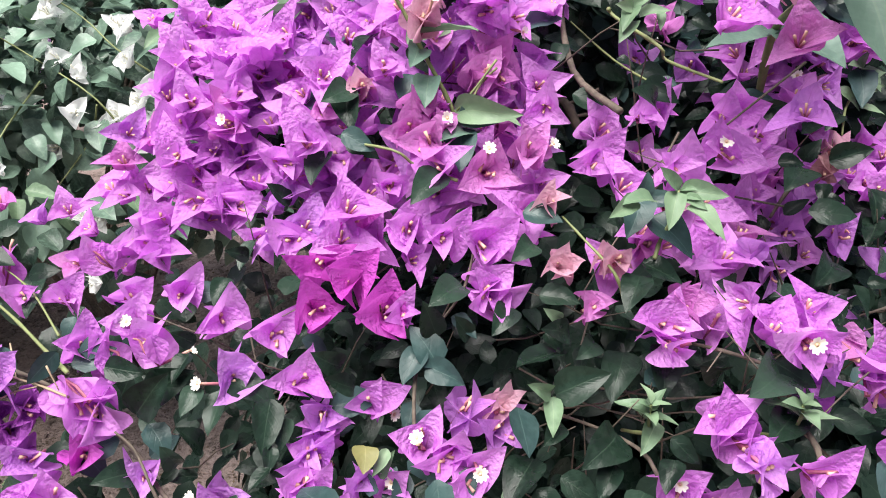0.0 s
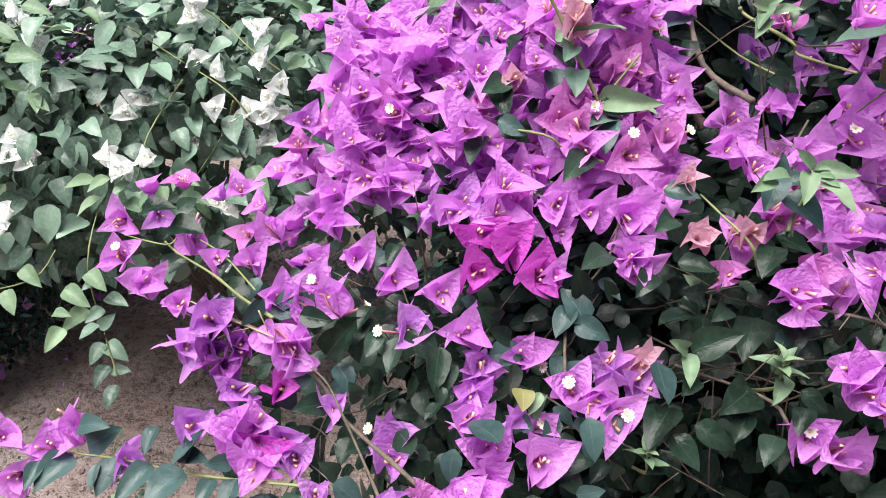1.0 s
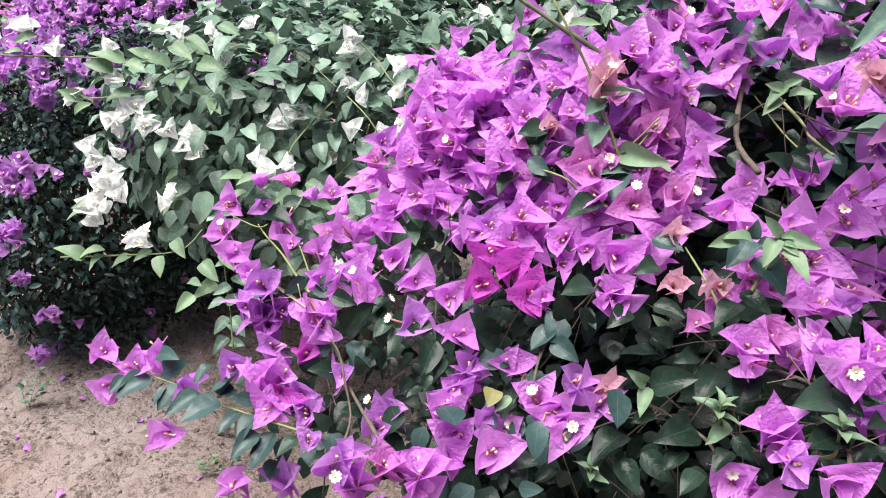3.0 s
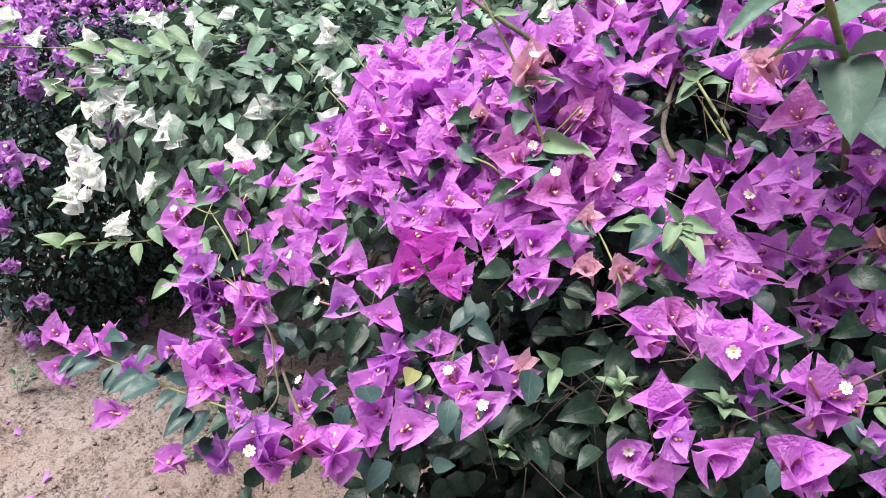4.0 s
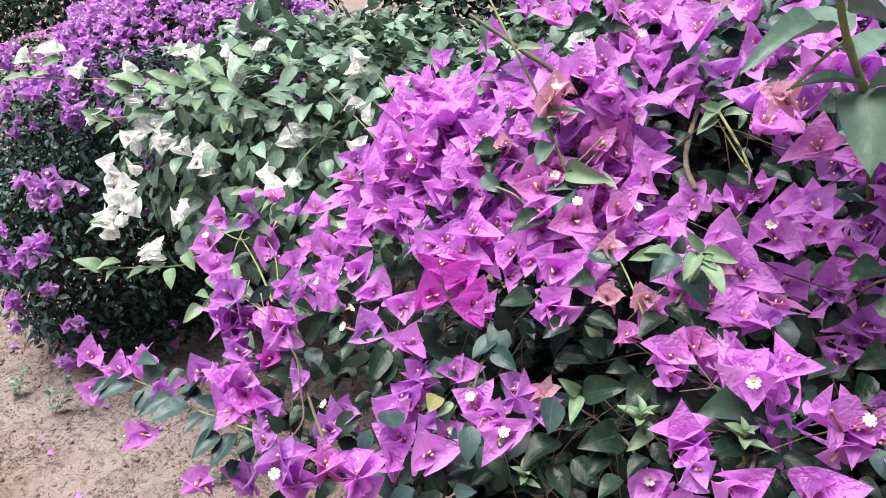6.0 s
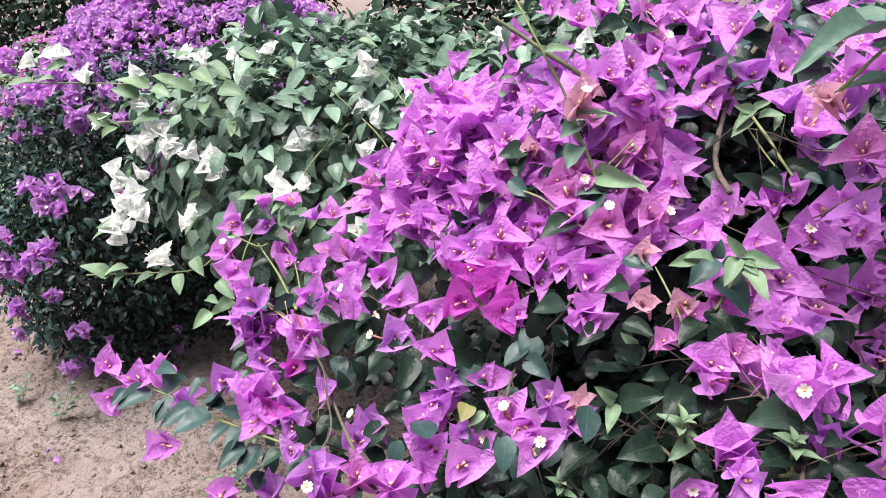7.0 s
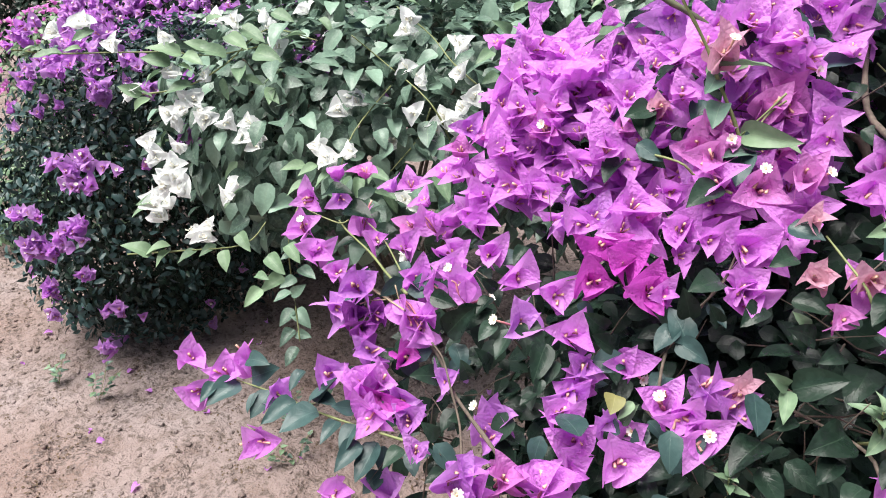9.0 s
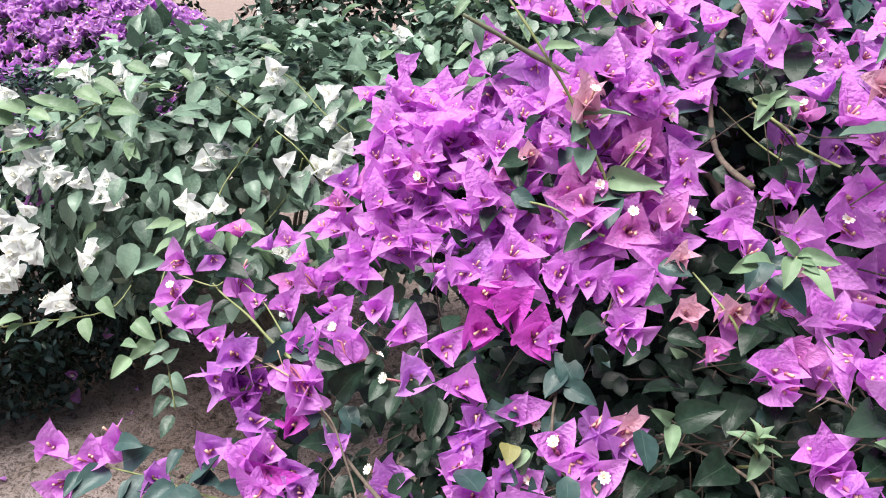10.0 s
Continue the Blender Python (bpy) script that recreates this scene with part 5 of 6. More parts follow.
leaf(0.153, 0.940, 1.414, (-53, -50, 5), LEAF_TEAL)
leaf(0.125, 0.897, 1.410, (-14, -25, -15), LEAF_TEAL)
leaf(0.150, 0.936, 1.385, (-54, -54, -1), LEAF_TEAL)
leaf(0.158, 0.705, 1.381, (-22, -27, -8), LEAF_TEAL)
leaf(0.095, 0.780, 1.400, (24, 0, 35), LEAF_TEAL)
leaf(0.176, 0.794, 1.464, (11, -10, -14), LEAF_TEAL)
leaf(0.211, 0.678, 1.426, (-23, -19, 8), LEAF)
leaf(0.103, 0.769, 1.395, (29, -7, -7), LEAF_TEAL)
leaf(0.033, 0.703, 1.390, (20, -15, -20), LEAF)
leaf(0.072, 0.678, 1.337, (38, -2, 9), LEAF_TEAL)
leaf(0.081, 0.701, 1.281, (25, -3, 1), LEAF_TEAL)
leaf(0.081, 0.677, 1.273, (32, -11, -14), LEAF)
leaf(0.313, 0.685, 1.341, (38, -3, 20), LEAF_TEAL)
leaf(0.353, 0.693, 1.355, (26, -19, -22), LEAF_TEAL)
leaf(0.341, 0.683, 1.361, (36, -4, 13), LEAF)
leaf(0.351, 0.717, 1.452, (18, -10, -13), LEAF)
leaf(0.328, 0.692, 1.453, (28, -18, -21), LEAF_LIGHT)
leaf(0.284, 0.663, 1.269, (-20, -15, 10), LEAF_TEAL)
leaf(0.296, 0.720, 1.258, (23, -6, -3), LEAF_LIGHT)
leaf(0.274, 0.796, 1.297, (-21, -20, 0), LEAF_TEAL)
leaf(0.403, 0.704, 1.289, (-23, -17, 8), LEAF_LIGHT)
leaf(0.401, 0.704, 1.289, (-7, -34, -29), LEAF_TEAL)
leaf(0.404, 0.704, 1.289, (18, -6, -3), LEAF_LIGHT)
leaf(0.402, 0.704, 1.290, (5, -1, 18), LEAF_LIGHT)
leaf(0.403, 0.703, 1.287, (15, -15, -17), LEAF_LIGHT)
leaf(0.231, 0.893, 1.258, (-9, -24, -18), LEAF)
leaf(0.219, 0.744, 1.270, (21, -6, -5), LEAF_TEAL)
leaf(0.176, 0.752, 1.293, (18, -7, -8), LEAF)
leaf(0.115, 0.729, 1.314, (-8, -24, -18), LEAF)
leaf(0.021, 0.716, 1.427, (-15, -12, 13), LEAF_TEAL)
leaf(0.055, 0.857, 1.418, (-23, -21, 7), LEAF)
stem([(0.189, 0.774, 1.465), (0.153, 0.921, 1.424), (0.133, 0.891, 1.388), (0.121, 0.810, 1.348), (0.123, 0.691, 1.295), (0.150, 0.588, 1.283)], 0.0028, STEM_BROWN)
stem([(0.136, 0.829, 1.320), (0.172, 0.752, 1.293), (0.197, 0.674, 1.285)], 0.00112, STEM_GREEN)
stem([(0.381, 0.670, 1.234), (0.388, 0.688, 1.255), (0.399, 0.697, 1.273), (0.406, 0.702, 1.284)], 0.00128, STEM_GREEN)
stem([(0.203, 0.506, 1.326), (0.189, 0.606, 1.321), (0.181, 0.605, 1.333), (0.157, 0.675, 1.346), (0.150, 0.681, 1.354)], 0.0015, STEM_GREEN)
flower(0.038, 0.662, 1.360, (-24, -24, -3), (17, -12, 18), (15, -25, -16), MAGENTA)
flower(0.057, 0.670, 1.350, (-1, -20, 21), (27, 2, 13), (20, -19, -17), MAGENTA, (15, -15, -12))
flower(0.376, 0.672, 1.218, (-10, -19, 27), (17, 2, 23), (-11, -27, 14), YOUNG)
flower(0.306, 0.672, 1.397, (-17, -27, 16), (7, -16, 19), (3, -32, -16), MAGENTA)
flower(0.048, 0.675, 1.295, (-23, -22, 0), (13, -10, 22), (11, -25, -18), MAGENTA)
flower(0.057, 0.685, 1.262, (-5, -3, 30), (-30, -26, 4), (28, -7, -7), MAGENTA, (3, -11, 21))
flower(0.338, 0.690, 1.390, (-26, -21, 13), (19, 1, 19), (6, -26, -20), MAGENTA)
flower(0.335, 0.696, 1.330, (-16, -30, 15), (23, -10, 0), (2, -33, -10), MAGENTA)
flower(0.087, 0.703, 1.227, (-18, -24, 13), (26, -4, 8), (10, -28, -10), PURPLE, (4, -20, 12))
flower(0.335, 0.714, 1.451, (-15, -28, 15), (9, -14, 17), (4, -34, -12), MAGENTA)
flower(0.373, 0.717, 1.299, (-14, -31, 2), (6, -15, 21), (2, -32, -9), PURPLE)
flower(0.356, 0.717, 1.245, (-18, -9, 29), (12, -11, 20), (2, -32, -8), PURPLE, (10, -16, 15))
flower(0.367, 0.718, 1.266, (-23, -12, 26), (2, -18, 23), (-12, -31, -4), YOUNG, (-23, -11, 18))
flower(0.069, 0.723, 1.283, (-12, -7, 41), (31, 4, 20), (16, -21, -18), MAGENTA, (15, 1, 19))
flower(0.377, 0.724, 1.370, (-23, -26, 15), (10, -28, -8), (13, -3, 20), MAGENTA)
flower(0.396, 0.725, 1.312, (-25, -16, 19), (17, -13, 8), (-15, -35, -10), MAGENTA)
flower(0.323, 0.728, 1.231, (12, 2, 30), (-9, -29, -17), (-23, -19, 19), PURPLE)
flower(0.036, 0.731, 1.409, (-8, -19, 20), (27, -11, 2), (9, -31, -14), MAGENTA, (16, -8, 17))
flower(0.408, 0.732, 1.328, (-32, -24, 5), (12, -7, 19), (1, -29, -7), MAGENTA, (3, -16, 18))
flower(0.389, 0.740, 1.404, (-23, -32, 9), (5, -1, 36), (18, -15, -16), MAGENTA)
flower(0.017, 0.754, 1.444, (-20, -13, 21), (29, 3, 15), (1, -34, -13), MAGENTA, (18, -8, -16))
flower(0.097, 0.760, 1.355, (-16, -29, -9), (16, -17, -25), (24, 3, 16), MAGENTA)
flower(0.388, 0.766, 1.458, (-20, -30, 12), (10, -14, 15), (0, -35, -16), MAGENTA)
flower(0.224, 0.771, 1.327, (-22, -13, 19), (12, -3, 23), (-23, -28, 0), PINK)
flower(0.177, 0.772, 1.394, (-14, -12, 24), (16, -13, 15), (11, -28, -16), MAGENTA)
flower(0.143, 0.781, 1.383, (-19, -26, 10), (17, -6, 18), (13, -25, -18), PURPLE)
flower(0.101, 0.817, 1.404, (-5, -27, 14), (18, -16, 11), (10, -31, -12), PURPLE)
flower(0.288, 0.865, 1.266, (-17, -27, -15), (17, -19, -14), (-23, -12, 26), PURPLE)
flower(0.232, 0.921, 1.269, (-16, -34, -27), (17, -18, -24), (-23, -13, 20), PURPLE)
flower(0.027, 0.925, 1.433, (-15, -9, 26), (12, 2, 30), (11, -22, 6), MAGENTA)
flower(0.034, 1.036, 1.414, (3, 0, 30), (20, 3, 27), (-13, -18, 20), MAGENTA, (-12, -20, 7))
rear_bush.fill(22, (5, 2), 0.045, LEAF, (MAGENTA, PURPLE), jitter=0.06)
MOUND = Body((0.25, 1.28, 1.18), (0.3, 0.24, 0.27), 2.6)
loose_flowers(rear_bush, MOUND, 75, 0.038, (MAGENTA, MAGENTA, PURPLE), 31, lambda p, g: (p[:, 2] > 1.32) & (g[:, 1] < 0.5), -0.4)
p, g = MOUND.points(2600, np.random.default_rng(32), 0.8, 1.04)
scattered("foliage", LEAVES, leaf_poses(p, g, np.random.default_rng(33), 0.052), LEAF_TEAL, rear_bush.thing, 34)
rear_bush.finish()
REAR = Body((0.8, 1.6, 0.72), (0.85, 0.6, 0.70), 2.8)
# the body behind the gap, darkened by LEAF's colour as well as by depth
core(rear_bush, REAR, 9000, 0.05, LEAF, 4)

# the broad-leaved shoot that rises in front of it
broad = Plant("broad_leaved_shrub", (0.37, 0.88, 0), "slender shrub shoot with large grey-green leaves", 5, category="shrub")
broad.stem([(0.238, 0.425, 1.499), (0.244, 0.445, 1.476), (0.255, 0.479, 1.446), (0.268, 0.496, 1.420), (0.277, 0.514, 1.402), (0.290, 0.595, 1.369), (0.304, 0.680, 1.333), (0.318, 0.726, 1.269), (0.345, 0.80, 1.1), (0.36, 0.85, 0.8), (0.37, 0.88, -0.03)], 0.0036, STEM_GREEN)
broad.stem([(0.255, 0.481, 1.443), (0.241, 0.462, 1.429), (0.224, 0.449, 1.408)], 0.0014, STEM_GREEN)
leaf = broad.leaf
leaf(0.277, 0.509, 1.403, (12, -51, -59), LEAF_BROAD, 0.86, (0, -0.9, 0.4), 0.05)
leaf(0.255, 0.465, 1.463, (58, -66, -38), LEAF_BROAD, 0.62, (0.3, -0.2, 0.9), 0.05)
leaf(0.243, 0.474, 1.448, (-55, -66, -26), LEAF_BROAD, 0.45, (0, -0.12, 1), 0.05)
leaf(0.274, 0.500, 1.408, (-52, -51, -2), LEAF_BROAD, 0.4, (0, -0.12, 1), 0.05)
leaf(0.279, 0.499, 1.405, (67, -35, 4), LEAF_BROAD, 0.32, (0, -0.12, 1), 0.05)
leaf(0.304, 0.680, 1.333, (30, -82, -19), LEAF_BROAD, 1.0, (0, -0.6, 0.75), 0.1)
leaf(0.302, 0.679, 1.328, (-73, -39, -4), LEAF_BROAD, 0.7, (0, -0.2, 1), 0.1)
leaf(0.266, 0.502, 1.427, (44, 49, 13), LEAF_BROAD, 0.7, (0, -0.3, 1), 0.1)
leaf(0.259, 0.484, 1.450, (-45, 49, 10), LEAF_BROAD, 0.7, (0, -0.3, 1), 0.1)

# the white bush
white_bush = Plant("white_bougainvillea", (-1.2, 2.1, 0), "white-flowered bougainvillea with large grey-green leaves", 7, 70)


def white_flower(x, y, z, again=True):
    r = white_bush.rnd
    axis = unit((r.gauss(0.1, 0.4), -0.7, r.gauss(0.35, 0.4)))
    side = unit(np.cross(axis, (r.gauss(0, 1), r.gauss(0, 1), r.gauss(0, 1))))
    other = np.cross(axis, side)
    tips = []
    for k in range(3):
        a = 2.1 * k + r.uniform(-0.3, 0.3)
        tips.append(tuple((1000 * r.uniform(0.033, 0.043) * unit(axis * r.uniform(0.0, 0.6) + math.cos(a) * side + math.sin(a) * other)).tolist()))
    y -= 0.05
    o = (16 * axis).tolist() if r.random() < 0.3 else None
    white_bush.flower(x, y, z, *tips, WHITE, o)
    if again and r.random() < 0.3:
        white_flower(x + r.gauss(0, 0.02), y + 0.05 + r.gauss(0, 0.015), z + r.gauss(0, 0.02), r.random() < 0.3)


white_flower(-1.643, 1.157, 1.289)
white_flower(-1.579, 1.203, 1.306)
white_flower(-1.510, 1.215, 1.253)
white_flower(-1.405, 1.293, 1.264)
white_flower(-1.335, 1.405, 1.296)
white_flower(-1.227, 1.505, 1.272)
white_flower(-1.255, 1.508, 1.293)
white_flower(-1.183, 1.454, 1.224)
white_flower(-1.305, 1.307, 1.164)
white_flower(-1.367, 1.219, 1.082)
white_flower(-1.335, 1.274, 1.110)
white_flower(-1.302, 1.272, 1.075)
white_flower(-1.354, 1.246, 1.085)
white_flower(-1.184, 1.306, 1.053)
white_flower(-1.166, 1.302, 1.030)
white_flower(-0.963, 1.376, 1.090)
white_flower(-0.931, 1.423, 1.099)
white_flower(-0.915, 1.519, 1.008)
white_flower(-0.891, 1.519, 0.979)
white_flower(-0.776, 1.424, 1.084)
white_flower(-0.778, 1.497, 1.149)
white_flower(-0.841, 1.528, 1.169)
white_flower(-0.635, 1.435, 1.245)
white_flower(-0.829, 1.533, 1.296)
white_flower(-0.658, 1.458, 1.175)
white_flower(-0.713, 1.473, 1.064)
white_flower(-0.670, 1.500, 1.082)
white_flower(-0.695, 1.483, 1.041)
white_flower(-0.716, 1.473, 0.982)
white_flower(-0.687, 1.480, 0.990)
white_flower(-0.972, 1.299, 1.013)
white_flower(-0.935, 1.290, 0.993)
white_flower(-0.890, 1.313, 1.001)
white_flower(-1.373, 1.153, 0.996)
white_flower(-1.391, 1.162, 1.022)
white_flower(-1.167, 1.002, 1.013)
white_flower(-1.190, 0.997, 0.985)
white_flower(-1.157, 1.014, 0.997)
white_flower(-1.251, 1.033, 0.938)
white_flower(-1.280, 1.081, 0.897)
white_flower(-1.323, 1.087, 0.859)
white_flower(-1.186, 1.107, 0.840)
white_flower(-1.226, 1.122, 0.802)
white_flower(-1.286, 1.154, 0.792)
white_flower(-1.154, 1.185, 0.931)
white_flower(-1.158, 1.165, 0.914)
white_flower(-0.772, 1.395, 0.877)
white_flower(-0.754, 1.389, 0.858)
white_flower(-0.753, 1.313, 0.754)
white_flower(-0.740, 1.459, 1.036)
white_flower(-0.635, 1.508, 1.054)
white_flower(-0.646, 1.499, 1.112)
white_flower(-1.380, 1.266, 1.175)
white_flower(-1.303, 1.177, 1.023)
white_flower(-1.302, 1.057, 0.903)
white_flower(-1.192, 1.050, 0.954)
white_flower(-1.207, 1.053, 1.015)
white_flower(-1.450, 1.188, 1.142)
white_flower(-1.293, 1.423, 1.243)
white_flower(-1.114, 1.497, 1.311)
white_flower(-1.244, 1.279, 1.062)
white_flower(-1.197, 1.280, 1.021)
white_bush.leaf(-1.365, 1.239, 1.216, (-71, -47, 23), LEAF_LIGHT, 0.85, (0, -0.5, 0.85))
white_bush.leaf(-1.306, 1.283, 1.221, (-53, -37, 27), LEAF_LIGHT, 0.85, (0, -0.5, 0.85))
white_bush.leaf(-1.271, 1.295, 1.204, (-68, -44, 27), LEAF_LIGHT, 0.85, (0, -0.5, 0.85))
white_bush.leaf(-1.285, 1.386, 1.270, (79, -5, -39), LEAF_LIGHT, 0.85, (0, -0.5, 0.85))
white_bush.leaf(-1.333, 1.308, 1.285, (53, 10, 18), LEAF_LIGHT, 0.85, (0, -0.5, 0.85))
white_bush.leaf(-1.371, 1.224, 1.194, (52, -5, -13), LEAF_LIGHT, 0.85, (0, -0.5, 0.85))
white_bush.leaf(-1.362, 1.239, 1.212, (67, -1, -19), LEAF_LIGHT, 0.85, (0, -0.5, 0.85))
white_bush.leaf(-1.384, 1.214, 1.195, (-57, -41, 21), LEAF_LIGHT, 0.85, (0, -0.5, 0.85))
white_bush.leaf(-1.402, 1.153, 1.123, (-21, -23, 23), LEAF_LIGHT, 0.85, (0, -0.5, 0.85))
white_bush.leaf(-1.430, 1.117, 1.097, (48, 14, 30), LEAF_LIGHT, 0.85, (0, -0.5, 0.85))
white_bush.leaf(-1.336, 1.230, 1.140, (-46, -53, -12), LEAF_LIGHT, 0.85, (0, -0.5, 0.85))
white_bush.leaf(-1.156, 1.301, 1.122, (46, -15, -26), LEAF_LIGHT, 0.85, (0, -0.5, 0.85))
white_bush.leaf(-1.424, 1.142, 1.131, (-43, -33, 25), LEAF_LIGHT, 0.85, (0, -0.5, 0.85))
white_bush.leaf(-1.615, 1.090, 1.234, (-49, -51, -6), LEAF_LIGHT, 0.85, (0, -0.5, 0.85))
white_bush.leaf(-1.675, 1.068, 1.251, (-15, -38, -13), LEAF_LIGHT, 0.85, (0, -0.5, 0.85))
white_bush.leaf(-1.575, 1.117, 1.242, (-23, -36, -2), LEAF_LIGHT, 0.85, (0, -0.5, 0.85))
white_bush.leaf(-1.556, 1.151, 1.282, (-29, -49, -20), LEAF_LIGHT, 0.85, (0, -0.5, 0.85))
white_bush.leaf(-1.708, 1.053, 1.255, (-12, -38, -15), LEAF_LIGHT, 0.85, (0, -0.5, 0.85))
white_bush.leaf(-1.296, 1.029, 0.902, (-43, -46, -1), LEAF_LIGHT, 0.85, (0, -0.5, 0.85))
white_bush.leaf(-1.336, 1.015, 0.881, (-18, -39, -12), LEAF_LIGHT, 0.85, (0, -0.5, 0.85))
white_bush.leaf(-1.315, 0.977, 0.775, (-57, -36, 32), LEAF_LIGHT, 0.85, (0, -0.5, 0.85))
white_bush.leaf(-1.281, 1.011, 0.791, (-41, -52, -14), LEAF_LIGHT, 0.85, (0, -0.5, 0.85))
white_bush.leaf(-1.278, 1.003, 0.782, (-10, -43, -29), LEAF_LIGHT, 0.85, (0, -0.5, 0.85))
white_bush.leaf(-1.226, 1.040, 0.775, (-25, -47, -20), LEAF_LIGHT, 0.85, (0, -0.5, 0.85))
white_bush.leaf(-1.179, 1.060, 0.790, (-20, -43, -18), LEAF_LIGHT, 0.85, (0, -0.5, 0.85))
white_bush.leaf(-1.135, 1.039, 0.791, (27, -32, -42), LEAF_LIGHT, 0.85, (0, -0.5, 0.85))
white_bush.leaf(-1.108, 1.068, 0.828, (46, -19, -35), LEAF_LIGHT, 0.85, (0, -0.5, 0.85))
white_bush.leaf(-1.010, 0.998, 0.764, (42, -5, -3), LEAF_LIGHT, 0.85, (0, -0.5, 0.85))
white_bush.leaf(-0.987, 0.984, 0.739, (-18, -47, -28), LEAF_LIGHT, 0.85, (0, -0.5, 0.85))
white_bush.leaf(-0.968, 1.046, 0.744, (-35, -52, -21), LEAF_LIGHT, 0.85, (0, -0.5, 0.85))
white_bush.leaf(-0.999, 1.034, 0.800, (57, -13, -34), LEAF_LIGHT, 0.85, (0, -0.5, 0.85))
white_bush.leaf(-0.979, 1.087, 0.810, (46, -19, -34), LEAF_LIGHT, 0.85, (0, -0.5, 0.85))
white_bush.leaf(-0.977, 1.235, 0.964, (-28, -46, -17), LEAF_LIGHT, 0.85, (0, -0.5, 0.85))
white_bush.leaf(-0.931, 1.239, 0.953, (-25, -52, -30), LEAF_LIGHT, 0.85, (0, -0.5, 0.85))
white_bush.leaf(-0.891, 1.251, 0.940, (-11, -48, -38), LEAF_LIGHT, 0.85, (0, -0.5, 0.85))
white_bush.leaf(-0.991, 1.212, 0.926, (-33, -52, -24), LEAF_LIGHT, 0.85, (0, -0.5, 0.85))
white_bush.leaf(-0.857, 1.276, 0.950, (65, -3, -20), LEAF_LIGHT, 0.85, (0, -0.5, 0.85))
white_bush.leaf(-0.846, 1.279, 0.906, (66, -3, -21), LEAF_LIGHT, 0.85, (0, -0.5, 0.85))
white_bush.leaf(-1.008, 1.231, 0.962, (-43, -47, -3), LEAF_LIGHT, 0.85, (0, -0.5, 0.85))
white_bush.leaf(-0.942, 1.224, 0.913, (53, -12, -27), LEAF_LIGHT, 0.85, (0, -0.5, 0.85))
white_bush.leaf(-1.243, 1.468, 1.298, (71, -1, -23), LEAF_LIGHT, 0.85, (0, -0.5, 0.85))
white_bush.leaf(-1.109, 1.428, 1.247, (-46, -49, -4), LEAF_LIGHT, 0.85, (0, -0.5, 0.85))
white_bush.leaf(-1.222, 1.353, 1.211, (83, 5, -23), LEAF_LIGHT, 0.85, (0, -0.5, 0.85))
white_bush.leaf(-1.129, 1.342, 1.173, (-27, -53, -32), LEAF_LIGHT, 0.85, (0, -0.5, 0.85))
white_bush.leaf(-1.291, 1.333, 1.255, (71, -8, -36), LEAF_LIGHT, 0.85, (0, -0.5, 0.85))
white_bush.leaf(-0.582, 1.416, 1.224, (-24, -47, -22), LEAF_LIGHT, 0.85, (0, -0.5, 0.85))
white_bush.leaf(-0.559, 1.466, 1.255, (-34, -24, 35), LEAF_LIGHT, 0.85, (0, -0.5, 0.85))
white_bush.leaf(-0.581, 1.449, 1.166, (-26, -45, -16), LEAF_LIGHT, 0.85, (0, -0.5, 0.85))
white_bush.leaf(-0.340, 1.674, 1.235, (-27, -46, -17), LEAF_LIGHT, 0.85, (0, -0.5, 0.85))
white_bush.leaf(-0.391, 1.648, 1.250, (69, -14, -47), LEAF_LIGHT, 0.85, (0, -0.5, 0.85))
white_bush.leaf(-1.079, 1.200, 0.555, (-18, -48, -31), LEAF_WHITE, 0.9, (0, -0.6, 0.8))
white_bush.leaf(-1.075, 1.201, 0.555, (56, -16, -38), LEAF_WHITE, 0.9, (0, -0.6, 0.8))
white_bush.leaf(-1.049, 1.154, 0.525, (-17, -48, -30), LEAF_WHITE, 0.9, (0, -0.6, 0.8))
white_bush.leaf(-1.036, 1.146, 0.523, (50, -2, -3), LEAF_WHITE, 0.9, (0, -0.6, 0.8))
white_bush.leaf(-1.046, 1.157, 0.626, (41, 13, 35), LEAF_WHITE, 0.9, (0, -0.6, 0.8))
white_bush.leaf(-1.030, 1.139, 0.646, (-26, -43, -11), LEAF_WHITE, 0.9, (0, -0.6, 0.8))
white_bush.leaf(-0.997, 1.094, 0.518, (-8, -46, -36), LEAF_WHITE, 0.9, (0, -0.6, 0.8))
white_bush.leaf(-0.955, 1.092, 0.752, (51, -9, -19), LEAF_WHITE, 0.9, (0, -0.6, 0.8))
white_bush.leaf(-0.958, 1.100, 0.793, (-25, -42, -10), LEAF_WHITE, 0.9, (0, -0.6, 0.8))
white_bush.leaf(-0.972, 1.095, 0.717, (-23, -41, -11), LEAF_WHITE, 0.9, (0, -0.6, 0.8))
white_bush.stem([(-1.066, 1.415, 1.236), (-1.250, 1.444, 1.256), (-1.269, 1.293, 1.190), (-1.350, 1.225, 1.140), (-1.428, 1.146, 1.130)], 0.0018, STEM_GREEN)
white_bush.stem([(-1.212, 1.413, 1.225), (-1.298, 1.289, 1.211), (-1.392, 1.230, 1.223), (-1.508, 1.156, 1.230), (-1.629, 1.088, 1.233), (-1.732, 1.042, 1.246)], 0.0018, STEM_GREEN)
white_bush.stem([(-1.054, 1.109, 0.850), (-1.086, 1.055, 0.807), (-1.252, 1.031, 0.775), (-1.373, 0.955, 0.776)], 0.0018, STEM_GREEN)
white_bush.stem([(-0.997, 1.206, 0.912), (-0.986, 1.103, 0.818), (-1.048, 1.171, 0.619), (-1.009, 1.122, 0.517)], 0.0018, STEM_GREEN)
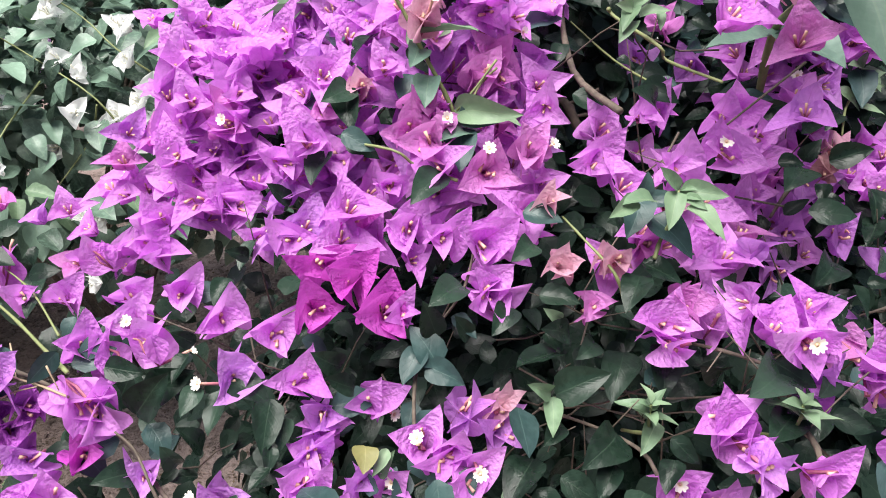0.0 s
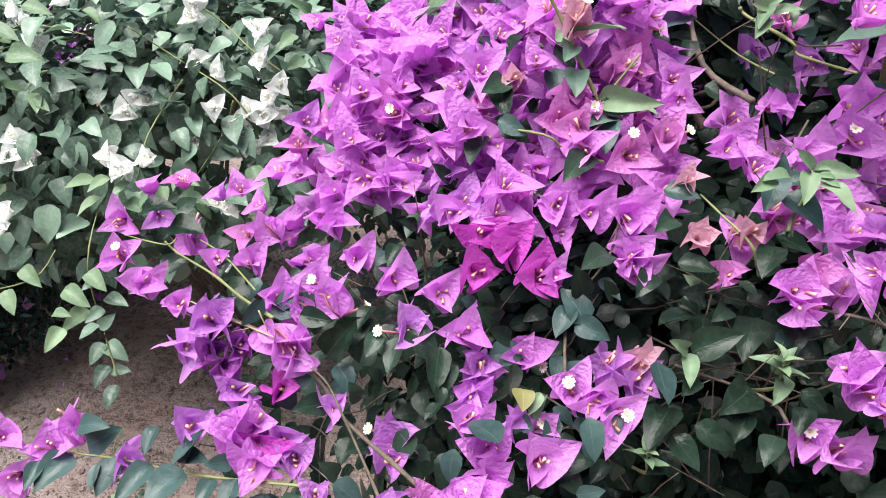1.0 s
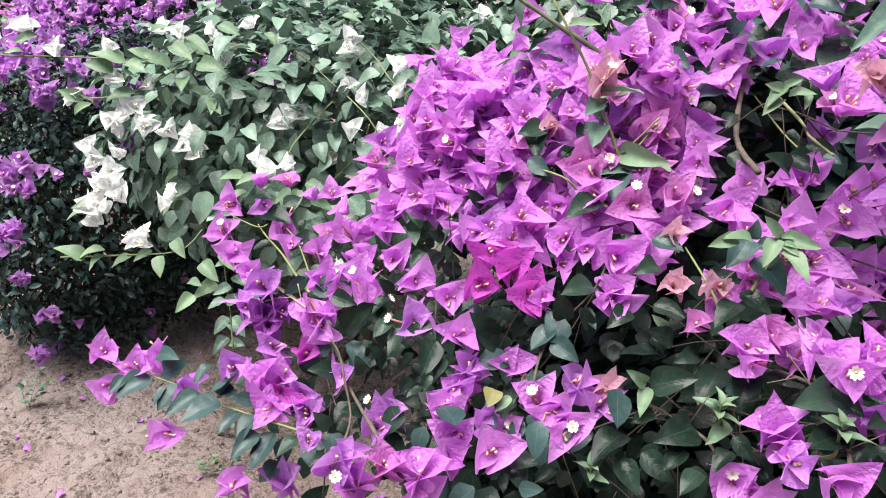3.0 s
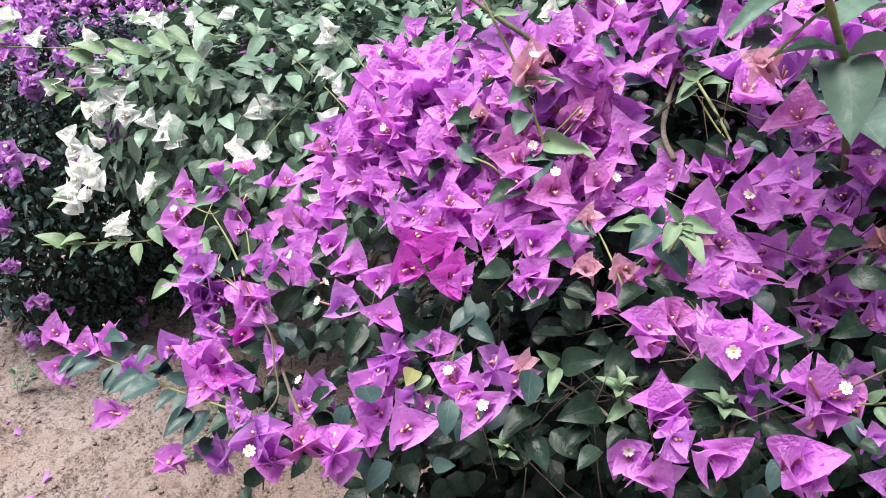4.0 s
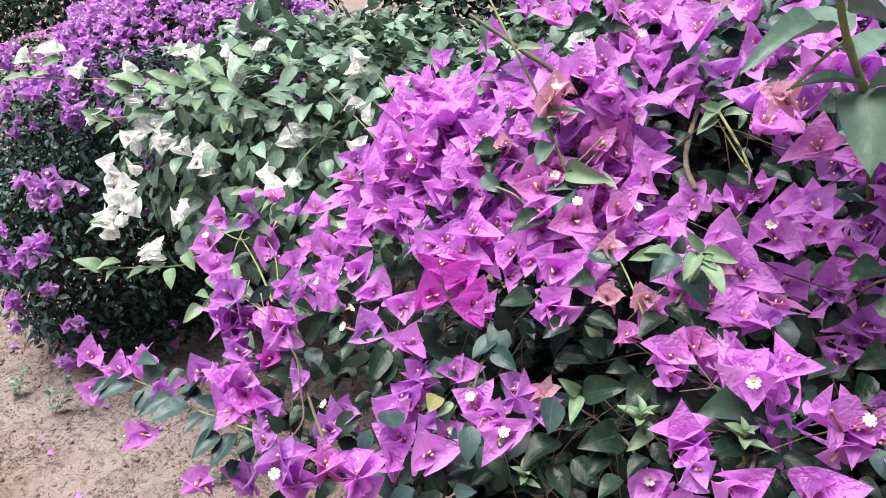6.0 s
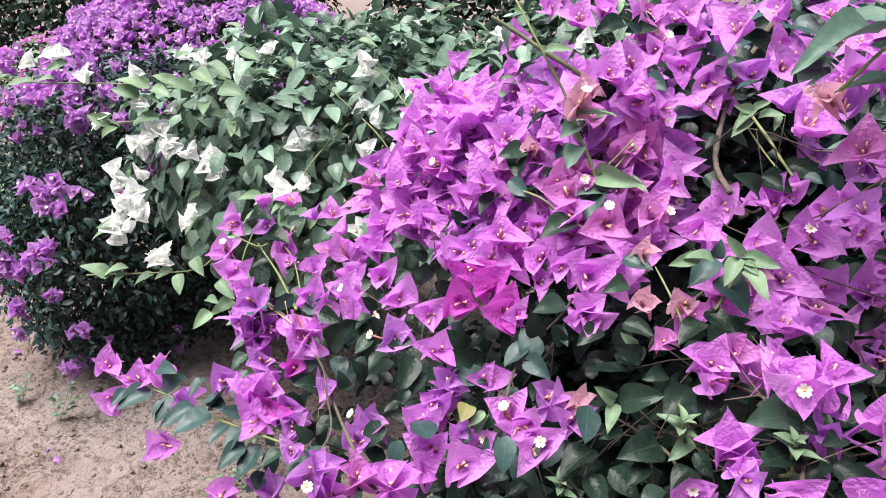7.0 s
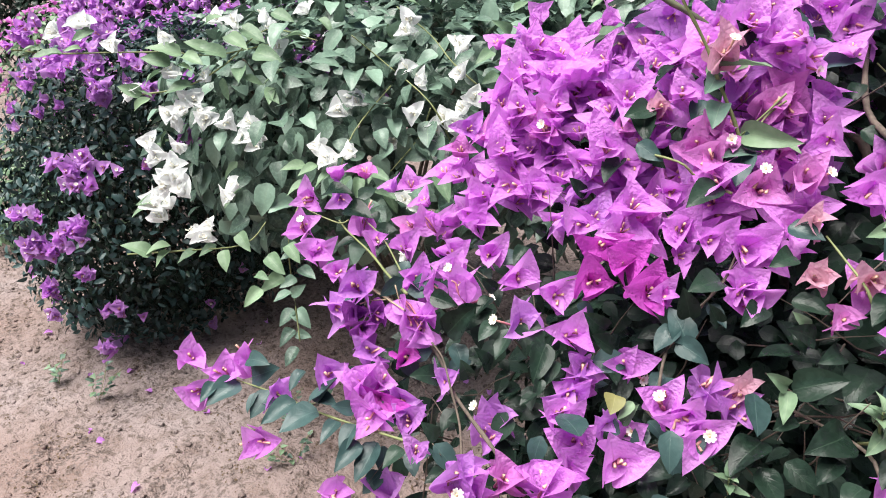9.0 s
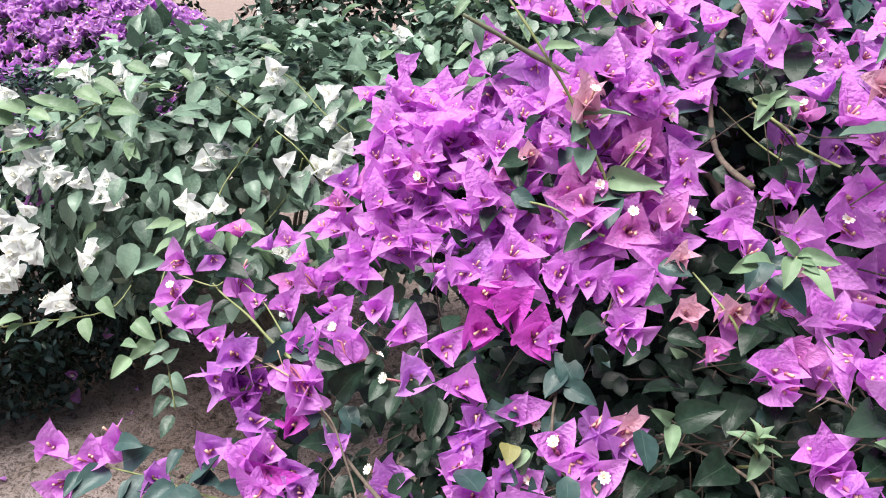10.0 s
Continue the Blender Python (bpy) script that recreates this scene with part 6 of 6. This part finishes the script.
white_bush.stem([(-0.984, 1.450, 1.247), (-0.915, 1.494, 1.172), (-0.741, 1.402, 1.098), (-0.700, 1.439, 0.978)], 0.0018, STEM_GREEN)
white_bush.stem([(-0.868, 1.487, 1.314), (-0.778, 1.491, 1.247), (-0.697, 1.445, 1.189), (-0.637, 1.459, 1.135)], 0.0018, STEM_GREEN)
white_bush.stem([(-0.920, 1.247, 0.952), (-0.901, 1.297, 1.040), (-0.887, 1.466, 1.120)], 0.0018, STEM_GREEN)
white_bush.stem([(-0.827, 1.335, 0.935), (-0.816, 1.477, 0.988), (-0.739, 1.397, 1.086)], 0.0018, STEM_GREEN)
WHITE_BODY = Body((-1.2, 2.1, 0.86), (0.72, 0.82, 0.50), 2.6, 20)
rng = np.random.default_rng(77)
p, g = WHITE_BODY.points(380, rng, 0.97, 1.06, lambda p, g: (g[:, 1] < 0.1) & (p[:, 2] > 0.78) & (p[:, 0] < -0.3))
for q, n in zip(p, g):
    d = unit(n * 0.6 + rng.normal(size=3) * 0.45 + np.array((0, 0, -0.7))) * rng.uniform(55, 95)
    white_bush.leaf(*q, tuple(d), LEAF_LIGHT if rng.random() < 0.12 else LEAF_WHITE, 1.0, tuple(n * 0.8 + np.array((0, 0, 0.7))))
LOBE = Body((-0.45, 2.35, 0.88), (0.44, 0.4, 0.55), 2.6)
p, g = LOBE.points(90, np.random.default_rng(78), 0.98, 1.06, lambda p, g: (g[:, 1] < 0.2) & (p[:, 2] > 1.0))
for q, n in zip(p, g):
    d = unit(n * 0.5 + rng.normal(size=3) * 0.7 + np.array((0, 0, -0.6))) * rng.uniform(55, 92)
    white_bush.leaf(*q, tuple(d), LEAF_LIGHT if rng.random() < 0.4 else LEAF_WHITE, 1.0, tuple(n * 0.8 + np.array((0, 0, 0.7))))
p, g = LOBE.points(16, np.random.default_rng(79), 1.0, 1.05, lambda p, g: (g[:, 1] < 0.0) & (p[:, 2] > 1.1))
for q in p:
    white_flower(*q)
p, g = LOBE.points(2600, np.random.default_rng(80), 0.75, 1.02)
scattered("foliage", LEAVES, leaf_poses(p, g, np.random.default_rng(81), 0.068), LEAF_WHITE, white_bush.thing, 82)
white_bush.finish()
core(white_bush, WHITE_BODY, 5200, 0.068, LEAF_WHITE, 8, lambda p, g: p[:, 2] > 0.66, lo=0.72)

# the dark purple bush beside it
dark_bush = Plant("purple_bougainvillea", (-2.35, 1.95, 0), "dark small-leaved bougainvillea with scattered purple blooms", 9, 100)
DARK_BODY = Body((-2.24, 1.97, 0.56), (0.45, 0.66, 0.62), 2.6)
far_bush = Plant("purple_bougainvillea", (-2.75, 2.95, 0), "dense purple bougainvillea bush in full bloom", 10, 100)
FAR_BODY = Body((-2.75, 2.95, 0.78), (0.85, 0.6, 0.70), 2.6)


def spray(x, y, z, n, reach):
    """A cluster of n purple flowers at the end of a shoot."""
    r = dark_bush.rnd
    for _ in range(2 * n + n // 2):
        axis = unit((r.gauss(0.1, 0.5), r.gauss(-0.7, 0.3), r.gauss(0.4, 0.4)))
        side = unit(np.cross(axis, (r.gauss(0, 1), r.gauss(0, 1), r.gauss(0, 1))))
        other = np.cross(axis, side)
        tips = [tuple((1000 * r.uniform(0.026, 0.035) * unit(axis * r.uniform(0.4, 1.1) + math.cos(2.1 * k) * side + math.sin(2.1 * k) * other)).tolist()) for k in range(3)]
        at = (x + r.gauss(0, reach * 0.5), y - 0.03 + r.gauss(0, reach * 0.4), z + r.gauss(0, reach * 0.5))
        dark_bush.flower(*at, *tips, r.choice((LAVENDER, LAVENDER, PURPLE)), tuple((18 * axis).tolist()) if r.random() < 0.2 else None)


spray(-1.824, 1.251, 0.863, 9, 0.077)
spray(-2.167, 1.393, 1.123, 3, 0.046)
spray(-2.103, 1.447, 1.122, 5, 0.065)
spray(-2.000, 1.517, 1.124, 4, 0.056)
spray(-1.956, 1.494, 1.057, 5, 0.046)
spray(-1.916, 1.578, 1.114, 4, 0.056)
spray(-1.840, 1.551, 1.053, 2, 0.028)
spray(-2.008, 1.155, 0.621, 4, 0.045)
spray(-1.950, 1.183, 0.628, 3, 0.036)
spray(-1.863, 1.210, 0.679, 5, 0.049)
spray(-1.970, 1.280, 0.493, 2, 0.019)
spray(-1.904, 1.313, 0.350, 3, 0.035)
spray(-1.907, 1.249, 0.238, 2, 0.029)
spray(-2.004, 1.162, 0.753, 3, 0.044)
spray(-1.631, 1.514, 0.918, 4, 0.045)
spray(-2.060, 1.192, 0.357, 1, 0.010)
spray(-2.045, 1.207, 0.450, 2, 0.019)
spray(-2.198, 1.444, 1.218, 3, 0.046)
spray(-2.085, 1.519, 1.194, 4, 0.056)
spray(-2.009, 1.593, 1.204, 4, 0.057)
loose_flowers(dark_bush, DARK_BODY, 45, 0.034, (LAVENDER, PURPLE), 91, lambda p, g: g[:, 1] < 0.2, 0.12)
dark_bush.finish()
# core leaves in LEAF, whose colour already holds the shade between them
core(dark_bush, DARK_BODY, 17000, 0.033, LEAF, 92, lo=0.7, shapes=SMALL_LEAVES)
# paler blue-green leaves on the outside stand in for glints of sheen
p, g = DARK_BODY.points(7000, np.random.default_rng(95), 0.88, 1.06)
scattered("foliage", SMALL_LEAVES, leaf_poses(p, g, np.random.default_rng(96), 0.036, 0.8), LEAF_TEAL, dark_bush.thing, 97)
loose_flowers(far_bush, FAR_BODY, 1700, 0.046, (LAVENDER, PURPLE, LAVENDER), 93, lambda p, g: (g[:, 1] < 0.3) & (p[:, 2] > 0.85), -0.6)
far_bush.finish()
core(far_bush, FAR_BODY, 6000, 0.045, LEAF, 94, lo=0.8)


def bloom_over(plant, body, n, size, material, seed, keep):
    """Blooms on the sides of a bush that face away."""
    rng = np.random.default_rng(seed)
    p, g = body.points(n, rng, 0.98, 1.04, keep)
    scattered("bloom", FLOWERS, flower_poses(p, g, rng, size), material, plant.thing, seed)


bloom_over(left_bush, Body((0.12, 1.25, 0.5), (0.52, 0.52, 0.64), 2.8), 150, 0.036, MAGENTA, 601, lambda p, g: (p[:, 1] > 1.1) & (p[:, 2] > 0.5) & (p[:, 0] > -0.2))
bloom_over(right_bush, Body((0.85, 1.08, 0.42), (0.68, 0.68, 0.58), 2.8), 320, 0.036, MAGENTA, 602, lambda p, g: (p[:, 0] > 0.8) & (p[:, 2] > 0.45))
bloom_over(rear_bush, REAR, 380, 0.036, MAGENTA, 603, lambda p, g: ((p[:, 1] > 1.5) | (p[:, 0] > 0.9)) & (p[:, 2] > 0.6))
bloom_over(white_bush, WHITE_BODY, 90, 0.038, WHITE, 604, lambda p, g: (p[:, 1] > 2.2) & (p[:, 2] > 0.6))
bloom_over(dark_bush, DARK_BODY, 60, 0.032, LAVENDER, 605, lambda p, g: (p[:, 1] > 2.1) & (p[:, 0] < -2.2))
bloom_over(far_bush, FAR_BODY, 350, 0.042, LAVENDER, 606, lambda p, g: (p[:, 1] > 2.95) & (p[:, 2] > 0.6))


# ---- distance ----
def leafy(name, label, body, leaves, size, material, seed, category="bush", flowers=0, flower_size=0.04, flower_mat=None, stems=8):
    """A bush too far off for its leaves to be told apart singly."""
    rng = np.random.default_rng(seed)
    thing = thing_at(name, (body.c[0], body.c[1], 0), label, category)
    p, g = body.points(leaves, rng, 0.8, 1.04)
    scattered("foliage", LEAVES, leaf_poses(p, g, rng, size), material, thing, seed)
    if flowers:
        p, g = body.points(flowers * 3, rng, 0.97, 1.06, lambda p, g: p[:, 2] > body.c[2] * 0.8)
        ok = clumped(p, rng, 4.0, -0.1)
        scattered("bloom", FLOWERS, flower_poses(p[ok][:flowers], g[ok][:flowers], rng, flower_size), flower_mat, thing, seed + 1)
    r = random.Random(seed)
    for k in range(stems):
        a = r.uniform(0, 6.28)
        end = Vector(body.c) + Vector((math.cos(a) * body.r[0] * 0.7, math.sin(a) * body.r[1] * 0.7, 0))
        start = Vector((body.c[0] + r.uniform(-0.15, 0.15), body.c[1] + r.uniform(-0.15, 0.15), -0.05))
        pts = smooth_line([start, start.lerp(end, 0.5) + Vector((0, 0, 0.08)), end])
        part("stem", mesh_of(tube(pts, [0.012 * (1 - 0.7 * i / len(pts)) for i in range(len(pts))], 5), STEM_BROWN, True, "stem"), thing)
    return thing


leafy("hedge", "tall dusty green hedge at the back of the garden", Body((-6.6, 6.0, 0.9), (2.4, 1.0, 1.0), 2.8), 9000, 0.09, LEAF, 401, "hedge")
leafy("hedge", "dark green hedge beside the house", Body((-1.6, 4.9, 0.75), (1.3, 0.6, 0.85), 2.8), 7000, 0.08, LEAF, 402, "hedge")
leafy("pink_bougainvillea", "small bougainvillea with pale pink blooms", Body((-4.5, 3.5, 0.55), (0.65, 0.55, 0.58)), 2500, 0.05, LEAF_LIGHT, 403, "bush", 260, 0.04, PINK)
leafy("low_shrub", "low pale green shrub of fine leaves on bare soil", Body((-3.55, 2.25, 0.15), (0.42, 0.34, 0.24)), 1500, 0.04, LEAF_LIGHT, 405, "shrub")
leafy("low_shrub", "low bright green seedling shrub on bare soil", Body((-4.2, 2.5, 0.16), (0.55, 0.4, 0.26)), 1100, 0.06, LEAF_LIGHT, 404, "shrub")


def box_shape(x0, x1, y0, y1, z0, z1, cut=0.004):
    """A box with slightly bevelled upright edges."""
    bm = bmesh.new()
    bmesh.ops.create_cube(bm, size=1.0)
    for v in bm.verts:
        v.co = ((x0, x1)[v.co.x > 0], (y0, y1)[v.co.y > 0], (z0, z1)[v.co.z > 0])
    bmesh.ops.bevel(bm, geom=bm.edges[:], offset=cut, segments=1, affect="EDGES")
    s = Shape([tuple(v.co) for v in bm.verts], [tuple(v.index for v in f.verts) for f in bm.faces], [(0, 0)] * len(bm.verts))
    bm.free()
    return s


WOOD = plain_material("brown_wood", (0.045, 0.028, 0.02), (0.10, 0.062, 0.042), 35, 0.65)
house = thing_at("house", (2.0, 6.3, 0), "pale plastered house wall with a dark brown timber door", "house")
part("wall", mesh_of(box_shape(0.75, 6.0, 6.15, 6.4, -0.05, 2.9), PLASTER, False, "wall"), house)
door = part("door", mesh_of(box_shape(-0.98, -0.52, 6.2, 6.26, -0.02, 2.05), WOOD, False, "door"), house)
for x in (-0.93, -0.62):
    part("door_frame", mesh_of(box_shape(x - 0.05, x + 0.05, 6.12, 6.2, -0.02, 2.1), WOOD, False, "door_frame"), door)
for k in range(8):
    x = -0.5 + 0.155 * k
    part("board", mesh_of(box_shape(x, x + 0.147, 6.16 + 0.004 * (k % 2), 6.19 + 0.004 * (k % 2), -0.03, 1.95 + 0.01 * (k % 3)), BOARD, False, "board"), house)


# ---- on the soil ----
rng = np.random.default_rng(501)
def on_soil(n, x0, x1, y0, y1):
    x, y = rng.uniform(x0, x1, n), rng.uniform(y0, y1, n)
    z = np.array([soil_height(a, b) for a, b in zip(x, y)])
    return np.stack([x, y, z], 1)


def flat_poses(p, size, lift, tilt=0.25):
    n = rng.normal(size=p.shape) * tilt + np.array((0, 0, 1))
    return basis(n, rng.normal(size=p.shape), size, p + np.array((0, 0, lift)))


litter = thing_at("leaf_litter", (-1.6, 1.3, 0), "dry brown leaf scraps and crumbs strewn on soil", "litter")
litter["kind"] = "stuff"
p = on_soil(16000, -3.6, -0.2, 0.5, 2.8)
p = np.concatenate([p[clumped(p, rng, 5.5, 0.16)], p[:1800]])
scattered("scraps", LEAVES, flat_poses(p, rng.uniform(0.003, 0.012, len(p)), 0.002), DARK_LITTER, litter, 502)
CRUMBS = []
for k in range(5):
    bm = bmesh.new()
    bmesh.ops.create_icosphere(bm, subdivisions=1, radius=1.0)
    for v in bm.verts:
        v.co *= 0.75 + 0.5 * noise.noise(v.co * 1.7 + Vector((k * 9, 0, 0)))
        v.co.z *= 0.6
    CRUMBS.append(Shape([tuple(v.co) for v in bm.verts], [tuple(v.index for v in f.verts) for f in bm.faces], [(0, 0)] * len(bm.verts)))
    bm.free()
clods = thing_at("soil_clods", (-1.6, 1.2, 0), "small crumbs and clods of dry sandy soil", "soil")
clods["kind"] = "stuff"
p = on_soil(5200, -3.6, -0.2, 0.5, 2.8)
scattered("clod", CRUMBS, flat_poses(p, 0.003 + 0.015 * rng.random(len(p)) ** 4, 0.001), SOIL, clods, 503)
p = on_soil(46, -3.2, -0.6, 0.8, 2.2)
for q, m in zip(p, flat_poses(p, rng.uniform(0.024, 0.036, len(p)), 0.006, 0.5)):
    petal = new("fallen_petal", shared("bract", BRACTS, int(rng.integers(10)), PURPLE))
    petal.matrix_basis = Matrix(m.tolist())
    tagged(petal, "fallen purple bract lying on sandy soil", "petal", "petals fallen on the soil")


def seedling(x, y, height, leaves, seed):
    """A small weed: a few bent stems with little leaves."""
    r = random.Random(seed)
    weed = thing_at("weed", (x, y, soil_height(x, y)), "small green weed seedling in sandy soil", "weed", "weeds in the soil")
    for k in range(3):
        top = Vector((x + r.gauss(0, 0.05), y + r.gauss(0, 0.05), soil_height(x, y) + height * r.uniform(0.7, 1.1)))
        base = Vector((x, y, soil_height(x, y) - 0.01))
        pts = smooth_line([base, base.lerp(top, 0.5) + Vector((r.gauss(0, 0.01), 0, 0.015)), top])
        part("stem", mesh_of(tube(pts, [0.0011] * len(pts), 5), STEM_GREEN, True, "stem"), weed)
        for i in range(leaves):
            q = base.lerp(top, 0.25 + 0.75 * i / leaves)
            d = Vector((r.gauss(0, 1), r.gauss(0, 1), r.uniform(0.0, 0.6))).normalized() * r.uniform(0.018, 0.034)
            part("leaf", shared("leaf", NEAR_LEAVES, r.randrange(99), LEAF_LIGHT if r.random() < 0.3 else LEAF_WHITE), weed, posed((0, -0.3, 1), d, (d.length * 0.9, d.length, d.length), q))


for k, (sx, sy, sh, sl) in enumerate(((-2.25, 1.22, 0.12, 6), (-2.02, 1.2, 0.14, 7), (-2.62, 1.05, 0.08, 5), (-2.4, 0.9, 0.05, 4), (-1.3, 1.35, 0.09, 5), (-1.15, 1.2, 0.1, 6), (-0.75, 0.85, 0.1, 6))):
    seedling(sx, sy, sh, sl, 600 + k)
